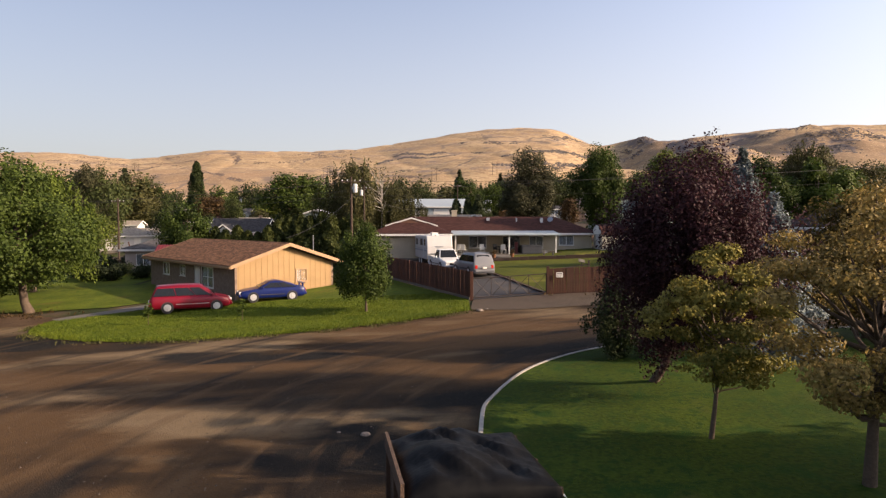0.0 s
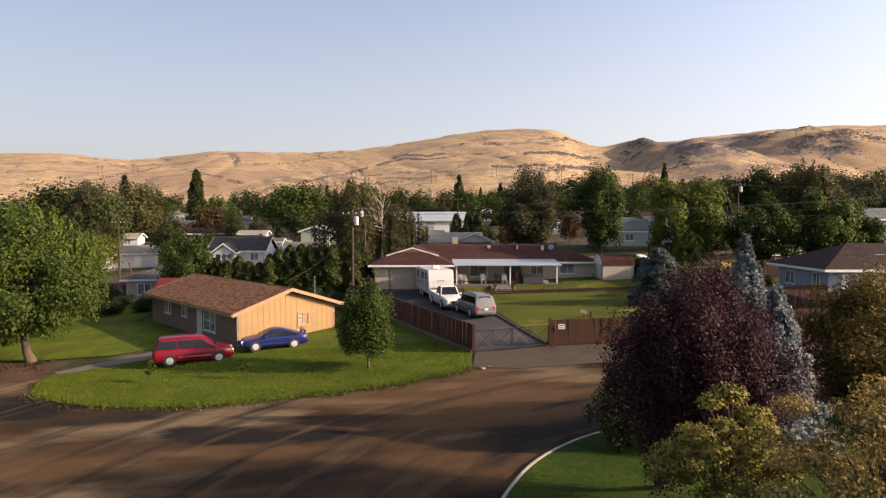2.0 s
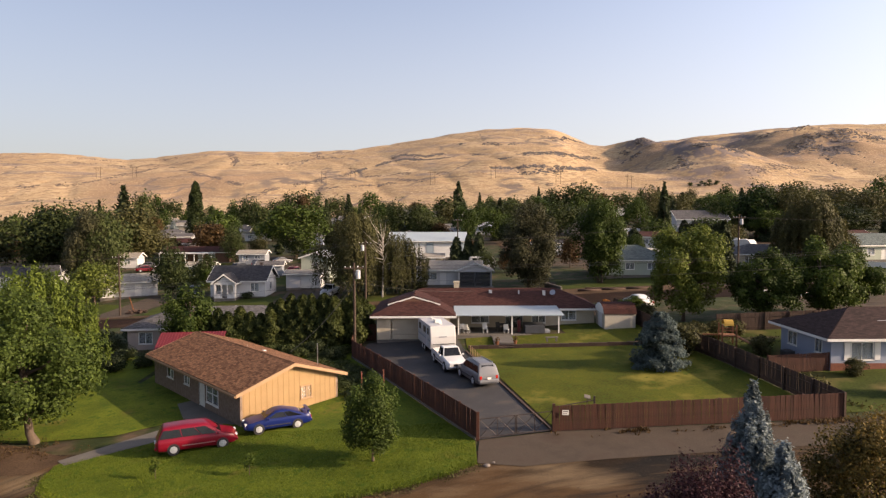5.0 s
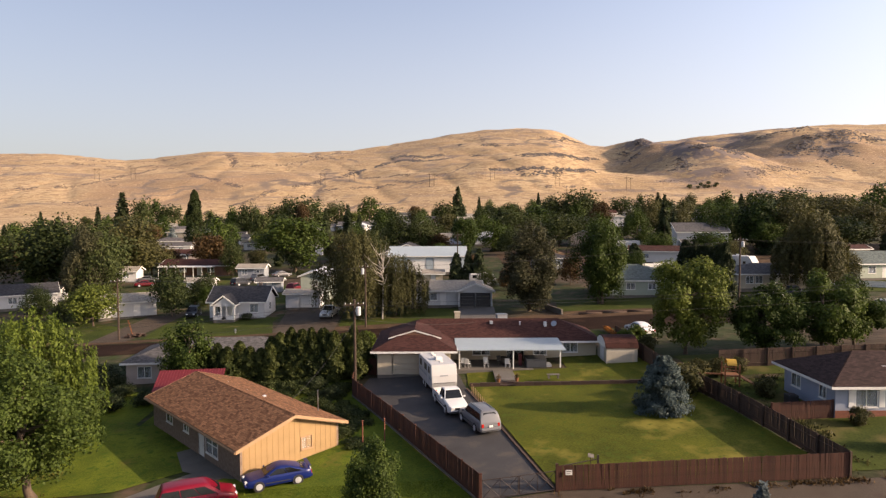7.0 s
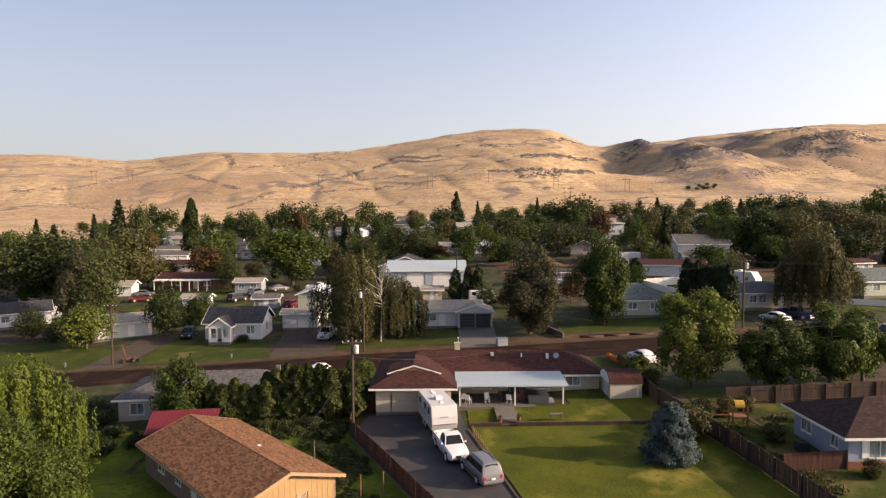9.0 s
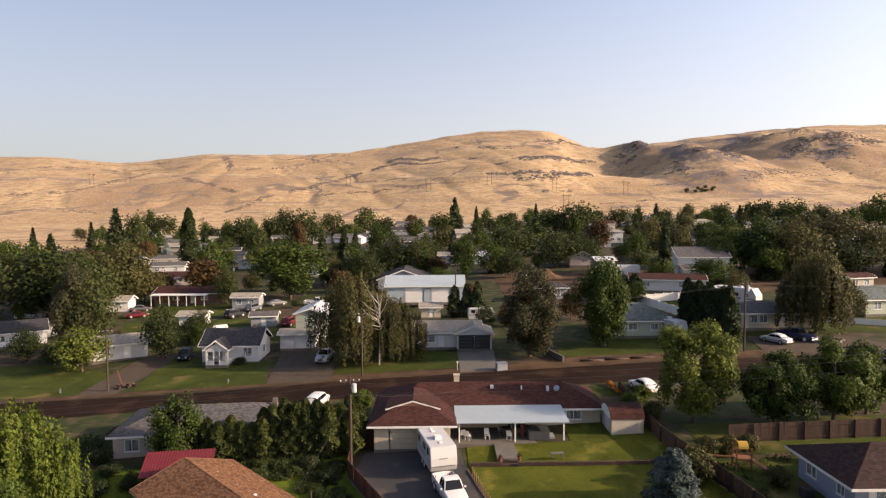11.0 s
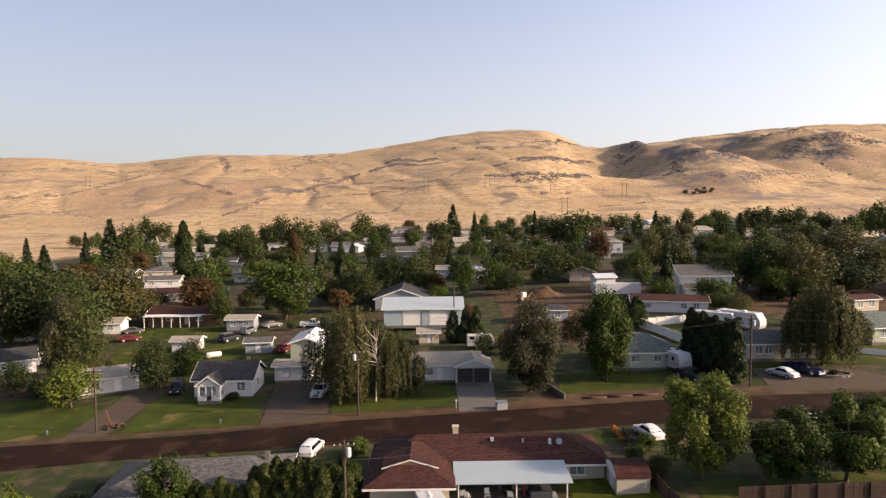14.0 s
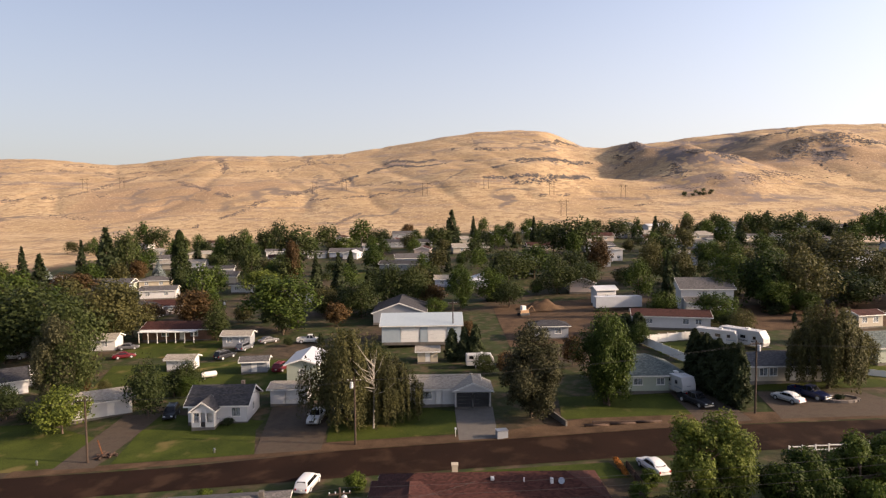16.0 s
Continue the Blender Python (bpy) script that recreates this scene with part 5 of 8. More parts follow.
ROCKS = [
    (4, 1.5, [(-126, 886), (-97, 937), (-61, 972), (-21, 934), (12, 935)]), (5, 1.3, [(-72, 1001), (-59, 1015), (-26, 975), (13, 988)]), (4, 1.2, [(13, 979), (59, 939)]),
    (5, 1.2, [(78, 790), (118, 908), (156, 912), (196, 945), (239, 981)]), (5, 0.9, [(107, 883), (177, 912)]), (3, 1.2, [(60, 749), (100, 746), (148, 748), (190, 775)]),
    (4, 0.8, [(75, 732), (105, 728), (142, 738)])]
CONE_ROCKS = [
    (9, 2.0, [(303, 784), (320, 804), (345, 829), (370, 835)]), (8, 0.9, [(341, 804), (356, 790), (400, 830)]), (12, 1.6, [(498, 881), (532, 906), (563, 910), (586, 900)]),
    (12, 1.2, [(527, 871), (550, 875), (506, 787)]), (9, 1.0, [(574, 907), (613, 904), (643, 893)]), (8, 1.0, [(287, 996), (305, 993), (319, 982)]), (8, 0.8, [(282, 921), (303, 932)]),
    (8, 0.5, [(528, 1026), (600, 1010)]), (8, 0.5, [(183, 1070), (279, 1234)]), (5, 0.5, [(29, 1058), (99, 1000), (118, 1008)])]
scrub("sagebrush", 201, WEST_SCRUB, 0.95, 0.5, M["sage"], "grey-brown sagebrush along the western gullies")
scrub("sagebrush", 202, MID_SCRUB, 0.95, 0.5, M["sage"], "grey-brown sagebrush along the lower slopes")
scrub("rock_outcrop", 203, ROCKS, 1.1, 0.7, M["basalt"], "dark basalt ledges breaking through the dry grass")
scrub("rock_outcrop", 204, CONE_ROCKS, 1.3, 0.9, M["basalt"], "dark basalt scree on the eastern cones")


def pylon(x, y):
    """An H-frame of two wooden masts and a cross arm."""
    ob = thing("power_pylon", on(x, y, 10), "thin wooden H-frame pylon on the dry hillside", "pylon", group="pylons on the hills")
    for s in (-2.6, 2.6):
        part("mast", Geo().tube([(s, 0, -1), (s, 0, 15)], [0.20, 0.15], 6), M["pole_wood"], ob)
        part("insulator", Geo().tube([(s * 1.6, 0, 12.2), (s * 1.6, 0, 13.3)], 0.10, 6), M["dark"], ob)
    part("cross_arm", Geo().box((-5.2, -0.12, 13.3), (5.2, 0.12, 13.6)), M["pole_wood"], ob)
    part("brace", Geo().tube([(-2.6, 0, 8), (2.6, 0, 13)], 0.07, 4).tube([(2.6, 0, 8), (-2.6, 0, 13)], 0.07, 4), M["pole_wood"], ob)


for x, y in ((-441, 804), (-406, 827), (-143, 759), (-108, 762), (-10, 704), (59, 711), (128, 684), (118, 574), (207, 687)):
    pylon(x, y)

# ---- the tan house and its yard ----
TH = thing("house", pose(-16.55, 49.6, 0.14, 0, 0, -46.5), "tan board-and-batten bungalow with a brown shingle roof", "house")
TL, TW, THh, TR = 16.0, 7.7, 2.42, 1.40
block(TH, Matrix(), TL, TW, THh, TR, "gable", M["brick_wall"], M["brown_roof"], M["tan_trim"], 0.5,
      {"S": [("win", 3.6, 0.75, 1.9, 1.35), ("door", 1.75, 0, 0.95, 2.05), ("win", -1.0, 1.3, 0.9, 0.7), ("win", -4.4, 1.2, 1.2, 0.85)],
       "E": []}, gable_mat=M["tan_siding"], door_mat=M["white"], floor=1.2, win_mat=M["white"])
window(TH, pose(TL / 2, 0, 0, 0, 0, 90) @ pose(1.15, -0.01, 1.15), 0.8, 0.8, M["tan_trim"])
batten = {}
for k in range(18):
    u = -TW / 2 + 0.25 + k * (TW - 0.5) / 17
    if abs(u - 1.25) < 0.5:
        continue
    z = THh + TR * (1 - abs(u) / (TW / 2 + 0.5)) - 0.25
    key = round(z, 2)
    if key not in batten:
        batten[key] = Geo().box((-0.025, -0.009, -0.3), (0.025, 0.0, z)).mesh("batten", M["tan_groove"])
    part("batten", batten[key], None, TH, m=pose(TL / 2, 0, 0, 0, 0, 90) @ pose(u, -0.003, 0))
part("skirt", Geo().box((-TW / 2, -0.025, -0.55), (TW / 2, -0.004, 0.02)), M["tan_siding"], TH, m=pose(TL / 2, 0, 0, 0, 0, 90))
part("stoop", Geo().box((0.9, -TW / 2 - 1.6, -0.6), (3.4, -TW / 2 - 0.02, -0.05)), M["concrete"], TH)
for k, xx in enumerate((-1.0, 1.5, -4.5)):
    part("roof_vent", Geo().box((xx - 0.13, 0.9 + 0.3 * (k % 2), THh + TR * 0.55), (xx + 0.13, 1.15 + 0.3 * (k % 2), THh + TR * 0.80)), M["white_metal"] if k else M["steel"], TH, bevel=0.02)
part("service_mast", Geo().tube([(5.6, TW / 2 - 0.2, THh), (5.6, TW / 2 - 0.2, THh + 1.9)], 0.04, 8), M["steel"], TH)
part("gutter", Geo().box((-TL / 2 - 0.5, -TW / 2 - 0.62, THh - 0.12), (TL / 2 + 0.5, -TW / 2 - 0.55, THh - 0.02)), M["tan_trim"], TH)

RS = thing("shed", pose(-23.9, 58.0, 0.15, 0, 0, 8) @ Matrix.Diagonal((0.9, 0.8, 0.95, 1)), "open shed with a red ribbed metal roof", "shed")
for a, c in ((-3.0, -1.0), (2.9, -1.0), (-3.0, 1.2), (2.9, 1.2)):
    part("post", Geo().box((a - 0.07, c - 0.07, -0.3), (a + 0.07, c + 0.07, 2.3)), M["old_wood"], RS)
roofm = pose(0, -1.7, 1.95, 22)
part("roof", Geo().box((-3.3, 0, 0), (3.3, 3.6, 0.05)), M["red_metal"], RS, m=roofm)
rib = Geo().box((-0.03, 0, 0.05), (0.03, 3.6, 0.09)).mesh("rib", M["red_metal"])
for k in range(23):
    part("rib", rib, None, RS, m=roofm @ pose(-3.2 + k * 0.29, 0, 0))
part("back_wall", Geo().box((-3.1, 1.15, 0), (3.1, 1.25, 2.4)), M["red_metal"], RS)

car(-15.55, 38.15, 24, "van", (0.175, 0.005, 0.017), "dark red minivan parked on the driveway", dz=0.05, scale=0.92)
car(-11.3, 40.75, 206, "coupe", (0.006, 0.016, 0.11), "bright blue two-door car with a rear spoiler", name="car", dz=0.05, spoiler=True, scale=0.93)

# ---- fences, gate and driveway ----
board_fence([(-9.2, 63.2), (-8.85, 58.0), (1.65, 37.0)], "weathered red-brown board fence beside the driveway", 1.72, 0.145, seed=2)
board_fence([(6.45, 37.85), (14, 37.8), (24.2, 37.7)], "dark red-brown board fence along the road", 1.55, 0.145, seed=3)
board_fence([(24.2, 37.7), (23.2, 46), (22.4, 51.8), (20.6, 62), (20.2, 70)], "old dark board fence between the yards", 1.6, 0.16, material="old_wood", seed=4)
board_fence([(62, 60.4), (38.4, 60.7), (26.6, 61.0)], "tall weathered fence behind the back yards", 1.75, 0.16, material="old_wood", seed=5)
board_fence([(24.3, 46.9), (28.95, 46.95)], "short red-brown fence by the blue house", 1.4, 0.145, seed=6)
board_fence([(-11.8, 64.6), (-7.3, 64.4)], "dark board fence panel beside the garage", 1.7, 0.145, seed=7)
GT = thing("gate", Matrix(), "rusty iron double gate with crossed braces", "gate")
ax, ay, bx, by = 1.75, 37.05, 6.35, 37.8
gm = ((ax + bx) / 2, (ay + by) / 2)
for (x0, y0), (x1, y1) in (((ax, ay), gm), (gm, (bx, by))):
    z0, z1 = ground_z(x0, y0) + 0.15, ground_z(x1, y1) + 0.15
    H = 1.15
    P = lambda s, h: (x0 + (x1 - x0) * s, y0 + (y1 - y0) * s, z0 + (z1 - z0) * s + h)  # noqa: E731
    leaf_frame = part("gate_leaf", Geo().tube([P(0.02, 0), P(0.98, 0)], 0.028, 6).tube([P(0.02, H), P(0.98, H)], 0.028, 6).tube([P(0.02, 0), P(0.02, H)], 0.028, 6).tube([P(0.98, 0), P(0.98, H)], 0.028, 6), M["iron"], GT)
    for a, c in ((0.02, 0.5), (0.5, 0.98)):
        part("brace", Geo().tube([P(a, 0), P(c, H)], 0.018, 6), M["iron"], leaf_frame)
        part("brace", Geo().tube([P(a, H), P(c, 0)], 0.018, 6), M["iron"], leaf_frame)
    part("upright", Geo().tube([P(0.5, 0), P(0.5, H)], 0.02, 6), M["iron"], leaf_frame)
for x, y in ((ax - 0.05, ay), (bx + 0.05, by)):
    part("gate_post", Geo().box((x - 0.08, y - 0.08, ground_z(x, y) - 0.2), (x + 0.08, y + 0.08, ground_z(x, y) + 1.75)), M["fence_wood"], GT)
KB = thing("kickboard", Matrix(), "pale weathered boards along the foot of the fence", "trim", kind="structure")
for k in range(10):
    s0, s1 = k / 10, (k + 1) / 10
    xa, ya, xb, yb = -8.8 + 10.45 * s0, 58.0 - 21.0 * s0, -8.8 + 10.45 * s1, 58.0 - 21.0 * s1
    za, zb = ground_z(xa, ya) + 0.06, ground_z(xb, yb) + 0.06
    o = (-0.05, -0.025)
    part("kick_plank", Geo().loft([[(xa + o[0] * q, ya + o[1] * q, za + h) for q, h in ((1.0, 0), (1.7, 0), (1.7, 0.16), (1.0, 0.16))], [(xb + o[0] * q, yb + o[1] * q, zb + h) for q, h in ((1.0, 0), (1.7, 0), (1.7, 0.16), (1.0, 0.16))]]), M["concrete"], KB)
SG = thing("sign", on(7.1, 37.72), "small pale notice on the board fence", "sign")
part("plate", Geo().box((-0.2, -0.02, 1.05), (0.2, 0.0, 1.35)), M["white"], SG)
part("print", Geo().box((-0.15, -0.026, 1.24), (0.15, -0.022, 1.29)).box((-0.15, -0.026, 1.12), (0.1, -0.022, 1.15)), M["dark"], SG)
E2 = Geo()
rg = []
for x, y in ((6.3, 38.0), (4.0, 48.3), (1.85, 58.3)):
    z = ground_z(x, y)
    rg.append([(x - 0.08, y, z - 0.05), (x - 0.08, y, z + 0.14), (x + 0.08, y, z + 0.14), (x + 0.08, y, z - 0.05)])
part("driveway_edging", E2.loft(rg), M["old_wood"], None, "timber edging between drive and lawn")
tagged(bpy.data.objects["driveway_edging"], category="edging", kind="structure")
car(2.35, 48.9, 110, "suv", (0.16, 0.165, 0.18), "grey estate car parked nose to the white pickup", dz=0.06, scale=0.96)
car(0.2, 53.5, -75, "pickup", (0.66, 0.67, 0.67), "white pickup truck hitched to the camper", dz=0.06, scale=0.93)
trailer(-0.95, 59.7, -76, "white camping trailer with grey stripes parked on the drive", 5.6, 2.4, 2.15, nose=0.3)

# ---- the brown-roofed house ----
MH = thing("house", pose(4.2, 71.5, 1.8, 0, 0, 0), "long low house with a brown-red roof and covered patio", "house")
block(MH, pose(0.8, 0, 0), 22.6, 7.0, 2.45, 1.75, "hip", M["cream"], M["maroon_roof"], M["white"], 0.6,
      {"S": [("win", 8.5, 1.2, 1.5, 0.95), ("win", 5.2, 0.9, 1.4, 1.2), ("door", 2.5, 0, 1.8, 2.05), ("win", -1.2, 0.9, 1.8, 1.2)]}, door_mat=M["glass"], floor=1.2)
block(MH, pose(-7.5, -3.4, 0, 0, 0, 90), 10.2, 7.4, 2.45, 1.75, "hip", M["cream"], M["maroon_roof"], M["white"], 0.6,
      {"W": [("garage", 0.3, 0, 4.9, 2.15)]}, door_mat=M["cream"], floor=1.2, skip="E")
part("dormer_face", Geo().prism([(-2.3, 0), (2.3, 0), (0, 0.62)], 'y', -0.05, 0.05), M["brown_siding"], MH, m=pose(-7.5, -6.35, 3.45))
for q in (-1, 1):
    part("barge_board", Geo().prism([(q * 2.75, -0.24), (q * 2.75, -0.08), (0, 0.74), (0, 0.58)], 'y', -0.12, -0.05), M["white"], MH, m=pose(-7.5, -6.35, 3.45))
    part("roof_slope", Geo().prism([(q * 2.75, -0.10), (q * 2.75, -0.03), (0, 0.79), (0, 0.72)], 'y', -0.12, 3.4), M["maroon_roof"], MH, m=pose(-7.5, -6.35, 3.45))
PT = part("patio_roof", Geo().box((-5.6, 0, 0), (5.6, 4.9, 0.10)), M["patio_metal"], MH, m=pose(2.3, -8.1, 2.32, 4.2))
prib = Geo().box((-0.008, 0, 0.10), (0.008, 4.9, 0.106)).mesh("rib", M["patio_metal"])
for k in range(25):
    part("rib", prib, None, PT, m=pose(-5.5 + k * 0.458, 0, 0))
for xx in (-2.9, 2.6, 7.4):
    part("patio_post", Geo().box((xx - 0.06, -7.85, -0.1), (xx + 0.06, -7.73, 2.34)), M["white"], MH)
part("patio_slab", Geo().box((-3.7, -8.3, -0.9), (8.2, -3.6, 0.38)), M["concrete"], MH)
part("chimney", Geo().box((-3.2, 0.1, 3.3), (-2.6, 0.7, 5.0)).box((-3.26, 0.04, 4.9), (-2.54, 0.76, 5.05)), M["cream"], MH)
for xx, yy, w in ((0.9, -0.9, 0.35), (4.1, -1.2, 0.14), (6.9, -1.4, 0.3)):
    part("roof_vent", Geo().box((xx - w / 2, yy - w / 2, 3.3), (xx + w / 2, yy + w / 2, 4.15)), M["white_metal"], MH, bevel=0.02)
part("satellite_dish", Geo().tube([(7.9, -1.6, 3.9), (7.82, -1.75, 4.0)], [0.06, 0.33], 14), M["steel"], MH)

SH = thing("shed", pose(18.05, 66.0, 2.42, 0, 0, 0) @ Matrix.Diagonal((1.28, 1.05, 1.02, 1)), "white garden shed with a rounded brown roof", "shed")
part("body", Geo().box((-1.25, -1.7, -0.3), (1.25, 1.7, 1.75)), M["beige_siding"], SH)
part("roof", Geo().prism([(-1.8, 1.7), (1.8, 1.7), (1.55, 2.25), (0.8, 2.65), (0, 2.75), (-0.8, 2.65), (-1.55, 2.25)], 'x', -1.33, 1.33), M["maroon_roof"], SH)
part("gable_panel", Geo().prism([(-1.7, 1.72), (1.7, 1.72), (1.45, 2.2), (0.75, 2.58), (0, 2.68), (-0.75, 2.58), (-1.45, 2.2)], 'x', -1.345, -1.335), M["white"], SH)
part("door", Geo().box((-1.27, -0.7, 0), (-1.251, 0.7, 1.7)).box((-1.285, -0.02, 0), (-1.27, 0.02, 1.7)), M["white_siding"], SH)

RW = thing("retaining_wall", Matrix(), "low dark timber and block wall edging the terrace", "wall")
for (x0, y0), (x1, y1) in (((2.1, 59.05), (5.0, 58.8)), ((6.4, 58.7), (10.6, 58.25)), ((10.6, 58.25), (17.7, 57.6)), ((17.7, 57.6), (21, 58.7))):
    n = round(math.hypot(x1 - x0, y1 - y0) / 0.9)
    for k in range(n):
        a, c = k / n, (k + 1) / n
        g = Geo()
        xa, ya, xb, yb = x0 + (x1 - x0) * a, y0 + (y1 - y0) * a, x0 + (x1 - x0) * c, y0 + (y1 - y0) * c
        z = ground_z((xa + xb) / 2, ya)
        g.box((0.01, -0.12, -0.1), (math.hypot(xb - xa, yb - ya) - 0.01, 0.12, 0.36 + 0.02 * (k % 2)))
        part("block", g, M["old_wood"], RW, m=pose(xa, ya, z, 0, 0, math.degrees(math.atan2(yb - ya, xb - xa))))
ST = thing("steps", on(5.65, 58.75), "two broad timber steps and a concrete landing up to the patio", "steps")
for k in range(2):
    part("tread", Geo().box((-0.8, k * 0.4, -0.1), (0.8, k * 0.4 + 0.38, 0.13 * (k + 1))), M["old_wood"], ST)
part("landing", Geo().box((-1.0, 0.8, -0.1), (1.0, 4.6, 0.40)), M["concrete"], ST)

# ---- poles and wires ----
utility_pole(-8.85, 60.0, 8.7, "dark wooden utility pole with a pale transformer", 10, True)
utility_pole(-11.63, 91.74, 9.4, "wooden utility pole with a transformer by the street", 0, True, side=-1)
utility_pole(-47.41, 90.76, 9.0, "wooden utility pole beside the driveway", 0)
utility_pole(44.59, 94.36, 10.5, "tall wooden utility pole with a pale transformer", 0, True, side=1)
utility_pole(-52.96, 161.95, 9.0, "wooden utility pole by the porch house", 0, True)
utility_pole(-89.98, 124.71, 9.0, "wooden utility pole among the trees", 0)
utility_pole(3.26, 140.83, 9.5, "wooden utility pole before the white barn", 0)
utility_pole(66, 63, 9.0, "wooden utility pole in the back yards", 0)
utility_pole(-70, 56, 8.6, "wooden utility pole under the trees", 0)
zt = lambda x, y, h: (x, y, ground_z(x, y) + h)  # noqa: E731
for o, h in ((-0.85, 7.95), (0.85, 7.95), (0.1, 6.6)):
    wire(zt(-8.85 + o * 0.2, 60.0 + o, h + 0.3), zt(66 + o * 0.2, 63 + o, h + 0.5), 1.0)
    wire(zt(-8.85 + o * 0.2, 60.0 + o, h + 0.3), zt(-70 + o * 0.2, 56 + o, h + 0.2), 1.0)
for o in (-0.85, 0.85):
    wire(zt(-11.63 + o, 91.74, 8.9), zt(-47.41 + o, 90.76, 8.5), 0.6)
    wire(zt(-47.41 + o, 90.76, 8.5), zt(-110 + o, 80, 8.5), 0.8)
    wire(zt(-11.63 + o, 91.74, 8.9), zt(44.59 + o, 94.36, 10.0), 0.8)
    wire(zt(44.59 + o, 94.36, 10.0), zt(110 + o, 90, 9.0), 0.8)
wire(zt(-8.85, 60.0, 6.7), (-11.6, 45.9, 4.3), 0.5)
wire(zt(-8.85, 60.0, 6.9), (3.3, 69.5, 6.0), 0.4)

# ---- the blue house ----
BH = thing("house", pose(35.75, 50.3, 2.55, 0, 0, 0), "pale blue house with brick base and a brown hip roof", "house")
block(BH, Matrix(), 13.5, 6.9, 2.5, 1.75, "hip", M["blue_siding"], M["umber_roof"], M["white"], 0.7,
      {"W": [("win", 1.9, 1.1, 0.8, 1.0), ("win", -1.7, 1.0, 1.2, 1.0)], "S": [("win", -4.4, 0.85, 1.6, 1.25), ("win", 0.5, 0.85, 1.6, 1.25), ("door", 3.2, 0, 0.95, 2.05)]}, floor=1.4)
part("brick_base", Geo().box((-6.78, -3.49, -1.2), (6.78, -3.454, 0.55)), M["red_brick"], BH)
for u in (-4.4, 0.5):
    for s in (-1, 1):
        part("shutter", Geo().box((u + s * 1.15 - 0.22, -3.51, 0.8), (u + s * 1.15 + 0.22, -3.454, 2.15)), M["white"], BH)
part("roof_vent", Geo().box((-2.2, -1.9, 3.3), (-1.4, -1.6, 3.55)), M["white_metal"], BH)
AC = thing("air_conditioner", on(27.6, 50.2), "dark air conditioning unit beside the blue house", "air conditioner")
part("case", Geo().box((-0.4, -0.4, 0), (0.4, 0.4, 0.85)), M["dark"], AC, bevel=0.05)
part("grille", Geo().tube([(0, 0, 0.85), (0, 0, 0.88)], 0.32, 16), M["iron"], AC)

# ---- houses across the street ----
house(-34.16, 106.35, 0, 9.02, 6.92, 2.6, 2.2, "gable", "white_siding", "dark_roof", "white", "small white cottage with a dark roof and porch gable", {"S": [("win", -3.2, 0.9, 1.2, 1.3), ("door", -1.0, 0, 0.95, 2.05), ("win", 2.8, 0.9, 1.3, 1.3)], "E": [("win", 0, 0.9, 1.0, 1.2)]}, name="cottage")
PC = bpy.data.objects["cottage"]
block(PC, pose(-1.4, -4.2, 0, 0, 0, 90), 3.2, 3.4, 2.4, 1.5, "gable", M["white_siding"], M["dark_roof"], M["white"], 0.3, {"W": [("open", -0.98, 0.7, 0.85, 1.45), ("open", 0.0, 0.02, 0.75, 2.15), ("open", 0.98, 0.7, 0.85, 1.45)], "S": [("open", 0.3, 0.7, 1.6, 1.45)], "N": [("open", -0.3, 0.7, 1.6, 1.45)]}, skip="E")
part("chimney", Geo().box((2.6, 0.2, 3.4), (3.1, 0.7, 5.4)), M["brick_wall"], PC)
house(-24.81, 111.57, 0, 5.9, 4.42, 2.5, 0.5, "gable", "white_siding", "pale_roof", "white", "white flat-roofed garage beside the cottage", {"S": [("garage", 0.9, 0, 2.6, 2.1)]}, name="garage", category="garage")
house(-23.9, 120.71, 90, 9.53, 5.3, 4.4, 1.0, "gable", "sage_siding", "white_metal", "white", "tall narrow pale outbuilding with a white metal roof", {"W": [("win", 0, 2.6, 0.9, 0.9), ("door", 1.2, 0, 0.95, 2.05)]}, name="outbuilding", category="shed")
house(0.25, 108.18, 0, 11.97, 6.93, 2.5, 1.3, "gable", "white_siding", "pale_roof", "white", "low ranch house with a pale roof and double carport", {"S": [("win", -2.6, 0.9, 2.2, 1.1), ("door", -0.4, 0, 0.95, 2.05)]}, name="ranch_house")
RH = bpy.data.objects["ranch_house"]
# near-black door panels stand in for the shade inside the open carport bays
block(RH, pose(4.9, -2.4, 0, 0, 0, 90), 5.2, 5.6, 2.5, 1.3, "gable", M["white_siding"], M["pale_roof"], M["white"], 0.4, {"W": [("garage", -1.3, 0, 2.35, 2.2), ("garage", 1.3, 0, 2.35, 2.2)]}, skip="E", door_mat=M["dark"])
house(32.85, 109.78, 0, 12.2, 9.47, 2.5, 2.3, "hip", "sage_siding", "green_roof", "white", "pale green house with a grey-green roof", {"S": [("win", -1.4, 1.0, 1.4, 1.0), ("win", 2.2, 1.0, 1.2, 1.0)]})
house(56.36, 110.31, 0, 12.63, 7.9, 2.5, 1.5, "hip", "beige_siding", "grey_roof", "white", "beige house with a grey hip roof behind parked cars", {"S": [("win", -4.2, 0.9, 1.2, 1.2), ("win", -2.6, 0.9, 1.2, 1.2), ("door", 0.6, 0, 0.95, 2.05), ("win", 3.4, 0.9, 1.5, 1.2)]})
house(-82.54, 123.08, 35, 10.59, 7.41, 2.5, 1.7, "gable", "white_siding", "dark_roof", "white", "white house with a dark roof under tall trees", {"S": [("win", -2, 0.9, 1.3, 1.1), ("win", 2, 0.9, 1.3, 1.1)], "E": [("win", 0, 1, 1.2, 1.1)]})
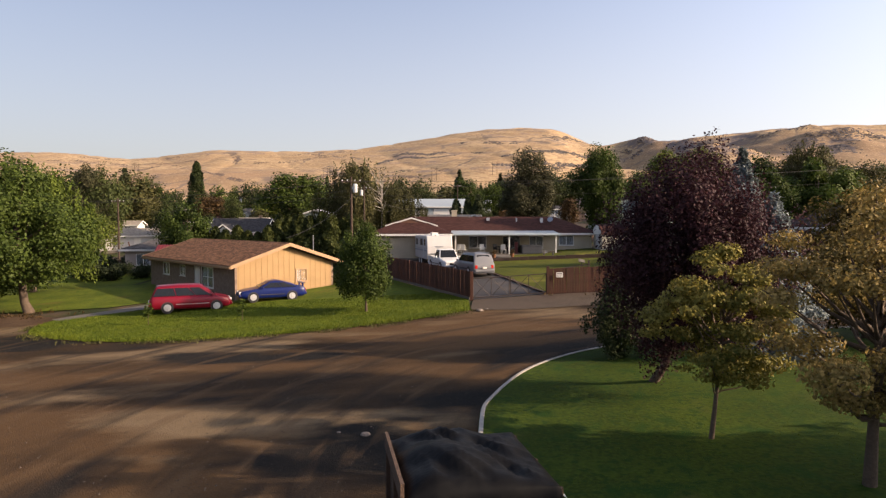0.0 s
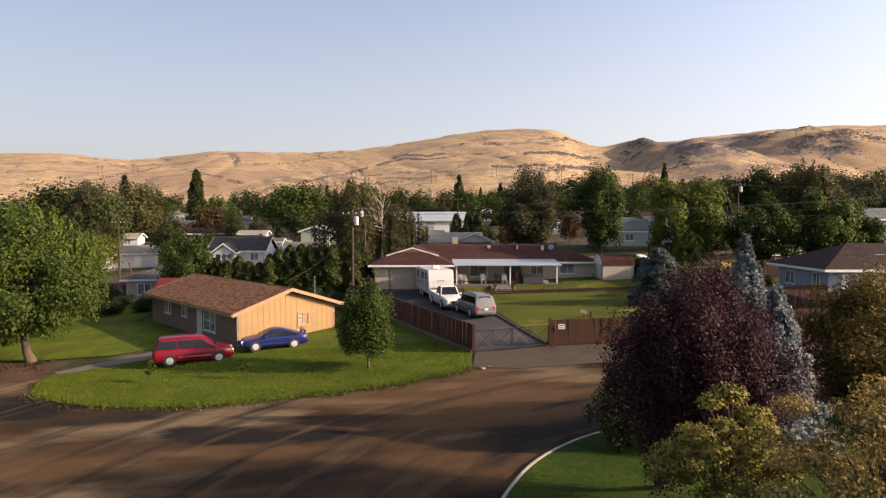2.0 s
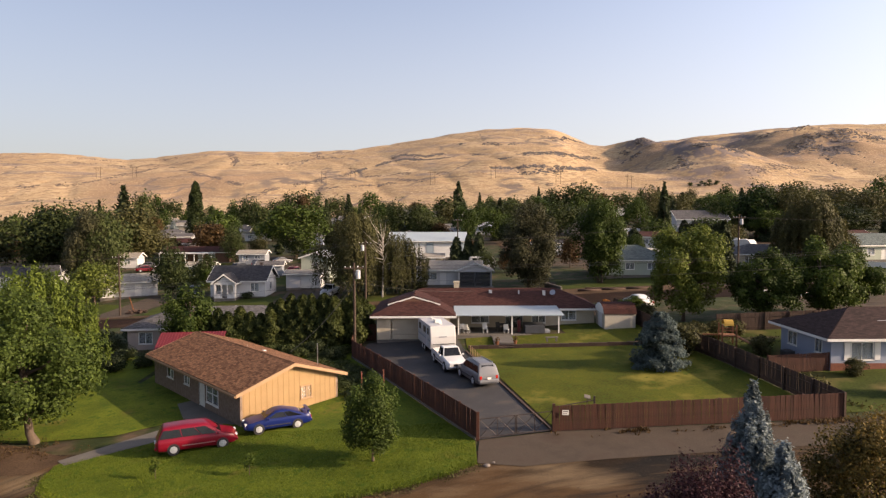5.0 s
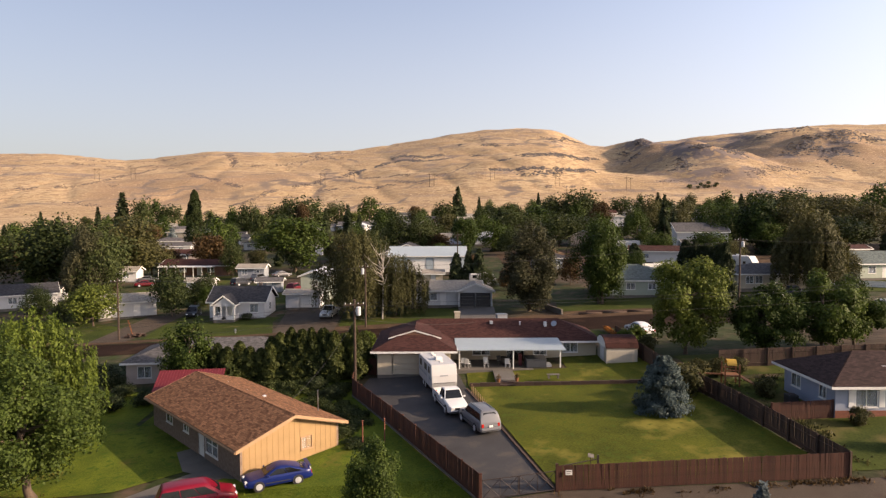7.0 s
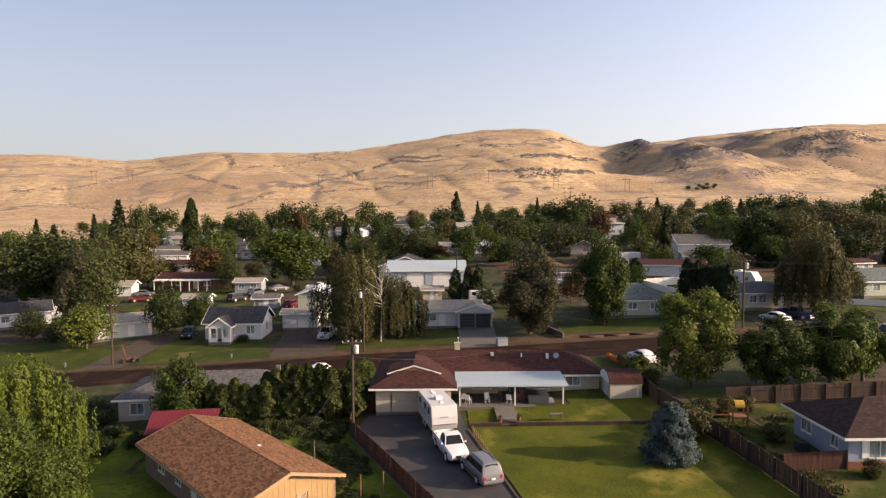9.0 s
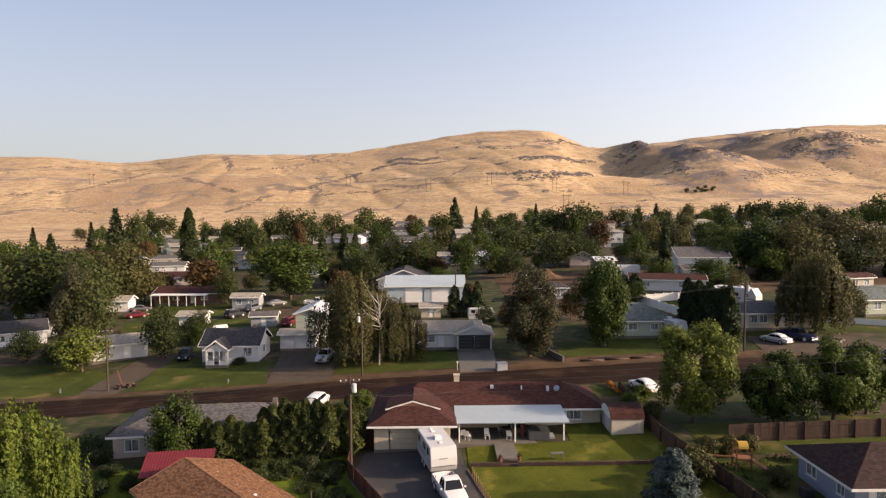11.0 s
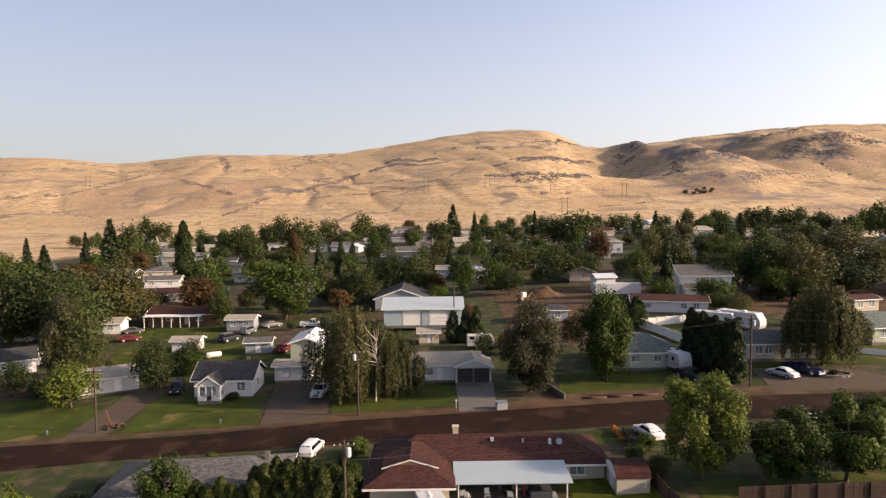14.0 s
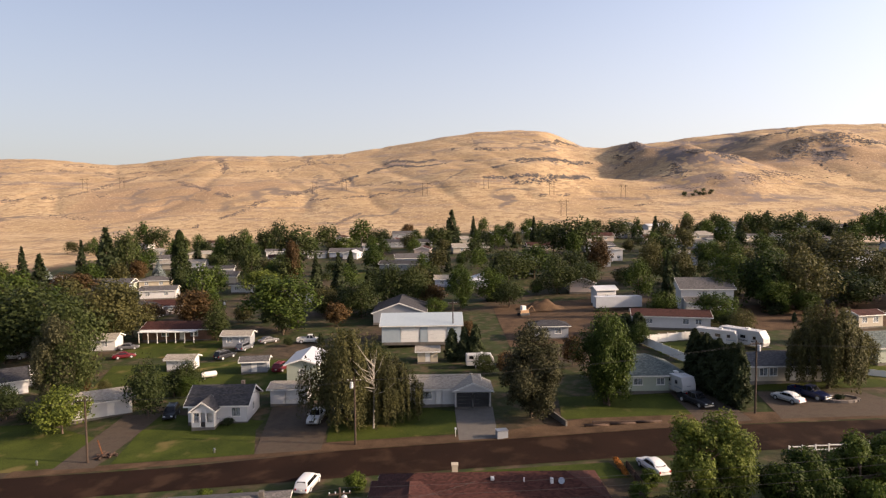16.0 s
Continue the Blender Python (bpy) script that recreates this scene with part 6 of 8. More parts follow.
house(-56.0, 110.5, 28, 9.0, 5.6, 2.5, 1.2, "gable", "white_siding", "pale_roof", "white", "white garage house behind the small tree", {"S": [("win", -2, 0.9, 1.2, 1.1), ("door", 1.4, 0, 0.95, 2.05)], "E": [("win", 0, 1, 1.2, 1.1)]})
house(-25.19, 70.19, 6, 17.42, 8.2, 2.5, 1.6, "hip", "pink_siding", "grey_roof", "white", "pale low house with a grey roof behind the hedge", name="low_house", dz=-0.55, holes={"S": [("win", -6.9, 0.9, 1.3, 1.1), ("win", -3.6, 0.9, 1.5, 1.1), ("win", 3, 0.9, 1.5, 1.1)]})
part("chimney", Geo().box((6.3, 0.3, 2.9), (6.8, 0.8, 4.4)), M["concrete"], bpy.data.objects["low_house"])
house(-3.5, 145.5, 0, 17.0, 10, 3.6, 1.9, "gable", "shop_metal", "shop_metal", "white", "long white metal workshop with big doors", {"S": [("garage", 3.4, 0, 4.0, 3.2), ("garage", -2.4, 0, 4.0, 3.2)]}, name="workshop", category="workshop", dz=0.8)
house(-9.48, 170.88, 90, 16.26, 13.01, 2.4, 2.5, "gable", "grey_siding", "dark_roof", "white", "large grey house with crossed dark gables", {"W": [("win", -2, 1, 1.5, 1.2), ("win", 2, 1, 1.5, 1.2)]})
house(66.5, 162.99, -6, 12.48, 9.23, 5.2, 2.3, "gable", "white_siding", "grey_roof", "white", "two-storey pale grey house with a grey roof", {"S": [("win", -0.6, 3.4, 1.1, 1.2), ("win", 1.8, 3.4, 1.1, 1.2), ("win", 3.9, 3.4, 1.0, 1.0), ("win", 4.2, 0.9, 1.4, 1.2)]}, name="two_storey_house")
TS = bpy.data.objects["two_storey_house"]
block(TS, pose(-1.8, -5.2, 0), 7.6, 3.4, 2.4, 0.9, "gable", M["white_siding"], M["grey_roof"], M["white"], 0.3, {"S": [("win", 1.6, 0.9, 1.4, 1.1)]}, skip="N")
house(-62.64, 161.25, 0, 16.75, 7.03, 2.5, 1.3, "gable", "brown_siding", "maroon_roof", "white", "long dark house with a deep white porch", {"S": [("win", -3, 0.9, 1.6, 1.1), ("door", 1, 0, 0.95, 2.05), ("win", 4, 0.9, 1.6, 1.1)]}, name="porch_house")
PH = bpy.data.objects["porch_house"]
part("porch_roof", Geo().box((-8.2, -6.4, 2.25), (5.2, -3.5, 2.45)), M["white"], PH)
for k in range(7):
    part("porch_post", Geo().box((-8.05 + k * 2.15, -6.3, -0.3), (-7.93 + k * 2.15, -6.18, 2.25)), M["white"], PH)
house(52.07, 146.08, -14, 16.09, 6.44, 2.5, 1.1, "gable", "white_siding", "maroon_roof", "white", "white mobile home with a brown roof and porch", {"S": [("win", -4.6, 0.9, 1.3, 1.0), ("win", 3.0, 0.9, 1.2, 1.1), ("win", 5.6, 0.9, 1.2, 1.1)]}, name="mobile_home", category="mobile home")

# ---- trees near the road ----
plum = tree("plum_tree", "round", 6.75, 2.75, 0.9, 84000, 0.054, "leaf_plum", "purple-leaved plum tree on the corner lawn", 11, lumps=190, rad=0.13, lean=(0.45, -1.5), limbs=18, zs=1.9, tight=0.85)
plum.matrix_basis = on(6.25, 18.3)
sprA = tree("blue_spruce", "cone", 7.2, 2.3, 0.2, 52000, 0.075, "needle_blue", "silver-blue spruce behind the plum tree", 12, tiers=24, long=2.4)
sprA.matrix_basis = on(10.9, 22.7)
sprB = tree("blue_spruce", "cone", 5.6, 2.2, 0.2, 42000, 0.075, "needle_blue", "smaller silver-blue spruce beside the tall one", 13, tiers=20, long=2.4)
sprB.matrix_basis = on(11.25, 21.2)
goldA = tree("maple_tree", "round", 4.35, 1.75, 1.1, 15000, 0.060, "leaf_turning", "young maple turning yellow and orange", 14, lumps=64, rad=0.055, limbs=40, lean=(0.25, 0), tight=0.72, zs=0.55, bare=1.08)
goldA.matrix_basis = on(5.9, 13.5)
goldB = tree("maple_tree", "round", 5.7, 2.4, 1.2, 26000, 0.048, "leaf_gold", "maple with thinning yellow-orange leaves and bare twigs", 15, lumps=76, rad=0.11, limbs=60, lean=(-0.4, -0.6), bare=1.15, tight=0.70, zs=0.5)
goldB.matrix_basis = on(7.6, 10.9)
goldC = tree("maple_tree", "round", 5.6, 2.8, 0.4, 32000, 0.085, "leaf_amber", "broad dense tree with gold-tipped leaves", 16, lumps=120, rad=0.14)
goldC.matrix_basis = on(15.6, 24.0 - 1.2)
juniper = tree("shrub", "round", 2.7, 1.15, 0.0, 9000, 0.07, "needle_dark", "dark evergreen shrub at the kerb", 17, lumps=40)
juniper.matrix_basis = on(6.1, 21.9)
big = tree("shade_tree", "round", 9.5, 5.8, 0.9, 44000, 0.14, "leaf_green", "big green shade tree beside the lawn", 18, lumps=110, rad=0.3, limbs=16, tight=0.92, lean=(-0.7, -0.5))
big.matrix_basis = on(-26.9, 40.1)
small = tree("pear_tree", "round", 4.8, 1.95, 0.75, 20000, 0.085, "leaf_green", "small neat green tree on the lawn", 19, lumps=90, rad=0.075)
small.matrix_basis = on(-4.35, 34.8)
for x, y in ((-16.2, 33.9), (-11.0, 33.8)):
    sap = tree("sapling", "round", 1.25, 0.28, 0.45, 160, 0.09, "leaf_lime", "thin young sapling planted in the lawn", 20, lumps=12, rad=0.02, limbs=4)
    sap.matrix_basis = on(x, y)
spr = tree("blue_spruce", "cone", 4.5, 2.5, 0.0, 30000, 0.085, "needle_teal", "broad blue-green spruce in the fenced lawn", 21, tiers=18, long=2.2, power=0.46)
spr.matrix_basis = on(17.3, 50.3)
willow = tree("willow_tree", "weep", 11.2, 4.6, 0.6, 22000, 0.13, "leaf_lime", "yellow-green weeping willow behind the shade tree", 22, long=2.6, flat=1.5)
willow.matrix_basis = on(-33.5, 50.5)
r1 = tree("cottonwood_tree", "round", 11.2, 4.6, 0.8, 22000, 0.19, "leaf_cotton", "tall bright green tree by the back fence", 23, lumps=64, rad=0.22, tight=0.72, limbs=24)
r1.matrix_basis = on(25.6, 66.8)
r2 = tree("cottonwood_tree", "round", 7.4, 4.2, 0.7, 16000, 0.18, "leaf_green", "spreading green tree by the fence", 24, lumps=60, rad=0.18, tight=0.74, limbs=20)
r2.matrix_basis = on(33.0, 64.8)
put(r2, 38.6, 64.3, 120, 1.08, 1.12)
put(r2, 43.5, 66.5, 220, 0.95, 1.0)

# trees out of sight beside the lawn, whose shade falls across it
hidden = tree("shade_tree", "round", 7.6, 4.0, 0.4, 9000, 0.26, "leaf_green", "low green tree beside the corner lawn", 27, lumps=60)
hidden.matrix_basis = on(17.0, 4.0)
put(hidden, 15.6, 9.0, 160, 0.80, 0.74)
put(hidden, 21.5, 21.5, 260, 0.70, 0.74)

# ---- hedge of arborvitae ----
arb = tree("arborvitae", "column", 4.2, 1.0, 0.1, 4600, 0.15, "needle_arbor", "dense green arborvitae in the hedge row", 30, long=2.0)
arb.matrix_basis = on(-27.6, 64.2)
for k in range(17):
    rr = random.Random(k)
    put(arb, -26.4 + k * 1.08, 63.2 + rr.uniform(-0.4, 0.4) + (0.3 if k % 2 else 0), rr.randint(0, 359), rr.uniform(1.0, 1.25), rr.uniform(0.85, 1.05) + (0.25 if k > 10 else 0))
    if k > 6:
        put(arb, -26.0 + k * 1.08, 65.6 + rr.uniform(-0.4, 0.4), rr.randint(0, 359), rr.uniform(1.0, 1.3), rr.uniform(1.0, 1.25))
bushR = tree("cherry_tree", "round", 6.6, 2.6, 0.4, 9000, 0.17, "leaf_green", "leafy green tree rising out of the hedge", 31, lumps=50)
bushR.matrix_basis = on(-25.8, 62.6)

# ---- trees across the street ----
pine = tree("pine_tree", "round", 13.6, 5.2, 0.2, 26000, 0.17, "needle_pine", "broad brownish pine beside the ranch house", 40, tight=0.9, lumps=70, long=2.2)
pine.matrix_basis = on(13.26, 97.89)
put(pine, -65.95, 115.2, 80, 1, 1.11)
birch = tree("birch_tree", "weep", 15.0, 6.2, 0.3, 28000, 0.18, "leaf_olive", "tall drooping birch with bare white limbs", 41, bark="bark", long=2.2, flat=1.2, rad=0.26, limbs=12)
birch.matrix_basis = on(-13.92, 101.35)
put(birch, -7.7, 100.4, 70, 0.72, 0.70)
dead = thing("bare_tree", on(-9.7, 97.3), "leafless white birch limbs in front of the crown", "tree")
rngd = np.random.default_rng(7)
dead_ends = np.column_stack([rngd.normal(size=22) * 2.4, rngd.normal(size=22) * 1.2 - 1.0, rngd.uniform(6.5, 13.5, 22)])
part("trunk", trunk_geo(rngd, 13.5, 3, 3.0, dead_ends, 0.13, limbs=22), M["pale_bark"], dead, "chalk-white bare trunk and limbs", smooth=True)
willowR = tree("willow_tree", "weep", 14.0, 5.6, 0.8, 26000, 0.19, "leaf_olive", "wide brown-green weeping willow over the yard", 42, long=2.4, flat=1.2)
willowR.matrix_basis = on(60.73, 103.4)
dogw = tree("maple_tree", "round", 13.2, 4.9, 0.6, 24000, 0.18, "leaf_green", "dense green maple beside the green-roofed house", 43, lumps=60, tight=0.9)
dogw.matrix_basis = on(25.23, 101.36)
arbB = tree("arborvitae", "column", 9.5, 1.6, 0.1, 4500, 0.27, "needle_dark", "tall dark arborvitae beside the driveway", 44, long=2.0)
arbB.matrix_basis = on(43.59, 96.89)
for k in range(1, 8):
    put(arbB, 43.59 - 0.25 * k, 96.89 + 1.65 * k, 40 * k, 1 + 0.06 * (k % 3), 0.9 + 0.06 * (k % 2))

# ---- trees of the town ----
FAR = dict(n=4200, leaf=0.33, lumps=64, tight=1.18)
far_dark = tree("shade_tree", "round", 12, 5.5, 1.0, material="leaf_dark", label="dark green broad-crowned tree among the houses", seed=50, **FAR)
far_dark2 = tree("walnut_tree", "round", 12, 5.2, 0.8, material="leaf_dark", label="deep green rounded tree in the town", seed=51, **FAR)
far_dark3 = tree("cherry_tree", "round", 12, 5.0, 1.2, material="leaf_green", label="mid-green spreading tree in the town", seed=52, **FAR)
far_green = tree("maple_tree", "round", 12, 5.5, 1.0, material="leaf_green", label="full green maple among the houses", seed=53, n=6500, leaf=0.31, lumps=80, tight=1.1)
far_olive = tree("elm_tree", "round", 11, 5.5, 0.8, material="leaf_olive", label="olive-brown tree with a loose crown", seed=54, n=4000, leaf=0.34, lumps=64, tight=1.15)
far_rust = tree("ash_tree", "round", 9, 4.0, 0.8, material="leaf_rust", label="tree turning rusty brown", seed=55, **FAR)
far_lime = tree("locust_tree", "round", 9, 5.5, 0.6, material="leaf_cotton", label="yellow-green tree in full leaf", seed=56, **FAR)
far_fir = tree("fir_tree", "cone", 14, 3.6, 0.4, 2600, 0.50, "needle_dark", "dark pointed fir among the houses", 57, long=2.0)
far_blue = tree("spruce_tree", "cone", 7, 3.0, 0.2, 2000, 0.40, "needle_blue", "small grey-blue spruce among the houses", 58, long=2.0)
poplar = tree("poplar_tree", "column", 20, 3.0, 0.5, 5000, 0.45, "leaf_dark", "tall narrow poplar above the roofs", 59, long=1.8)
arborvitae = tree("arborvitae", "column", 6, 1.5, 0.1, 2200, 0.28, "needle_dark", "dark upright arborvitae by a house", 60, long=2.0)
WOOD = dict(n=1500, leaf=0.56, lumps=40, tight=1.25)
wood_dark = tree("shade_tree", "round", 12, 5.5, 0.6, material="leaf_dark", label="dark green tree in the distant woods", seed=61, **WOOD)
wood_green = tree("linden_tree", "round", 12, 5.2, 0.6, material="leaf_green", label="green tree in the distant woods", seed=62, **WOOD)
wood_olive = tree("elm_tree", "round", 11, 5.4, 0.6, material="leaf_olive", label="olive-brown tree in the distant woods", seed=63, **WOOD)
wood_fir = tree("fir_tree", "cone", 14, 3.6, 0.2, 1300, 0.66, "needle_dark", "dark fir in the distant woods", 64, long=2.0)
PROTOS = (wood_dark, wood_green, wood_olive, wood_fir, far_dark, far_dark2, far_dark3, far_green, far_olive, far_rust, far_lime, far_fir, far_blue, poplar, arborvitae)

# ---- the tarped trailer in the road ----
TT = thing("utility_trailer", on(0.34, 8.75, 11) @ Matrix.Diagonal((0.97, 0.52, 0.92, 1)), "wooden-sided trailer heaped under a black tarp", "trailer")
for k in range(5):
    for s in (-1, 1):
        part("plank", Geo().box((s * 1.0 - 0.025, -2.0, 0.72 + k * 0.235), (s * 1.0 + 0.025, 2.0, 0.72 + k * 0.235 + 0.22)), M["plank"], TT)
    part("plank", Geo().box((-0.97, -2.03, 0.72 + k * 0.235), (0.97, -1.98, 0.72 + k * 0.235 + 0.22)), M["plank"], TT)
    part("plank", Geo().box((-0.97, 1.98, 0.72 + k * 0.235), (0.97, 2.03, 0.72 + k * 0.235 + 0.22)), M["plank"], TT)
for x, y in ((-1.05, -1.9), (1.05, -1.9), (-1.05, 1.9), (1.05, 1.9), (-1.05, 0), (1.05, 0)):
    part("stake", Geo().box((x - 0.04, y - 0.05, 0.6), (x + 0.04, y + 0.05, 1.84)), M["plank"], TT)
part("deck", Geo().box((-1.02, -2.05, 0.6), (1.02, 2.05, 0.70)), M["plank"], TT)
part("frame", Geo().box((-0.5, -2.0, 0.45), (-0.4, 3.2, 0.58)).box((0.4, -2.0, 0.45), (0.5, 3.2, 0.58)), M["iron"], TT)
for s in (-1, 1):
    tw = Geo().tube([(s * 0.85, -0.2, 0.36), (s * 1.08, -0.2, 0.36)], 0.36, 18)
    part("wheel", tw, M["rubber"], TT)
    part("fender", Geo().box((s * 0.97 - 0.14, -0.75, 0.74), (s * 0.97 + 0.14, 0.35, 0.78)), M["iron"], TT)
part("plank", Geo().box((-1.12, -2.05, 1.84), (-1.07, 1.7, 2.10)), M["plank"], TT)
tg = Geo()
nx, ny = 26, 40
for j in range(ny + 1):
    for i in range(nx + 1):
        u, v = i / nx * 2 - 1, j / ny * 2 - 1
        edge = max(0, 1 - u ** 6) * max(0, 1 - v ** 6)
        heap = 0.30 * edge * (0.55 + 0.45 * (1 - abs(u + 0.25)) + 0.5 * noise.noise(Vector((u * 1.4, v * 1.6, 2.2))))
        fold = -0.20 * edge * abs(noise.noise(Vector((u * 3.1 + v * 2.2, v * 1.3 - u, 4.0))))
        crease = 0.005 * math.sin(9 * u + 5 * v + 3 * noise.noise(Vector((u * 2, v * 2, 1)))) * edge
        tg.v.append((u * 1.03, v * 2.06, 1.88 + heap + fold + crease))
for j in range(ny):
    for i in range(nx):
        a = j * (nx + 1) + i
        tg.f.append((a, a + 1, a + nx + 2, a + nx + 1))
rim = [i for i in range(nx + 1)] + [(j + 1) * (nx + 1) - 1 for j in range(1, ny + 1)] + [ny * (nx + 1) + i for i in range(nx - 1, -1, -1)] + [j * (nx + 1) for j in range(ny - 1, 0, -1)]
low = len(tg.v)
for k, a in enumerate(rim):
    x, y, z = tg.v[a]
    tg.v.append((x * 1.03, y * 1.012, z - 0.20 - 0.05 * math.sin(k * 0.9)))
for k in range(len(rim)):
    n2 = (k + 1) % len(rim)
    tg.f.append((rim[k], rim[n2], low + n2, low + k))
part("tarp", tg, M["tarp"], TT, "crumpled black tarp over a heaped load", smooth=True)
for x, y in ((-1.06, -2.1), (1.06, -2.1)):
    part("tie_rope", Geo().tube([(x, y, 1.78), (x * 1.06, y - 0.06, 1.70), (x * 1.02, y - 0.04, 1.45)], 0.014, 6), M["white"], TT)
for x, y, s in ((-1.9, 15.0, 0.13), (-2.6, 15.3, 0.06), (2.0, 33.5, 0.2), (2.4, 33.9, 0.11)):
    st = new("stone", Geo().loft([[(math.cos(a) * s * k * (1 + 0.2 * math.sin(3 * a)), math.sin(a) * s * 0.8 * k, z * s) for a in [q * math.pi / 4 for q in range(8)]] for k, z in ((0.7, -0.1), (1, 0.25), (0.8, 0.6), (0.3, 0.75))]).mesh("stone", M["rock"]))
    st.matrix_basis = on(x, y, 40 * s)
    tagged(st, "loose grey stone on the dusty road", "stone")

# ---- patio things ----
def chair(x, y, yaw, z, label, material="white"):
    ob = thing("patio_chair", pose(x, y, z, 0, 0, yaw), label, "chair", group="patio chairs")
    part("seat", Geo().box((-0.24, -0.24, 0.40), (0.24, 0.24, 0.44)), M[material], ob, bevel=0.01)
    part("backrest", Geo().prism([(0.2, 0.44), (0.24, 0.44), (0.34, 0.98), (0.30, 0.98)], 'x', -0.24, 0.24), M[material], ob)
    for a in (-0.21, 0.21):
        for c in (-0.21, 0.21):
            part("leg", Geo().box((a - 0.018, c - 0.018, 0), (a + 0.018, c + 0.018, 0.40)), M[material], ob)
        part("armrest", Geo().box((a - 0.03, -0.22, 0.62), (a + 0.03, 0.24, 0.65)), M[material], ob)
    return ob


PZ = 2.19
chair(1.6, 64.75, 200, PZ, "white reclining patio chair under the roof")
chair(2.2, 64.35, 150, PZ, "white patio chair beside the garage wall")
chair(4.1, 64.55, 10, PZ, "white patio chair with a high back")
chair(5.6, 65.15, 30, PZ, "dark patio chair by the table", "dark")
chair(6.3, 64.35, 160, PZ, "pale patio chair facing the yard")
TB = thing("patio_table", pose(6.0, 65.65, PZ), "round dark patio table", "table")
part("tabletop", Geo().tube([(0, 0, 0.70), (0, 0, 0.74)], 0.6, 20), M["dark"], TB)
part("pedestal", Geo().tube([(0, 0, 0), (0, 0, 0.05), (0, 0, 0.7)], [0.3, 0.05, 0.05], 10), M["iron"], TB)
HT = thing("hot_tub", pose(9.2, 64.95, PZ), "dark hot tub with a folded cover", "hot tub")
part("shell", Geo().box((-1.05, -1.0, 0), (1.05, 1.0, 0.8)), M["hot_tub"], HT, bevel=0.08)
part("cover", Geo().box((-1.08, -1.03, 0.8), (1.08, 1.03, 0.9)), M["hot_tub"], HT, bevel=0.03)
part("step", Geo().box((1.1, -0.8, 0), (1.6, 0.4, 0.3)), M["grey_siding"], HT)
RC = thing("cabinet", pose(7.7, 65.35, PZ), "narrow red cabinet by the hot tub", "cabinet")
part("case", Geo().box((-0.15, -0.3, 0), (0.15, 0.3, 1.2)), M["red_metal"], RC, bevel=0.01)
PD = thing("bench", on(10.1, 59.4, 4, 0.3), "low pale bench on the terrace", "bench")
part("seat", Geo().box((-0.6, -0.2, 0.36), (0.6, 0.2, 0.42)), M["concrete"], PD)
for s in (-0.45, 0.45):
    part("leg", Geo().box((s - 0.06, -0.16, 0), (s + 0.06, 0.16, 0.36)), M["concrete"], PD)
for x, y in ((4.85, 59), (6.6, 59.1)):
    FP = thing("flower_pot", on(x, y, 0, 0.3), "terracotta pot with small flowers by the steps", "flower pot")
    part("pot", Geo().tube([(0, 0, 0), (0, 0, 0.3), (0, 0, 0.36)], [0.13, 0.19, 0.2], 12), M["orange_wood"], FP)
    part("flowers", leaf_mesh("flowers", np.random.default_rng(3).normal(size=(90, 3)) * 0.12 + np.array([0, 0, 0.5]), 0.09, M["leaf_rust"], np.random.default_rng(4)), None, FP)
PF = thing("picket_fence", Matrix(), "short row of pale wooden pickets by the drive", "fence")
for k in range(11):
    x, y = 2.25 + 0.115 * k, 57.2 - 0.62 * k
    part("picket", Geo().box((-0.03, -0.03, 0), (0.03, 0.03, 0.85)), M["tan_trim"], PF, m=on(x, y))
GO = thing("gate_opener", on(8.7, 38.3), "gate opener post with a small solar panel", "gate opener")
part("post", Geo().box((0.25, -0.05, 0), (0.35, 0.05, 1.95)), M["iron"], GO)
part("arm", Geo().tube([(0.3, 0, 1.7), (-2.2, -0.3, 1.35)], 0.035, 6), M["iron"], GO)
part("panel_post", Geo().tube([(-0.15, 0, 0), (-0.15, 0, 1.9)], 0.025, 6), M["iron"], GO)
part("solar_panel", Geo().box((-0.19, -0.02, -0.13), (0.19, 0.02, 0.13)).box((-0.13, -0.03, -0.08), (0.13, -0.02, 0.08)), M["concrete"], GO, m=pose(-0.15, -0.05, 1.92, -50, 12, 0))
# ---- play set and yard by the blue house ----
PS = thing("play_set", on(25.3, 55.8, -10), "orange wooden climbing frame with a yellow canopy", "play set")
for a in (-0.6, 0.6):
    for c in (-0.6, 0.6):
        part("post", Geo().box((a - 0.06, c - 0.06, 0), (a + 0.06, c + 0.06, 2.0)), M["orange_wood"], PS)
part("platform", Geo().box((-0.66, -0.66, 0.95), (0.66, 0.66, 1.05)), M["orange_wood"], PS)
part("canopy", Geo().loft([[(x, math.cos(a) * 0.5, 1.9 + math.sin(a) * 0.5) for a in [q * math.pi / 8 for q in range(9)]] + [(x, math.cos(a) * 0.46, 1.9 + math.sin(a) * 0.46) for a in [q * math.pi / 8 for q in range(8, -1, -1)]] for x in (-0.4, 0.4)]), M["yellow"], PS)
part("slide", Geo().prism([(-2.6, 0.15), (-2.6, 0.22), (-0.66, 1.07), (-0.66, 1.0)], 'x', -0.3, 0.3), M["orange_wood"], PS, m=pose(0, 0, 0, 0, 0, 60))
part("railing", Geo().box((-0.66, -0.64, 1.45), (0.66, -0.58, 1.55)).box((-0.66, 0.58, 1.45), (0.66, 0.64, 1.55)), M["orange_wood"], PS)
part("swing_beam", Geo().box((-2.9, -0.06, 0.95), (-0.6, 0.06, 1.07)).box((-2.9, -0.5, 0), (-2.8, -0.4, 1.0)).box((-2.9, 0.4, 0), (-2.8, 0.5, 1.0)), M["orange_wood"], PS)
TP = thing("play_house", on(32.2, 56.2, 20), "small pink and white toy play house", "play house")
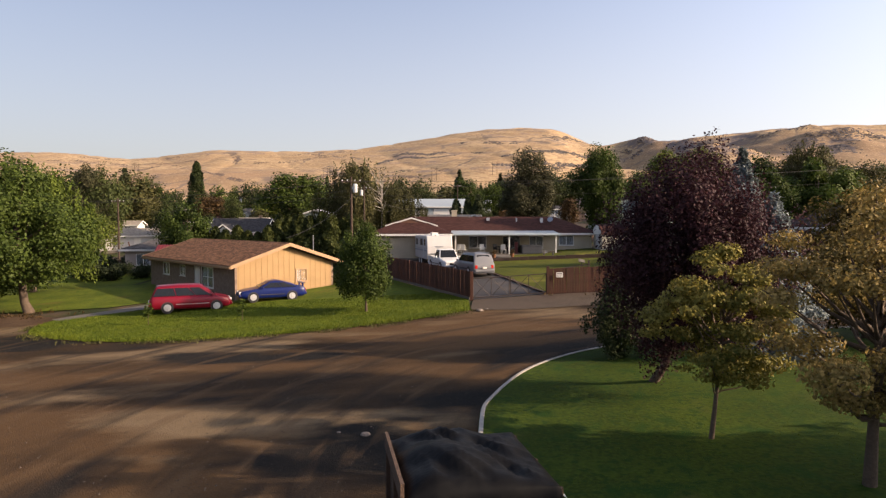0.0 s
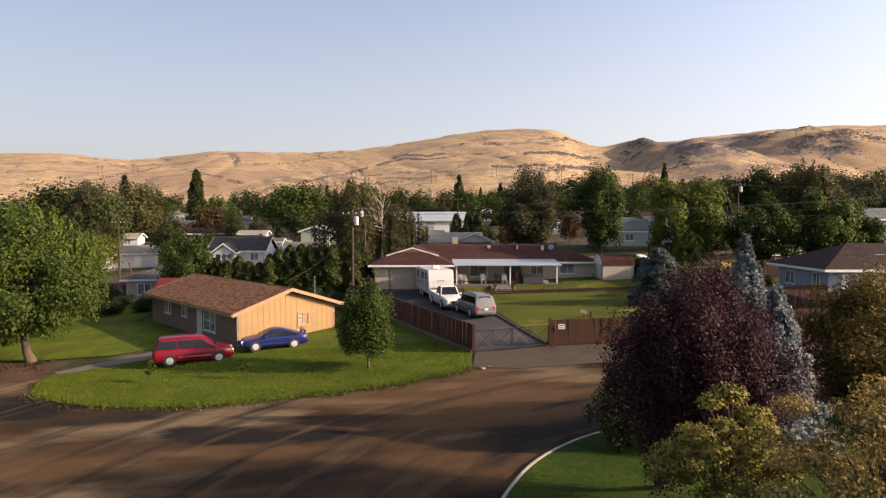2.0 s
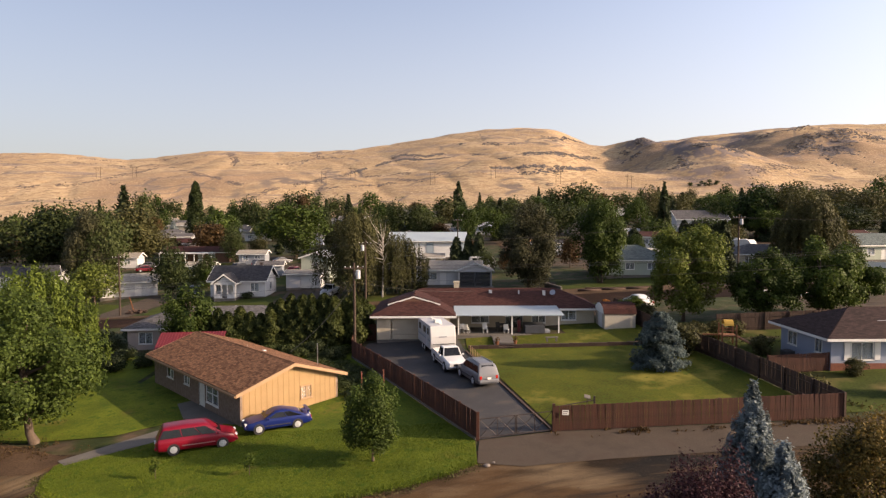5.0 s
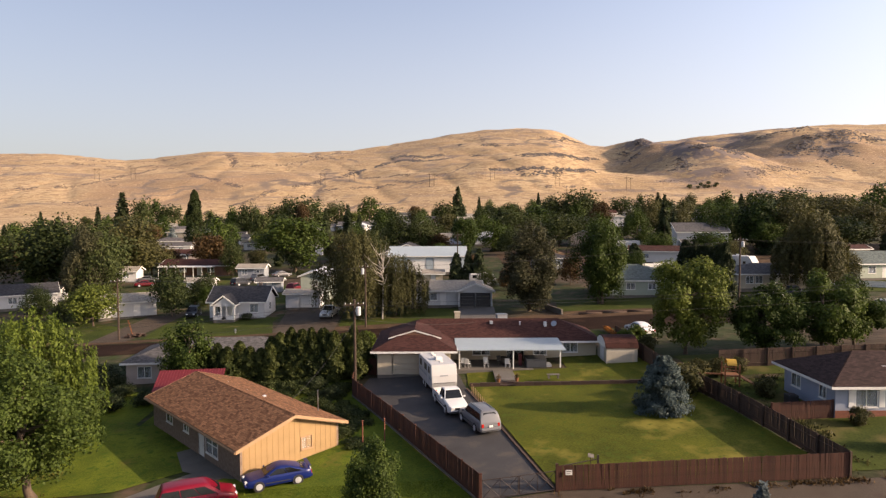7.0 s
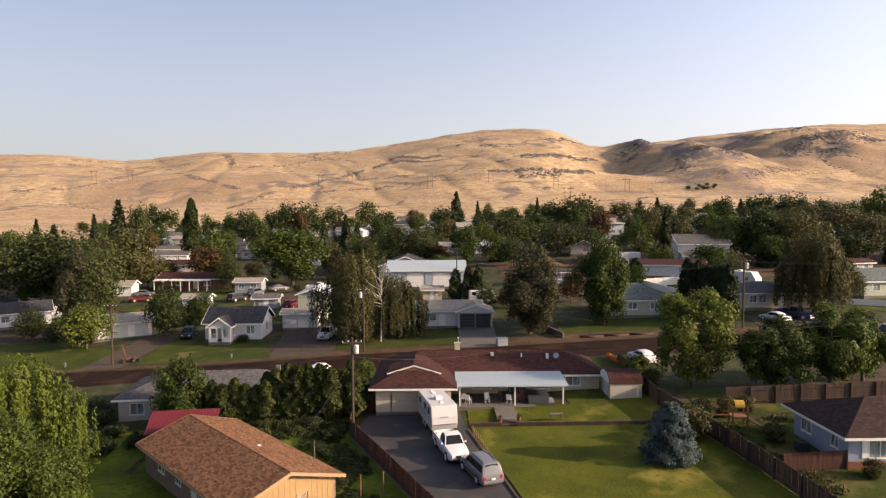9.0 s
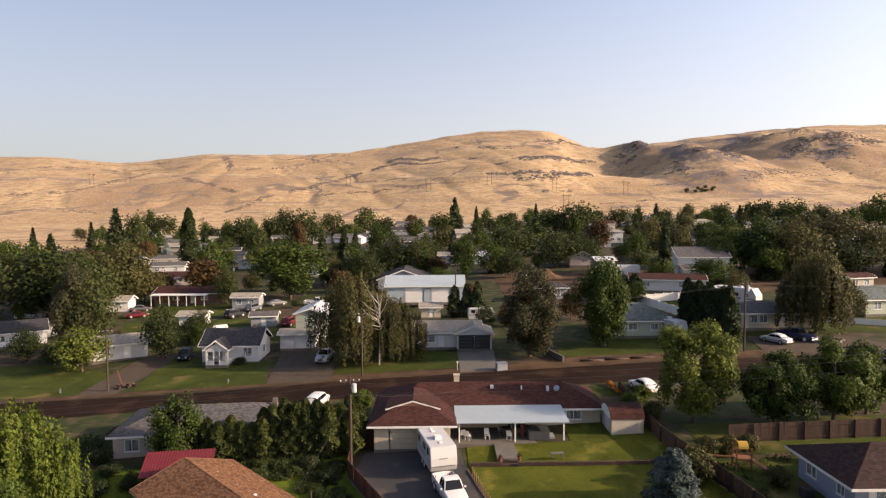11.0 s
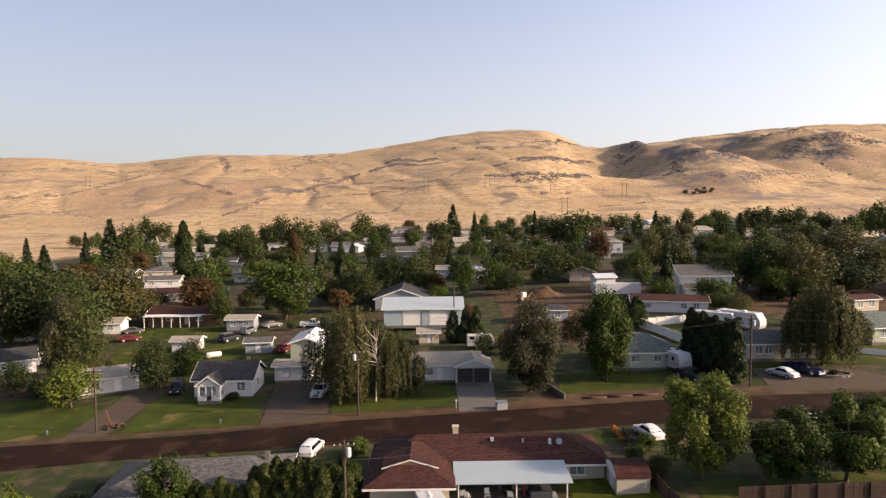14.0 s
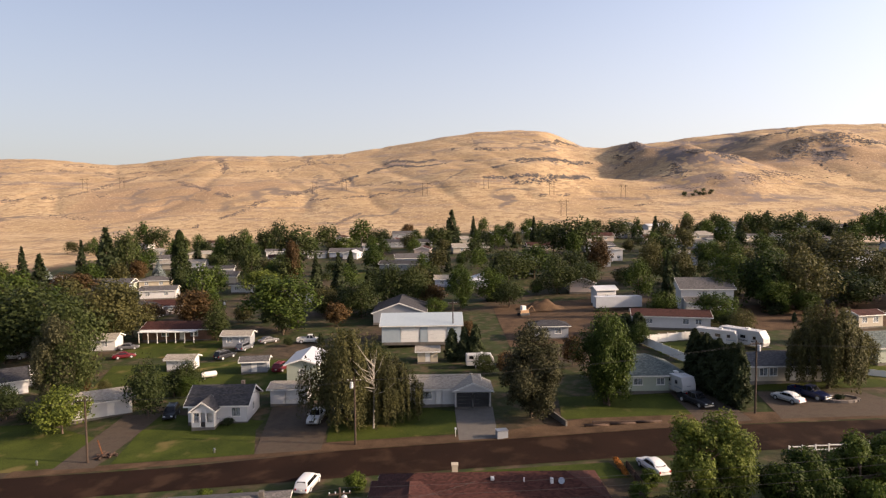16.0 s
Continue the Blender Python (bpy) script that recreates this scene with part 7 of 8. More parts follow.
part("walls", Geo().box((-0.5, -0.5, 0), (0.5, 0.5, 1.0)), paint((0.75, 0.10, 0.32)), TP, bevel=0.03)
part("roof", Geo().prism([(-0.62, 0.95), (0.62, 0.95), (0, 1.45)], 'y', -0.6, 0.6), M["white"], TP)
part("door", Geo().box((-0.18, -0.52, 0.02), (0.18, -0.5, 0.75)), M["white"], TP)
bushes = tree("shrub", "round", 1.7, 1.1, 0.0, 2600, 0.11, "leaf_olive", "rough olive shrub by the fence", 70, lumps=26)
bushes.matrix_basis = on(23.6, 58.6)
for x, y, s in ((27.6, 59.2, 0.9), (25.6, 58.6, 1.0), (20.2, 53.4, 1.5), (21.2, 55.5, 1.3), (26.6, 52.2, 0.95), (30.0, 45.6, 0.75), (30.4, 41.2, 0.85), (21.8, 68, 1.1)):
    put(bushes, x, y, x * 40 % 360, s)
darkb = tree("shrub", "round", 1.6, 1.3, 0.0, 3000, 0.10, "needle_dark", "low dark juniper spreading over the bank", 71, lumps=26)
darkb.matrix_basis = on(-30.5, 57.0)
for x, y, s in ((-33, 58.2, 1.2), (-28.4, 58.6, 0.9), (-36, 60.5, 1.3), (-34.5, 64, 1.1), (-37, 67, 1.3), (-35, 70, 1.1), (-12.5, 60.2, 0.9), (-10.6, 57.5, 0.8), (-31.5, 61, 0.9), (19.2, 66.5, 1.1), (-32.31, 102.24, 0.83), (-4.05, 104.57, 0.94)):
    put(darkb, x, y, x * 33 % 360, s)
ybush = tree("shrub", "round", 2.0, 1.3, 0.0, 3000, 0.13, "leaf_lime", "yellow-green shrub beside the street", 72, lumps=26)
ybush.matrix_basis = on(20.6, 71.2)
for x, y, s in ((22.76, 74.47, 0.92), (19.9, 69.2, 0.8), (-9.81, 77.93, 1.02), (-26.61, 76.3, 0.92), (-29.89, 75.48, 0.82), (-32.76, 74.26, 0.92), (-23.03, 76.7, 0.72)):
    put(ybush, x, y, x * 29 % 360, s)
FB = thing("flower_bed", Matrix(), "row of orange marigolds edging the lot", "flower bed")
rngf = np.random.default_rng(8)
pts = np.stack([20.6 + rngf.uniform(0, 0.6, 900), 76.91 + rngf.uniform(0, 4.6, 900), np.zeros(900)], 1)
pts[:, 2] = [ground_z(a, c) + 0.15 + d for (a, c, _), d in zip(pts, rngf.uniform(0, 0.4, 900))]
part("blossoms", leaf_mesh("blossoms", pts, 0.14, M["flowers"], rngf), None, FB)
board_fence([(21.6, 73), (21.6, 79)], "short dark fence behind the flowers", 1.0, 0.16, material="old_wood", seed=8)

# ---- street things ----
BN = thing("trash_bin", on(8.29, 91.07, 10), "grey metal trash box at the kerb", "trash bin")
part("box", Geo().box((-0.75, -0.5, 0), (0.75, 0.5, 1.05)), M["grey_siding"], BN, bevel=0.03)
part("lid", Geo().box((-0.8, -0.55, 1.05), (0.8, 0.55, 1.13)), M["steel"], BN, bevel=0.02)
for x, y in ((-30.83, 91.83), (-54.15, 90.76)):
    HY = thing("fire_hydrant", on(x, y), "small pale fire hydrant on the verge", "fire hydrant")
    part("barrel", Geo().tube([(0, 0, 0), (0, 0, 0.5), (0, 0, 0.62), (0, 0, 0.7)], [0.13, 0.12, 0.15, 0.05], 10), M["steel"], HY)
    part("outlet", Geo().tube([(-0.2, 0, 0.42), (0.2, 0, 0.42)], 0.06, 8), M["steel"], HY)
MB = thing("mailbox", on(2.06, 92.33), "pale mailbox on a post by the drive", "mailbox")
part("post", Geo().box((-0.04, -0.04, 0), (0.04, 0.04, 1.0)), M["white"], MB)
part("box", Geo().box((-0.12, -0.25, 1.0), (0.12, 0.25, 1.25)), M["white_metal"], MB, bevel=0.04)
VF = thing("vinyl_fence", Matrix(), "white vinyl fence round a small yard", "fence")
for (x0, y0), (x1, y1) in (((41.42, 133.42), (52.88, 134.84)), ((41.42, 133.42), (45.05, 119.41))):
    n = 6
    for k in range(n):
        xa, ya, xb, yb = [p + (q - p) * s for s in (k / n, (k + 1) / n) for p, q in ((x0, x1), (y0, y1))]
        yaw, ln = math.degrees(math.atan2(yb - ya, xb - xa)), math.hypot(xb - xa, yb - ya)
        part("panel", Geo().box((0.07, -0.02, 0.05), (ln - 0.07, 0.02, 1.7)), M["white"], VF, m=on(xa, ya, yaw))
        part("post", Geo().box((-0.07, -0.07, 0), (0.07, 0.07, 1.85)), M["white"], VF, m=on(xa, ya, yaw))
VG = thing("vinyl_fence", Matrix(), "low white vinyl fence before the pale green house", "fence")
for k in range(8):
    xa, ya = 66.5 + 2.4 * k, 110.8 - 1.35 * k
    part("panel", Geo().box((0.06, -0.02, 0.05), (2.68, 0.02, 1.05)), M["white"], VG, m=on(xa, ya, -29.4))
    part("post", Geo().box((-0.06, -0.06, -0.1), (0.06, 0.06, 1.15)), M["white"], VG, m=on(xa, ya, -29.4))
RF = thing("rail_fence", Matrix(), "low white two-rail fence beside the street", "fence")
for k in range(8):
    x = 41.39 + k * 1.6
    part("post", Geo().box((-0.06, -0.06, 0), (0.06, 0.06, 1.1)), M["white"], RF, m=on(x, 80.38))
    if k < 7:
        for z in (0.45, 0.95):
            part("rail", Geo().box((0.06, -0.03, z - 0.06), (1.54, 0.03, z + 0.06)), M["white"], RF, m=on(x, 80.38))
LG = thing("timber_edging", on(25.85, 93.46, -1), "long dark timber edging along the verge", "edging")
for k in range(4):
    part("timber", Geo().box((-4.6 + k * 2.35, -0.15, 0), (-2.3 + k * 2.35, 0.15, 0.35)), M["old_wood"], LG)
PLN = thing("planter", on(59.25, 98.21), "round stone planter with a small shrub", "planter")
for k in range(18):
    a = 2 * math.pi * k / 18
    part("stone", Geo().box((-0.45, -0.2, -0.1), (0.45, 0.2, 0.35)), M["rock"], PLN, m=pose(2.6 * math.cos(a), 1.6 * math.sin(a), 0, 0, 0, math.degrees(a) + 90))
put(darkb, 59.25, 98.21, 0, 0.57)
PIL = thing("timber_pile", on(-45.78, 92.31), "heap of cut wood and broken boards", "pile")
for k in range(14):
    rr = random.Random(k)
    part("log", Geo().tube([(-0.8, 0, 0.12), (0.8, 0, 0.12)], 0.11, 7), M["old_wood"], PIL, m=pose(rr.uniform(-1, 1), rr.uniform(-0.6, 0.6), rr.uniform(0, 0.35), 0, rr.uniform(-12, 12), rr.uniform(0, 180)))
part("plank", Geo().box((-0.08, -0.02, 0), (0.08, 0.02, 2.6)), M["orange_wood"], PIL, m=pose(-0.3, 0, 0, 0, -16, 0))

car(-18.85, 102.26, -95, "pickup", (0.70, 0.71, 0.72), "white pickup parked on the cottage driveway")
car(38.21, 99.44, -70, "pickup", (0.022, 0.024, 0.03), "dark pickup parked before the camper")
trailer(37.38, 105.95, -75, "white camper with a rounded nose beside the green house", 8.0, 2.4, 2.5)
trailer(55.66, 130.34, -40, "white camper parked in the back yard", 8.0, 2.4, 2.6)
trailer(60.1, 128.55, -55, "large white fifth-wheel camper with dark swoops", 9.0, 2.5, 2.9, nose=0.9, stripe=(0.03, 0.03, 0.035))
car(51.74, 98.7, 115, "sedan", (0.62, 0.64, 0.66), "silver car parked in the yard")
car(55.73, 100, -62, "pickup", (0.012, 0.018, 0.06), "dark blue pickup parked in the yard")
car(24.39, 78.34, 105, "sedan", (0.68, 0.69, 0.70), "white car half hidden by the shrubs")
car(60.95, 84.89, 5, "suv", (0.03, 0.035, 0.05), "dark car standing at the edge of the street")
car(-68.91, 144.35, 30, "sedan", (0.12, 0.008, 0.014), "dark red car parked by the lawn")
car(-71.62, 151.82, 20, "sedan", (0.10, 0.10, 0.11), "grey car parked by the porch")
car(-94.63, 146.63, 10, "pickup", (0.65, 0.66, 0.66), "white pickup parked under the trees")
car(-45.57, 140.52, 60, "suv", (0.02, 0.022, 0.028), "black car parked in the back yard")
car(-43.23, 146.67, 75, "suv", (0.12, 0.13, 0.15), "grey car parked in the back yard")
car(-39.28, 152.05, 40, "sedan", (0.14, 0.14, 0.15), "dark grey car under the maple")
car(-31.02, 129.74, 80, "suv", (0.14, 0.012, 0.02), "dark red car behind the cottage")
car(-43.2, 107.46, -80, "suv", (0.015, 0.015, 0.018), "black car before the white garage")
car(-1.23, 142.42, 5, "suv", (0.02, 0.02, 0.022), "black car before the workshop")
car(-29.35, 149.92, 0, "pickup", (0.6, 0.6, 0.58), "white pickup beside the maple")
car(-90.16, 129.2, 20, "pickup", (0.3, 0.3, 0.31), "grey pickup by the white house")
car(-15.65, 79.55, 80, "van", (0.68, 0.69, 0.70), "white van parked behind the hedge", scale=0.9)
BT = thing("box_trailer", on(46.04, 165.43, 4), "long white box trailer in the building lot", "trailer")
part("box", Geo().box((-6, -1.25, 0.9), (6, 1.25, 3.6)), M["white_metal"], BT)
for k in range(25):
    part("rib", Geo().box((-5.95 + k * 0.49, -1.28, 0.95), (-5.90 + k * 0.49, -1.25, 3.55)), M["white_metal"], BT)
part("chassis", Geo().box((-5.8, -0.5, 0.6), (5.8, 0.5, 0.9)), M["dark"], BT)
for s in (-4.6, -3.4):
    for c in (-1.0, 1.0):
        part("wheel", Geo().tube([(s, c - 0.15, 0.5), (s, c + 0.15, 0.5)], 0.5, 14), M["rubber"], BT)
house(44.76, 173.75, 10, 5.42, 3.69, 3.8, 0.9, "gable", "white_siding", "white_metal", "white", "tall white metal shed behind the box trailer", {"S": [("win", 0, 1.6, 0.8, 0.9)]}, name="shed", category="shed")
mg = Geo()
for j in range(15):
    for i in range(21):
        u, v = i / 10 - 1, j / 7 - 1
        r2 = u * u + v * v
        mg.v.append((u * 6.5, v * 4.5, max(-0.4, 2.6 * math.exp(-2.2 * r2) * (1 + 0.35 * noise.noise(Vector((u * 3, v * 3, 0)))) - 0.25)))
for j in range(14):
    for i in range(20):
        a = j * 21 + i
        mg.f.append((a, a + 1, a + 22, a + 21))
MO = new("earth_mound", mg.mesh("earth_mound", M["dirt"], True))
MO.matrix_basis = on(28.25, 172.01)
tagged(MO, "heap of bare brown earth in the lot", "mound")
DG = thing("digger", on(21.95, 164.98, 20), "small pale digger beside the earth mound", "digger")
part("body", Geo().box((-1.2, -0.8, 0.7), (1.2, 0.8, 1.4)), M["tan_trim"], DG, bevel=0.05)
part("cab", Geo().box((-0.6, -0.6, 1.4), (0.5, 0.6, 2.5)), M["white"], DG, bevel=0.05)
part("arm", Geo().tube([(1.1, 0, 1.2), (2.4, 0, 2.4), (3.3, 0, 1.0)], 0.14, 6), M["tan_trim"], DG)
for c in (-0.75, 0.75):
    part("track", Geo().box((-1.4, c - 0.2, 0), (1.4, c + 0.2, 0.7)), M["dark"], DG, bevel=0.15)
trailer(7.79, 124.13, 0, "small white camper behind the ranch house", 5.2, 2.1, 2.0)
TK = thing("tank", on(-44.15, 126.99, 30), "white propane tank behind the cottage", "tank")
part("shell", Geo().tube([(-1.5, 0, 0.8), (-1.3, 0, 0.8), (1.3, 0, 0.8), (1.5, 0, 0.8)], [0.2, 0.55, 0.55, 0.2], 14), M["white"], TK)
for s in (-0.8, 0.8):
    part("foot", Geo().box((s - 0.1, -0.4, 0), (s + 0.1, 0.4, 0.35)), M["concrete"], TK)

# ---- the side yard of the tan house ----
drape("walkway", [(-20.3, 46.5), (-19.3, 47.2), (-14.3, 42.8), (-14.0, 41.5), (-16.7, 42.2), (-18.5, 43.2)], M["concrete"], 0.08, label="grey concrete walk to the front door", category="path")
for x, y in ((-6.4, 46.1), (-4.8, 46.4)):
    CP = thing("clothes_post", on(x, y), "rusty red iron post in the side yard", "post")
    part("upright", Geo().tube([(0, 0, -0.1), (0, 0, 1.9)], 0.045, 8), M["red_brick"], CP)
    part("cap", Geo().box((-0.06, -0.06, 1.9), (0.06, 0.06, 1.94)), M["red_brick"], CP)
cover = tree("shrub", "round", 0.9, 1.2, 0.0, 1500, 0.11, "leaf_dark", "low dark ground cover beside the board fence", 73, lumps=20)
cover.matrix_basis = on(-10.2, 59.6)
side = random.Random(5)
for k in range(22):
    put(cover, side.uniform(-18.5, -10), side.uniform(58.5, 61.8), side.randint(0, 359), side.uniform(0.7, 1.2), side.uniform(0.6, 1.3))
for k in range(26):
    y = side.uniform(45.5, 61)
    x = np.interp(y, [37, 58, 61], [1.5, -8.9, -9.2]) - side.uniform(1.3, 4.2)
    put(cover, x, y, side.randint(0, 359), side.uniform(0.6, 1.05), side.uniform(0.35, 0.9))

# ---- edging along the far side of the street ----
LW = thing("block_wall", Matrix(), "low grey block wall beside the pine", "wall")
for k in range(7):
    part("block", Geo().box((-0.42, -0.12, 0), (0.42, 0.12, 0.85)), M["concrete"], LW, m=on(16.18 + 0.22 * k, 98.65 - 0.8 * k, -75))
for k in range(3):
    LG = thing("log", on(21.72 + 3.7 * k, 92.96 + 0.08 * k, 1), "dark weathered timber edging the verge", "log")
    part("timber", Geo().tube([(-1.75, 0, 0.16), (1.75, 0, 0.16)], 0.17, 9), M["old_wood"], LG, smooth=True)
house(-80.57, 193.26, 6, 10.71, 6.39, 2.5, 1.3, "gable", "pink_siding", "maroon_roof", "white", "brown-roofed pale house among the trees", {"S": [("win", -2.8, 0.9, 1.2, 1.1), ("win", 2.2, 0.9, 1.3, 1.1)]})
house(-67.14, 226.85, -8, 8.14, 4.89, 2.5, 1.0, "hip", "white_siding", "grey_roof", "white", "white gabled house in the far town", {"S": [("win", -2.1, 0.9, 1.2, 1.1), ("win", 1.7, 0.9, 1.3, 1.1)]})
house(-83.91, 251.76, 0, 14.01, 8.36, 2.5, 1.7, "gable", "beige_siding", "grey_roof", "white", "long low house with a pale roof edge", {"S": [("win", -3.6, 0.9, 1.2, 1.1), ("win", 2.8, 0.9, 1.3, 1.1)]})
house(-117.09, 242.27, 0, 10.07, 6.06, 2.5, 1.2, "hip", "sage_siding", "grey_roof", "white", "low olive house under the trees", {"S": [("win", -2.6, 0.9, 1.2, 1.1), ("win", 2.0, 0.9, 1.3, 1.1)]})
house(-106.47, 245.86, 12, 11.05, 6.61, 2.5, 1.3, "hip", "cream", "grey_roof", "white", "cream house with a grey roof", {"S": [("win", -2.9, 0.9, 1.2, 1.1), ("win", 2.2, 0.9, 1.3, 1.1)]})
house(-138.48, 321.39, 12, 15.02, 8.58, 2.5, 1.8, "gable", "grey_siding", "grey_roof", "white", "low house with a broad grey roof", {"S": [("win", -3.9, 0.9, 1.2, 1.1), ("win", 3.1, 0.9, 1.3, 1.1)]})
house(-151.06, 260.82, -8, 3.79, 3.25, 2.1, 0.7, "gable", "white_siding", "pale_roof", "white", "small white shed far off", {"S": [("door", 0, 0, 0.9, 1.95)]}, name="shed", category="shed")
house(-86.44, 345.24, 12, 9.31, 5.57, 2.5, 1.2, "gable", "white_siding", "grey_roof", "white", "small pale house far off", {"S": [("win", -2.4, 0.9, 1.2, 1.1), ("win", 1.9, 0.9, 1.3, 1.1)]})
house(-45.24, 327.1, 0, 16.5, 8.63, 2.5, 1.8, "gable", "blue_siding", "grey_roof", "white", "pale blue house with a white porch", {"S": [("win", -4.3, 0.9, 1.2, 1.1), ("win", 3.4, 0.9, 1.3, 1.1)]})
house(-10.53, 283.73, 6, 14.74, 8.74, 2.5, 1.8, "gable", "blue_siding", "grey_roof", "white", "grey-blue house with white gable", {"S": [("win", -3.8, 0.9, 1.2, 1.1), ("win", 3.0, 0.9, 1.3, 1.1)]})
house(-15.24, 362.14, 6, 26.73, 8.55, 2.5, 1.8, "gable", "grey_siding", "dark_roof", "white", "long low grey house under the hills", {"S": [("win", -7.0, 0.9, 1.2, 1.1), ("win", 5.5, 0.9, 1.3, 1.1)]})
house(17.06, 315.99, 6, 17.54, 8.66, 2.5, 1.8, "gable", "beige_siding", "pale_roof", "white", "beige house at the town's edge", {"S": [("win", -4.5, 0.9, 1.2, 1.1), ("win", 3.6, 0.9, 1.3, 1.1)]})
house(37.63, 369.4, 0, 8.01, 4.8, 2.5, 1.0, "gable", "white_siding", "grey_roof", "white", "small white house by the firs", {"S": [("win", -2.1, 0.9, 1.2, 1.1), ("win", 1.7, 0.9, 1.3, 1.1)]})
house(50.07, 304.78, 0, 12.61, 7.61, 2.5, 1.5, "gable", "pink_siding", "maroon_roof", "white", "pinkish house among the trees", {"S": [("win", -3.2, 0.9, 1.2, 1.1), ("win", 2.6, 0.9, 1.3, 1.1)]})
house(4.3, 216.39, 0, 9.35, 5.65, 2.5, 1.1, "gable", "blue_siding", "pale_roof", "white", "pale blue house behind trees", {"S": [("win", -2.4, 0.9, 1.2, 1.1), ("win", 1.9, 0.9, 1.3, 1.1)]})
house(13.43, 211.99, 12, 3.04, 3.26, 2.1, 0.7, "gable", "white_siding", "grey_roof", "white", "tiny white cabin among the trees", {"S": [("door", 0, 0, 0.9, 1.95)]})
house(102.42, 356.17, 6, 9.69, 5.81, 2.5, 1.2, "gable", "blue_siding", "grey_roof", "white", "blue house far off among the town trees", {"S": [("win", -2.5, 0.9, 1.2, 1.1), ("win", 2.0, 0.9, 1.3, 1.1)]})
house(72.3, 258.07, 0, 5.58, 3.39, 4.6, 0.7, "hip", "white_siding", "pale_roof", "white", "narrow white house in sunlight", {"S": [("win", -1.4, 0.9, 1.2, 1.1), ("win", 1.1, 0.9, 1.3, 1.1)]})
house(63.35, 242.03, 0, 4.8, 3.27, 2.1, 0.7, "gable", "grey_siding", "grey_roof", "white", "small grey house far off", {"S": [("door", 0, 0, 0.9, 1.95)]})
house(116.97, 319.28, 0, 8.61, 5.23, 2.5, 1.0, "gable", "blue_siding", "grey_roof", "white", "light blue house under the hills", {"S": [("win", -2.2, 0.9, 1.2, 1.1), ("win", 1.7, 0.9, 1.3, 1.1)]})
house(118.6, 294.9, 6, 11.19, 6.69, 2.5, 1.3, "gable", "blue_siding", "grey_roof", "white", "pale blue house with a wide roof", {"S": [("win", -2.8, 0.9, 1.2, 1.1), ("win", 2.2, 0.9, 1.3, 1.1)]})
house(99.11, 256.66, -8, 5.59, 3.29, 2.5, 0.7, "gable", "white_siding", "pale_roof", "white", "low white house among the firs", {"S": [("win", -1.4, 0.9, 1.2, 1.1), ("win", 1.1, 0.9, 1.3, 1.1)]})
house(136.82, 314.43, 6, 7.43, 4.48, 2.5, 0.9, "hip", "grey_siding", "grey_roof", "white", "grey barn far off among the town trees", {"S": [("win", -1.9, 0.9, 1.2, 1.1), ("win", 1.5, 0.9, 1.3, 1.1)]})
house(176.87, 325.67, -8, 6.45, 3.93, 2.5, 0.8, "gable", "white_siding", "grey_roof", "white", "small white house by the wood", {"S": [("win", -1.7, 0.9, 1.2, 1.1), ("win", 1.3, 0.9, 1.3, 1.1)]})
house(239.08, 378.39, 0, 15.62, 8.62, 2.5, 1.8, "gable", "grey_siding", "dark_roof", "white", "long dark-roofed house at the wood's edge", {"S": [("win", -4.1, 0.9, 1.2, 1.1), ("win", 3.2, 0.9, 1.3, 1.1)]})
house(24.24, 142.78, 0, 7.71, 4.6, 2.5, 0.9, "hip", "grey_siding", "dark_roof", "white", "dark-roofed house behind the pine", {"S": [("win", -2.0, 0.9, 1.2, 1.1), ("win", 1.6, 0.9, 1.3, 1.1)]})
house(-2.08, 129.98, 0, 3.94, 3.19, 2.1, 0.7, "gable", "cream", "pale_roof", "white", "small cream house behind the ranch", {"S": [("door", 0, 0, 0.9, 1.95)]})
house(-78.17, 152.48, 6, 7.94, 4.72, 2.5, 1.0, "gable", "white_siding", "pale_roof", "white", "pale shed beside the trees", {"S": [("win", -2.1, 0.9, 1.2, 1.1), ("win", 1.6, 0.9, 1.3, 1.1)]}, name="shed", category="shed")
house(-45.66, 150.45, 0, 6.22, 3.76, 2.5, 0.8, "gable", "grey_siding", "pale_roof", "white", "grey-tan shed by the parked cars", {"S": [("win", -1.6, 0.9, 1.2, 1.1), ("win", 1.3, 0.9, 1.3, 1.1)]}, name="shed", category="shed")
house(-36.02, 129.95, 6, 4.89, 3.19, 2.1, 0.7, "gable", "grey_siding", "grey_roof", "white", "blue-grey garden shed behind the cottage", {"S": [("door", 0, 0, 0.9, 1.95)]}, name="shed", category="shed")
house(-51.83, 133.94, 0, 5.33, 3.2, 2.1, 0.7, "gable", "white_siding", "pale_roof", "white", "low white shed with a flat roof", {"S": [("door", 0, 0, 0.9, 1.95)]}, name="shed", category="shed")
house(80.6, 117.5, 6, 11.0, 8.0, 2.6, 2.0, "gable", "sage_siding", "green_roof", "white", "pale green house beyond the willow", {"S": [("win", -3.2, 0.9, 1.4, 1.2), ("door", -0.6, 0, 0.95, 2.05), ("win", 2.6, 0.9, 1.6, 1.2)], "W": [("win", 0, 1.0, 1.2, 1.1)]})
house(91.5, 139.69, 12, 6.32, 3.75, 2.5, 0.8, "gable", "beige_siding", "maroon_roof", "white", "brown-roofed house in the dry field", {"S": [("win", -1.6, 0.9, 1.2, 1.1), ("win", 1.3, 0.9, 1.3, 1.1)]})
house(-79.76, 128.15, 0, 3.5, 3.18, 2.1, 0.7, "gable", "white_siding", "grey_roof", "white", "white shed at the lane", {"S": [("door", 0, 0, 0.9, 1.95)]}, name="shed", category="shed")
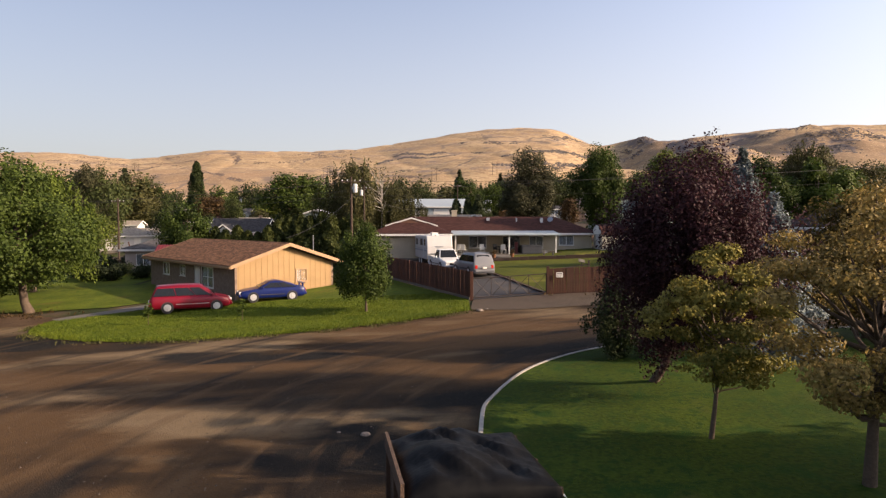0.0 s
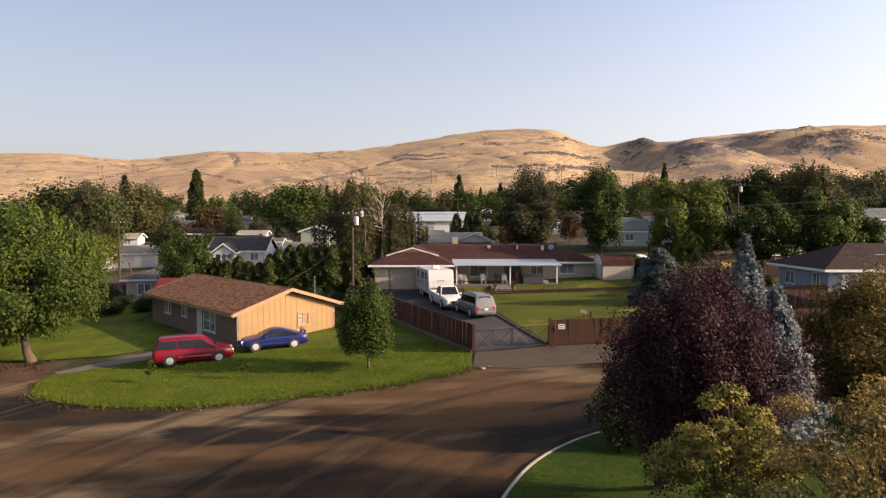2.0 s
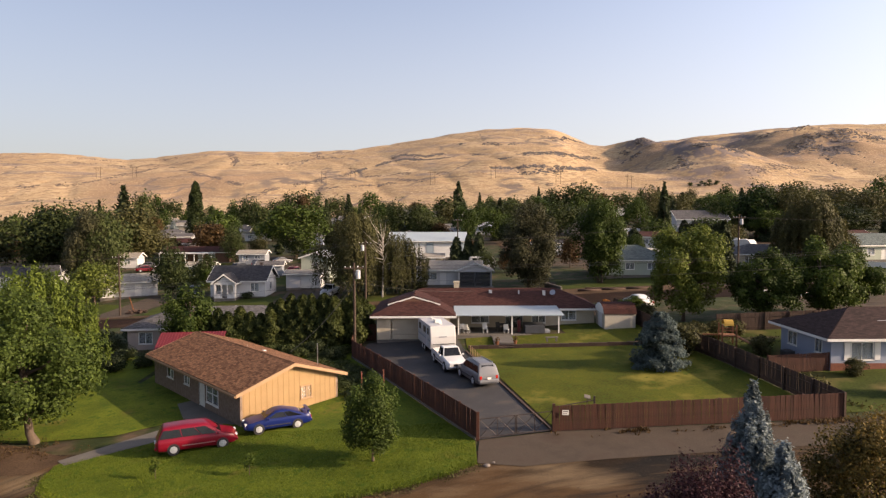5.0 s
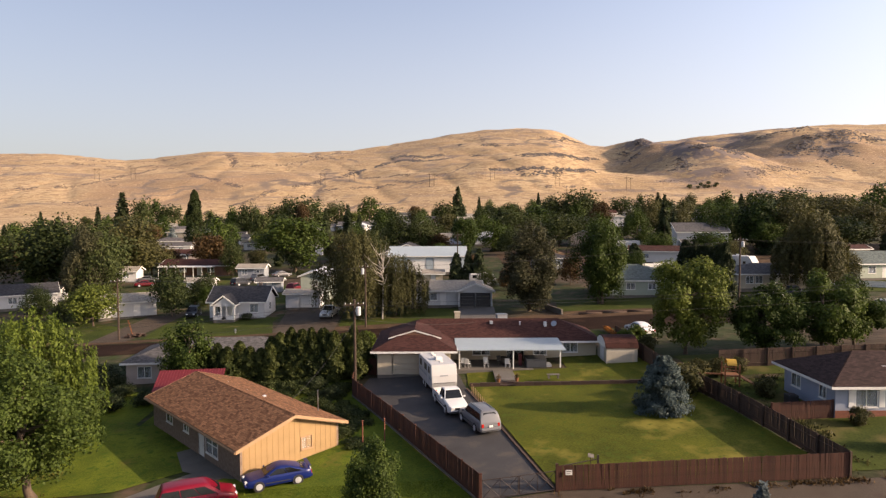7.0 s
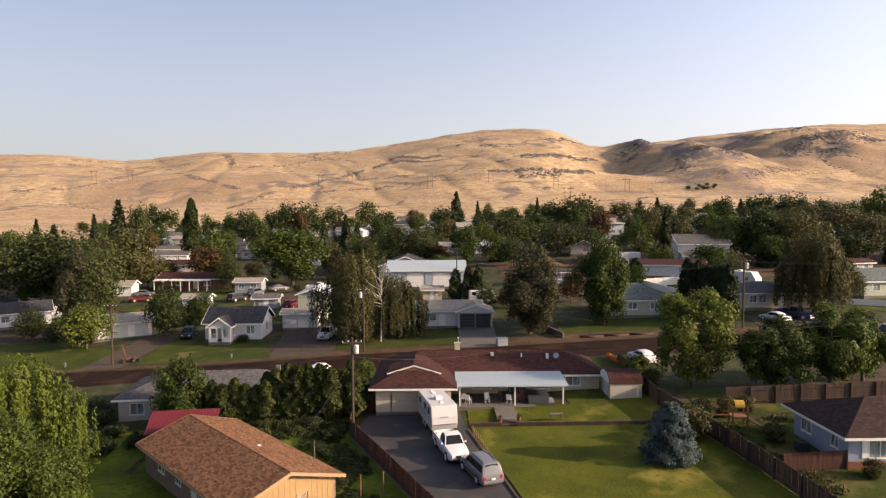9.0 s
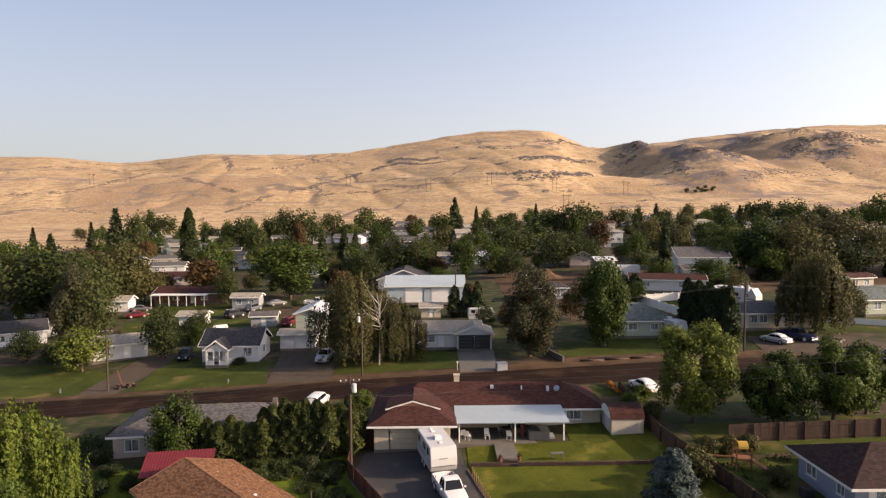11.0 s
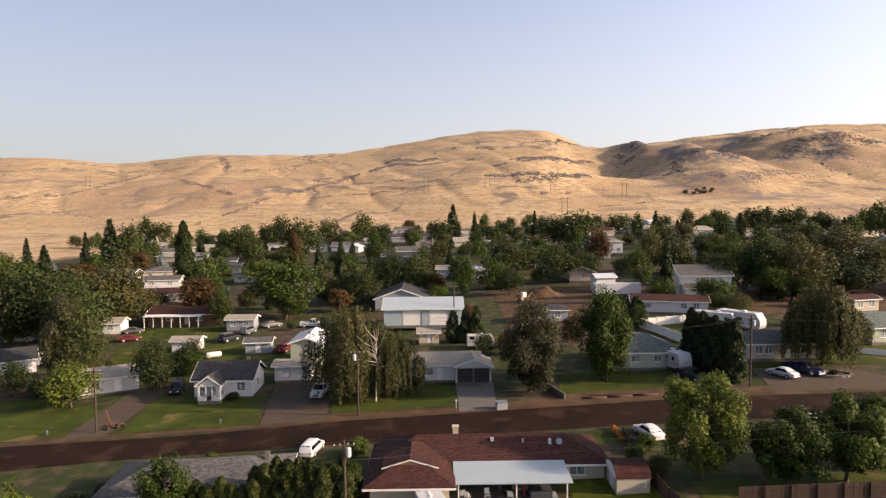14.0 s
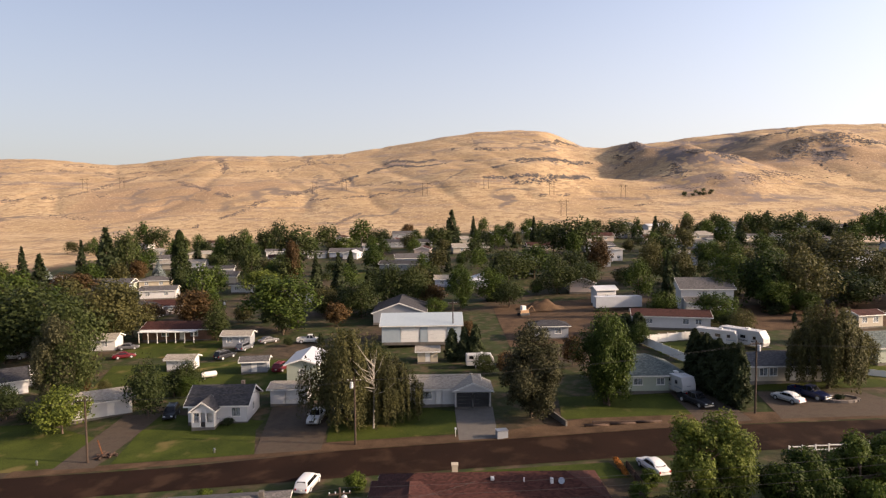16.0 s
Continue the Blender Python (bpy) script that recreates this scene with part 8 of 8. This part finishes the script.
house(-60.3, 326.55, 0, 8.84, 5.28, 2.5, 1.1, "gable", "white_siding", "grey_roof", "white", "far pale house near the foot of the hills", {"S": [("win", -2.3, 0.9, 1.2, 1.1), ("win", 1.8, 0.9, 1.3, 1.1)]})
house(76.72, 361.59, 0, 9.76, 5.9, 2.5, 1.2, "gable", "cream", "grey_roof", "white", "far cream house near the foot of the hills", {"S": [("win", -2.6, 0.9, 1.2, 1.1), ("win", 2.0, 0.9, 1.3, 1.1)]})
house(-36.13, 356.46, 0, 8.35, 5.03, 2.5, 1.0, "gable", "white_siding", "pale_roof", "white", "far white house near the foot of the hills", {"S": [("win", -2.2, 0.9, 1.2, 1.1), ("win", 1.7, 0.9, 1.3, 1.1)]})
house(-113.25, 301.87, 0, 10.91, 6.48, 2.5, 1.3, "gable", "white_siding", "pale_roof", "white", "far white row of sheds near the foot of the hills", {"S": [("win", -2.8, 0.9, 1.2, 1.1), ("win", 2.2, 0.9, 1.3, 1.1)]}, name="shed", category="shed")
house(159.8, 322.66, 6, 8.74, 5.24, 2.5, 1.1, "gable", "beige_siding", "grey_roof", "white", "far beige house near the foot of the hills", {"S": [("win", -2.2, 0.9, 1.2, 1.1), ("win", 1.8, 0.9, 1.3, 1.1)]})
# more of the town between the trees, out to the foot of the hills
FAR_KINDS = (("white_siding", "grey_roof", "white house with a grey roof in the far town"), ("beige_siding", "pale_roof", "beige house with a pale roof in the far town"),
             ("blue_siding", "grey_roof", "pale blue house in the far town"), ("white_siding", "white_metal", "white house with a bright metal roof far off"),
             ("grey_siding", "dark_roof", "grey house with a dark roof in the far town"), ("pink_siding", "maroon_roof", "pinkish house with a brown roof far off"))
town = random.Random(21)
spots = []
while len(spots) < 50:
    y = town.uniform(190, 430)
    x = town.uniform(-0.55, 0.75) * y
    if all((x - a) ** 2 + (y - c) ** 2 > 380 for a, c in spots):
        spots.append((x, y))
        wl_, rf_, lb_ = town.choice(FAR_KINDS)
        ln = town.uniform(10, 17)
        house(x, y, town.choice((-8, 0, 5, 12, 85)), ln, town.uniform(6.5, 8.5), 2.6, town.uniform(1.1, 1.9), town.choice(("gable", "gable", "hip")), wl_, rf_, "white", lb_, {"S": [("win", -ln * 0.28, 0.9, 1.4, 1.1), ("win", ln * 0.22, 0.9, 1.4, 1.1)]})
HOMES = [(o.matrix_basis.translation.x, o.matrix_basis.translation.y) for o in bpy.data.objects if o.parent is None and ("house" in o.name or o.name.split(".")[0] in ("shed", "workshop", "cottage", "garage", "outbuilding", "mobile_home")) and o.matrix_basis.translation.y > 92]
put(far_dark, -89.39, 145.99, 155, 1.45, 1.38)
put(far_dark, -72.91, 132.35, 202, 1.2, 1.36)
put(far_dark2, -46.99, 107.79, 79, 0.68, 0.78)
put(far_dark, -46.87, 117.56, 34, 0.58, 0.38)
put(wood_dark, -139.01, 289.77, 205, 1.16, 1.63)
put(wood_green, -178.94, 392.9, 148, 1.17, 1.36)
put(wood_dark, -167.9, 391.27, 113, 1.31, 1.24)
put(wood_green, -101.55, 302.63, 274, 0.81, 1.11)
put(wood_dark, -93.01, 300.72, 141, 1.01, 1.37)
put(wood_dark, -72.48, 253.02, 54, 0.83, 1.12)
put(far_dark2, -52.53, 156.34, 109, 0.62, 0.78)
put(wood_dark, -96.14, 361.87, 328, 1.2, 1.19)
put(wood_dark, -89.17, 365.73, 139, 0.97, 1.56)
put(wood_dark, -64.34, 303.08, 84, 1.71, 1.56)
put(wood_dark, -61.6, 365.45, 148, 1.45, 1.27)
put(wood_green, -42.22, 366.34, 190, 1.52, 1.32)
put(wood_dark, -31.97, 367.71, 310, 1.23, 0.95)
put(far_dark2, -20.21, 174.49, 343, 0.99, 0.85)
put(far_dark2, -13.28, 183.71, 259, 1.16, 1.1)
put(far_dark, -6.56, 183.28, 91, 0.91, 1.04)
put(wood_dark, -1.89, 223.89, 242, 0.51, 0.58)
put(wood_dark, 2.96, 341.57, 45, 1.34, 1.05)
put(far_dark3, -0.48, 171.32, 153, 0.69, 0.4)
put(far_dark, 24.09, 214.43, 149, 1.78, 1.02)
put(wood_green, 34.01, 223.31, 159, 1.48, 0.9)
put(far_dark3, 15.25, 186.25, 99, 0.99, 0.85)
put(wood_dark, 26.17, 328.78, 216, 0.82, 0.83)
put(wood_green, 37.25, 343.79, 147, 1.13, 0.78)
put(wood_dark, 62.84, 286.54, 231, 1.61, 1.4)
put(wood_dark, 53.89, 290.21, 119, 1.45, 1.22)
put(far_dark2, 35.89, 191.81, 132, 1.28, 0.93)
put(far_dark, 44.05, 192.97, 41, 1.04, 0.78)
put(wood_dark, 100.63, 350.64, 236, 1.46, 0.96)
put(wood_green, 103.88, 326.16, 143, 0.65, 1.01)
put(far_dark3, 55, 176.26, 273, 0.87, 0.99)
put(wood_green, 129.44, 284.84, 241, 1.05, 1.09)
put(far_dark3, 82.54, 178.82, 175, 1.36, 1)
put(far_dark, 82.01, 162.97, 344, 1.09, 1.25)
put(wood_dark, 173.76, 334.24, 34, 1.33, 1.22)
put(wood_dark, 171.08, 303.64, 103, 1.7, 1.29)
put(wood_green, 210.37, 298.26, 323, 1.49, 1.37)
put(far_dark2, 101.63, 160.07, 141, 1.6, 0.76)
put(far_dark, 62.87, 147.42, 182, 0.59, 0.3)
put(far_dark2, 63.43, 140.58, 301, 0.57, 0.32)
put(far_green, -61.98, 179.26, 164, 0.7, 0.67)
put(far_green, -38.37, 161.8, 324, 1.83, 1.19)
put(far_green, 6.46, 176.58, 285, 0.82, 0.95)
put(far_green, 96.03, 226.28, 101, 1.05, 0.86)
put(far_green, 25.62, 100.71, 165, 0.74, 1.16)
put(far_olive, -80.2, 161.99, 51, 1.2, 0.95)
put(far_olive, -76.45, 164.22, 31, 0.94, 0.93)
put(far_olive, 66.89, 201.5, 117, 0.79, 1.24)
put(far_olive, 135.82, 341.41, 142, 0.85, 1.14)
put(far_olive, 89.81, 156.83, 298, 1.3, 1.24)
put(far_olive, 122.48, 191.19, 315, 1.91, 1.18)
put(far_olive, 112.23, 165.94, 121, 1.09, 1.06)
put(far_rust, -129.56, 231.32, 62, 2, 0.9)
put(far_rust, -121.21, 262.68, 169, 0.96, 0.98)
put(far_rust, -65.31, 175.83, 90, 1.52, 1.07)
put(far_rust, -53.66, 241.28, 148, 0.76, 1.88)
put(far_rust, -18.5, 437.44, 235, 1.2, 1.01)
put(far_rust, 56.48, 222.44, 13, 1.01, 1.42)
put(far_rust, -79.43, 180.36, 21, 1.03, 0.62)
put(far_lime, -57.53, 102.31, 182, 0.86, 0.79)
put(far_lime, -61.51, 225.29, 357, 1.5, 0.91)
put(far_lime, -48.2, 339.82, 42, 1.24, 1.07)
put(wood_fir, -177.58, 277.29, 146, 0.84, 1.01)
put(wood_fir, -159.54, 260.14, 345, 1.17, 0.89)
put(wood_fir, -155.44, 283.04, 167, 0.88, 1.15)
put(wood_fir, -134.82, 264.61, 9, 1.75, 1.62)
put(wood_fir, -115.44, 311.45, 165, 0.96, 0.86)
put(far_fir, -37.83, 203.74, 147, 0.93, 1.07)
put(far_fir, -29.02, 192.35, 164, 0.97, 1.16)
put(wood_fir, 9.19, 344.24, 78, 1.73, 1.48)
put(wood_fir, 24.28, 398.85, 333, 0.79, 1)
put(wood_fir, 52.23, 336.22, 210, 0.78, 1.11)
put(wood_fir, 112.52, 324.03, 317, 1.05, 1.01)
put(far_fir, 54.95, 154.85, 348, 0.78, 1.12)
put(far_fir, 78.38, 199.15, 39, 1, 0.62)
put(far_blue, -159.52, 263, 150, 1.44, 1.02)
put(far_blue, -118.52, 274.83, 316, 1.16, 0.93)
put(poplar, -90.56, 229.21, 98, 1.17, 1.12)
put(arborvitae, 39.8, 138.28, 227, 1.36, 0.88)
put(arborvitae, 41.8, 136.48, 149, 1.36, 0.96)
put(arborvitae, 2.71, 129.42, 69, 0.99, 1.06)
put(arborvitae, 5.15, 128.86, 128, 0.85, 1.12)
put(arborvitae, 7.28, 128.41, 195, 0.99, 1.19)
put(far_dark, -93.34, 146.3, 30, 1.81, 1.35)
put(far_dark2, -83.94, 145.25, 100, 1.8, 1.25)
put(far_olive, -80.32, 158.26, 185, 1.7, 1.38)
put(far_dark, -63.34, 115.55, 130, 0.84, 1.19)
put(far_dark2, -45.12, 118.83, 330, 0.58, 0.51)
put(far_dark3, 63.4, 147.2, 1270, 1.1, 0.59)
# the woods thicken towards the foot of the hills and beyond the edges of the view
rnd = random.Random(77)
for k in range(300):
    y = rnd.uniform(225, 430)
    x = rnd.uniform(-0.80, 0.85) * y
    if x / y < -0.55 and y > 250 or any(abs(x - a) < 9 and -24 < y - c < 7 for a, c in HOMES):
        continue
    s = rnd.uniform(0.38, 0.85) * (1.25 if x / y > 0.35 else 1)
    put(rnd.choice((wood_dark, wood_dark, wood_green, wood_green, wood_dark, wood_olive, wood_fir)), x, y, rnd.randint(0, 359), s, s * rnd.uniform(0.75, 1.1))
# a small grove at the foot of the eastern cones
for k in range(9):
    put(wood_dark, 276 + 3.8 * k + rnd.uniform(-2, 2), 690 + rnd.uniform(-9, 9), rnd.randint(0, 359), rnd.uniform(0.38, 0.60), rnd.uniform(0.24, 0.40))
# yard trees and shrubs between the back lanes
for k in range(70):
    y = rnd.uniform(106, 150)
    x = rnd.uniform(-95, 90)
    if any(abs(x - a) < 8 and -10 < y - c < 7 for a, c in HOMES) or 12 < x < 34 and y > 126 or -68 < x < -44 and y > 130 or 36 < x < 60 and 112 < y < 130:
        continue
    s = rnd.uniform(0.22, 0.6)
    put(rnd.choice((far_dark, far_dark2, far_dark3, far_green, far_olive, far_rust, arborvitae)), x, y, rnd.randint(0, 359), s, s * rnd.uniform(0.8, 1.15))
for k in range(16):
    x, y = rnd.uniform(-150, -95), rnd.uniform(60, 200)
    put(rnd.choice((wood_dark, wood_green, wood_olive)), x, y, rnd.randint(0, 359), rnd.uniform(0.7, 1.1))
for k in range(26):
    x, y = rnd.uniform(70, 150), rnd.uniform(112, 240)
    if y < 150 and x < 118:
        continue
    put(rnd.choice((far_dark3, wood_green, far_olive, wood_olive, far_olive)), x, y, rnd.randint(0, 359), rnd.uniform(0.7, 1.1))
# fill between the houses: back yards and lanes, keeping clear of the open lots
for k in range(260):
    y = 150 + 250 * rnd.random() ** 1.2
    x = rnd.uniform(-0.80, 0.85) * y
    if x / y < -0.57 and y > 250 or 10 < x < 52 and y < 172 or -24 < x < 2 and y < 168 or any(abs(x - a) < 8 and -20 < y - c < 7 for a, c in HOMES):
        continue
    s = rnd.uniform(0.45, 1.0)
    put(rnd.choice((wood_dark, wood_green, wood_green, wood_olive, wood_fir) if y > 200 else (far_dark, far_dark2, far_dark3, far_dark3, far_green, far_fir, far_olive, far_rust, arborvitae)), x, y, rnd.randint(0, 359), s, s * rnd.uniform(0.7, 1.05))
for i, ob in enumerate(PROTOS):
    ob.matrix_basis = on(-330 - 12 * i, 300 + 6 * i)

# ---- grass blades where the lawns come near ----
def blades(name, inside, box, n, size, seed, label):
    """Short upright blades scattered over a stretch of lawn."""
    rng = np.random.default_rng(seed)
    xy = np.stack([rng.uniform(box[0], box[1], n), rng.uniform(box[2], box[3], n)], 1)
    xy = np.array([p for p in xy if inside(p[0], p[1])])
    z = np.array([ground_z(a, c) for a, c in xy]) + 0.06
    n = len(xy)
    a = rng.uniform(0, 2 * np.pi, n)
    w, h = size * 0.22 * rng.uniform(0.7, 1.4, n), size * rng.uniform(0.5, 1.2, n)
    base = np.column_stack([xy, z])
    side = np.column_stack([np.cos(a) * w, np.sin(a) * w, np.zeros(n)])
    tip = base + np.column_stack([rng.normal(size=n) * size * 0.35, rng.normal(size=n) * size * 0.35, h])
    v = np.stack([base - side, base + side, tip], 1).reshape(-1, 3)
    me = bpy.data.meshes.new(name)
    me.vertices.add(3 * n)
    me.vertices.foreach_set("co", v.astype(np.float32).ravel())
    me.loops.add(3 * n)
    me.loops.foreach_set("vertex_index", np.arange(3 * n, dtype=np.int32))
    me.polygons.add(n)
    me.polygons.foreach_set("loop_start", np.arange(0, 3 * n, 3, dtype=np.int32))
    me.materials.append(M["blade"])
    me.update(calc_edges=True)
    return tagged(new(name, me), label, "grass", kind="stuff")


FRONT = smooth_line([(-23.2, 36.2), (-22.3, 33.4), (-20.5, 31.9), (-17, 30.3), (-13.1, 29.6), (-9, 29.8), (-5.2, 30.7), (-1.5, 32.0), (1.5, 33.9)], 6)
fx_, fy_ = [p[0] for p in FRONT], [p[1] for p in FRONT]
kx_, ky_ = [p[0] for p in KERB], [p[1] for p in KERB]
blades("grass", lambda x, y: y > np.interp(x, fx_, fy_) - 0.25 + 0.3 * noise.noise(Vector((x, y, 0))) and not (x < -14 and y > 37 + (x + 22) * 0.6), (-23, 1.5, 29, 40), 90000, 0.065, 90, "uneven mown grass of the front lawn")
blades("grass", lambda x, y: y < np.interp(x, kx_[8:], ky_[8:]) - 0.2 and x > np.interp(y, ky_, kx_) + 0.2, (0.8, 14, 8, 24.5), 130000, 0.055, 91, "short mown grass of the corner lawn")
blades("grass", lambda x, y: -0.3 < y - np.interp(x, fx_, fy_) < 0.5, (-23, 1.5, 29, 37), 26000, 0.12, 92, "longer rough grass along the road edge")


def weeds(name, path, n, size, seed, material, label, spread=0.5):
    """Ragged dry stalks along a line."""
    rng = np.random.default_rng(seed)
    t = np.sort(rng.uniform(0, len(path) - 1, n))
    px = np.interp(t, range(len(path)), [q[0] for q in path]) + rng.normal(size=n) * spread
    py = np.interp(t, range(len(path)), [q[1] for q in path]) + rng.normal(size=n) * spread
    keep = np.array([noise.noise(Vector((a * 0.6, c * 0.6, seed))) > -0.05 for a, c in zip(px, py)])
    px, py = px[keep], py[keep]
    z = np.array([ground_z(a, c) for a, c in zip(px, py)]) + size * rng.uniform(0.2, 0.7, len(px))
    return tagged(new(name, leaf_mesh(name, np.column_stack([px, py, z]), size * 0.4, M[material], rng, 1.2, 2.6)), label, "weeds", kind="stuff")


weeds("weeds", [(6.6, 37.3), (14, 37.2), (24.6, 37.2), (34, 37.0)], 2600, 0.22, 93, "leaf_rust", "dry weeds along the foot of the fence", 0.22)
weeds("weeds", [(-23.4, 35.6), (-22.6, 33.2), (-20.7, 31.5), (-17, 29.9), (-13.1, 29.2), (-9, 29.4), (-5.2, 30.3), (-1.5, 31.6), (1.6, 33.6)], 2600, 0.13, 94, "leaf_olive", "dry grass tufts at the edge of the road", 0.25)
weeds("weeds", [(24.6, 38.6), (26, 44), (24.4, 52), (23.5, 57), (38, 57), (60, 56.5)], 3600, 0.3, 95, "leaf_olive", "rough dry weeds in the neighbouring yard", 0.7)
weeds("weeds", [(-40, 42), (-30, 39.6), (-24, 38.4)], 1500, 0.16, 96, "leaf_rust", "fallen leaves and dry grass under the big tree", 0.9)

# ---- loose gravel on the road ----
def pebbles():
    rng = np.random.default_rng(31)
    n = 2600
    y = 8 + 24 * rng.random(n) ** 1.3
    x = rng.uniform(-0.75, 0.35, n) * y
    keep = [i for i in range(n) if x[i] < np.interp(y[i], ky_, kx_) - 0.25 and not (y[i] > np.interp(x[i], fx_, fy_) - 0.4)]
    v, f = [], []
    for i in keep:
        s = 0.008 + 0.020 * rng.random() ** 4
        k, z = len(v), ground_z(x[i], y[i]) + 0.018
        a = rng.uniform(0, 6.28)
        for q in range(4):
            v.append((x[i] + math.cos(a + q * 1.57) * s * rng.uniform(0.8, 1.3), y[i] + math.sin(a + q * 1.57) * s * rng.uniform(0.8, 1.3), z))
        v.append((x[i], y[i], z + s * 1.0))
        f += [(k, k + 1, k + 4), (k + 1, k + 2, k + 4), (k + 2, k + 3, k + 4), (k + 3, k, k + 4)]
    me = bpy.data.meshes.new("road_gravel")
    me.from_pydata(v, [], f)
    me.materials.append(mat("pebble", (0.07, 0.05, 0.036), 0.9, 0.5, 1, 10, 0, island=0.8, tint=(0.21, 0.165, 0.13)))
    tagged(new("road_gravel", me), "scattered pale gravel on the dusty road", "gravel", kind="stuff")


pebbles()
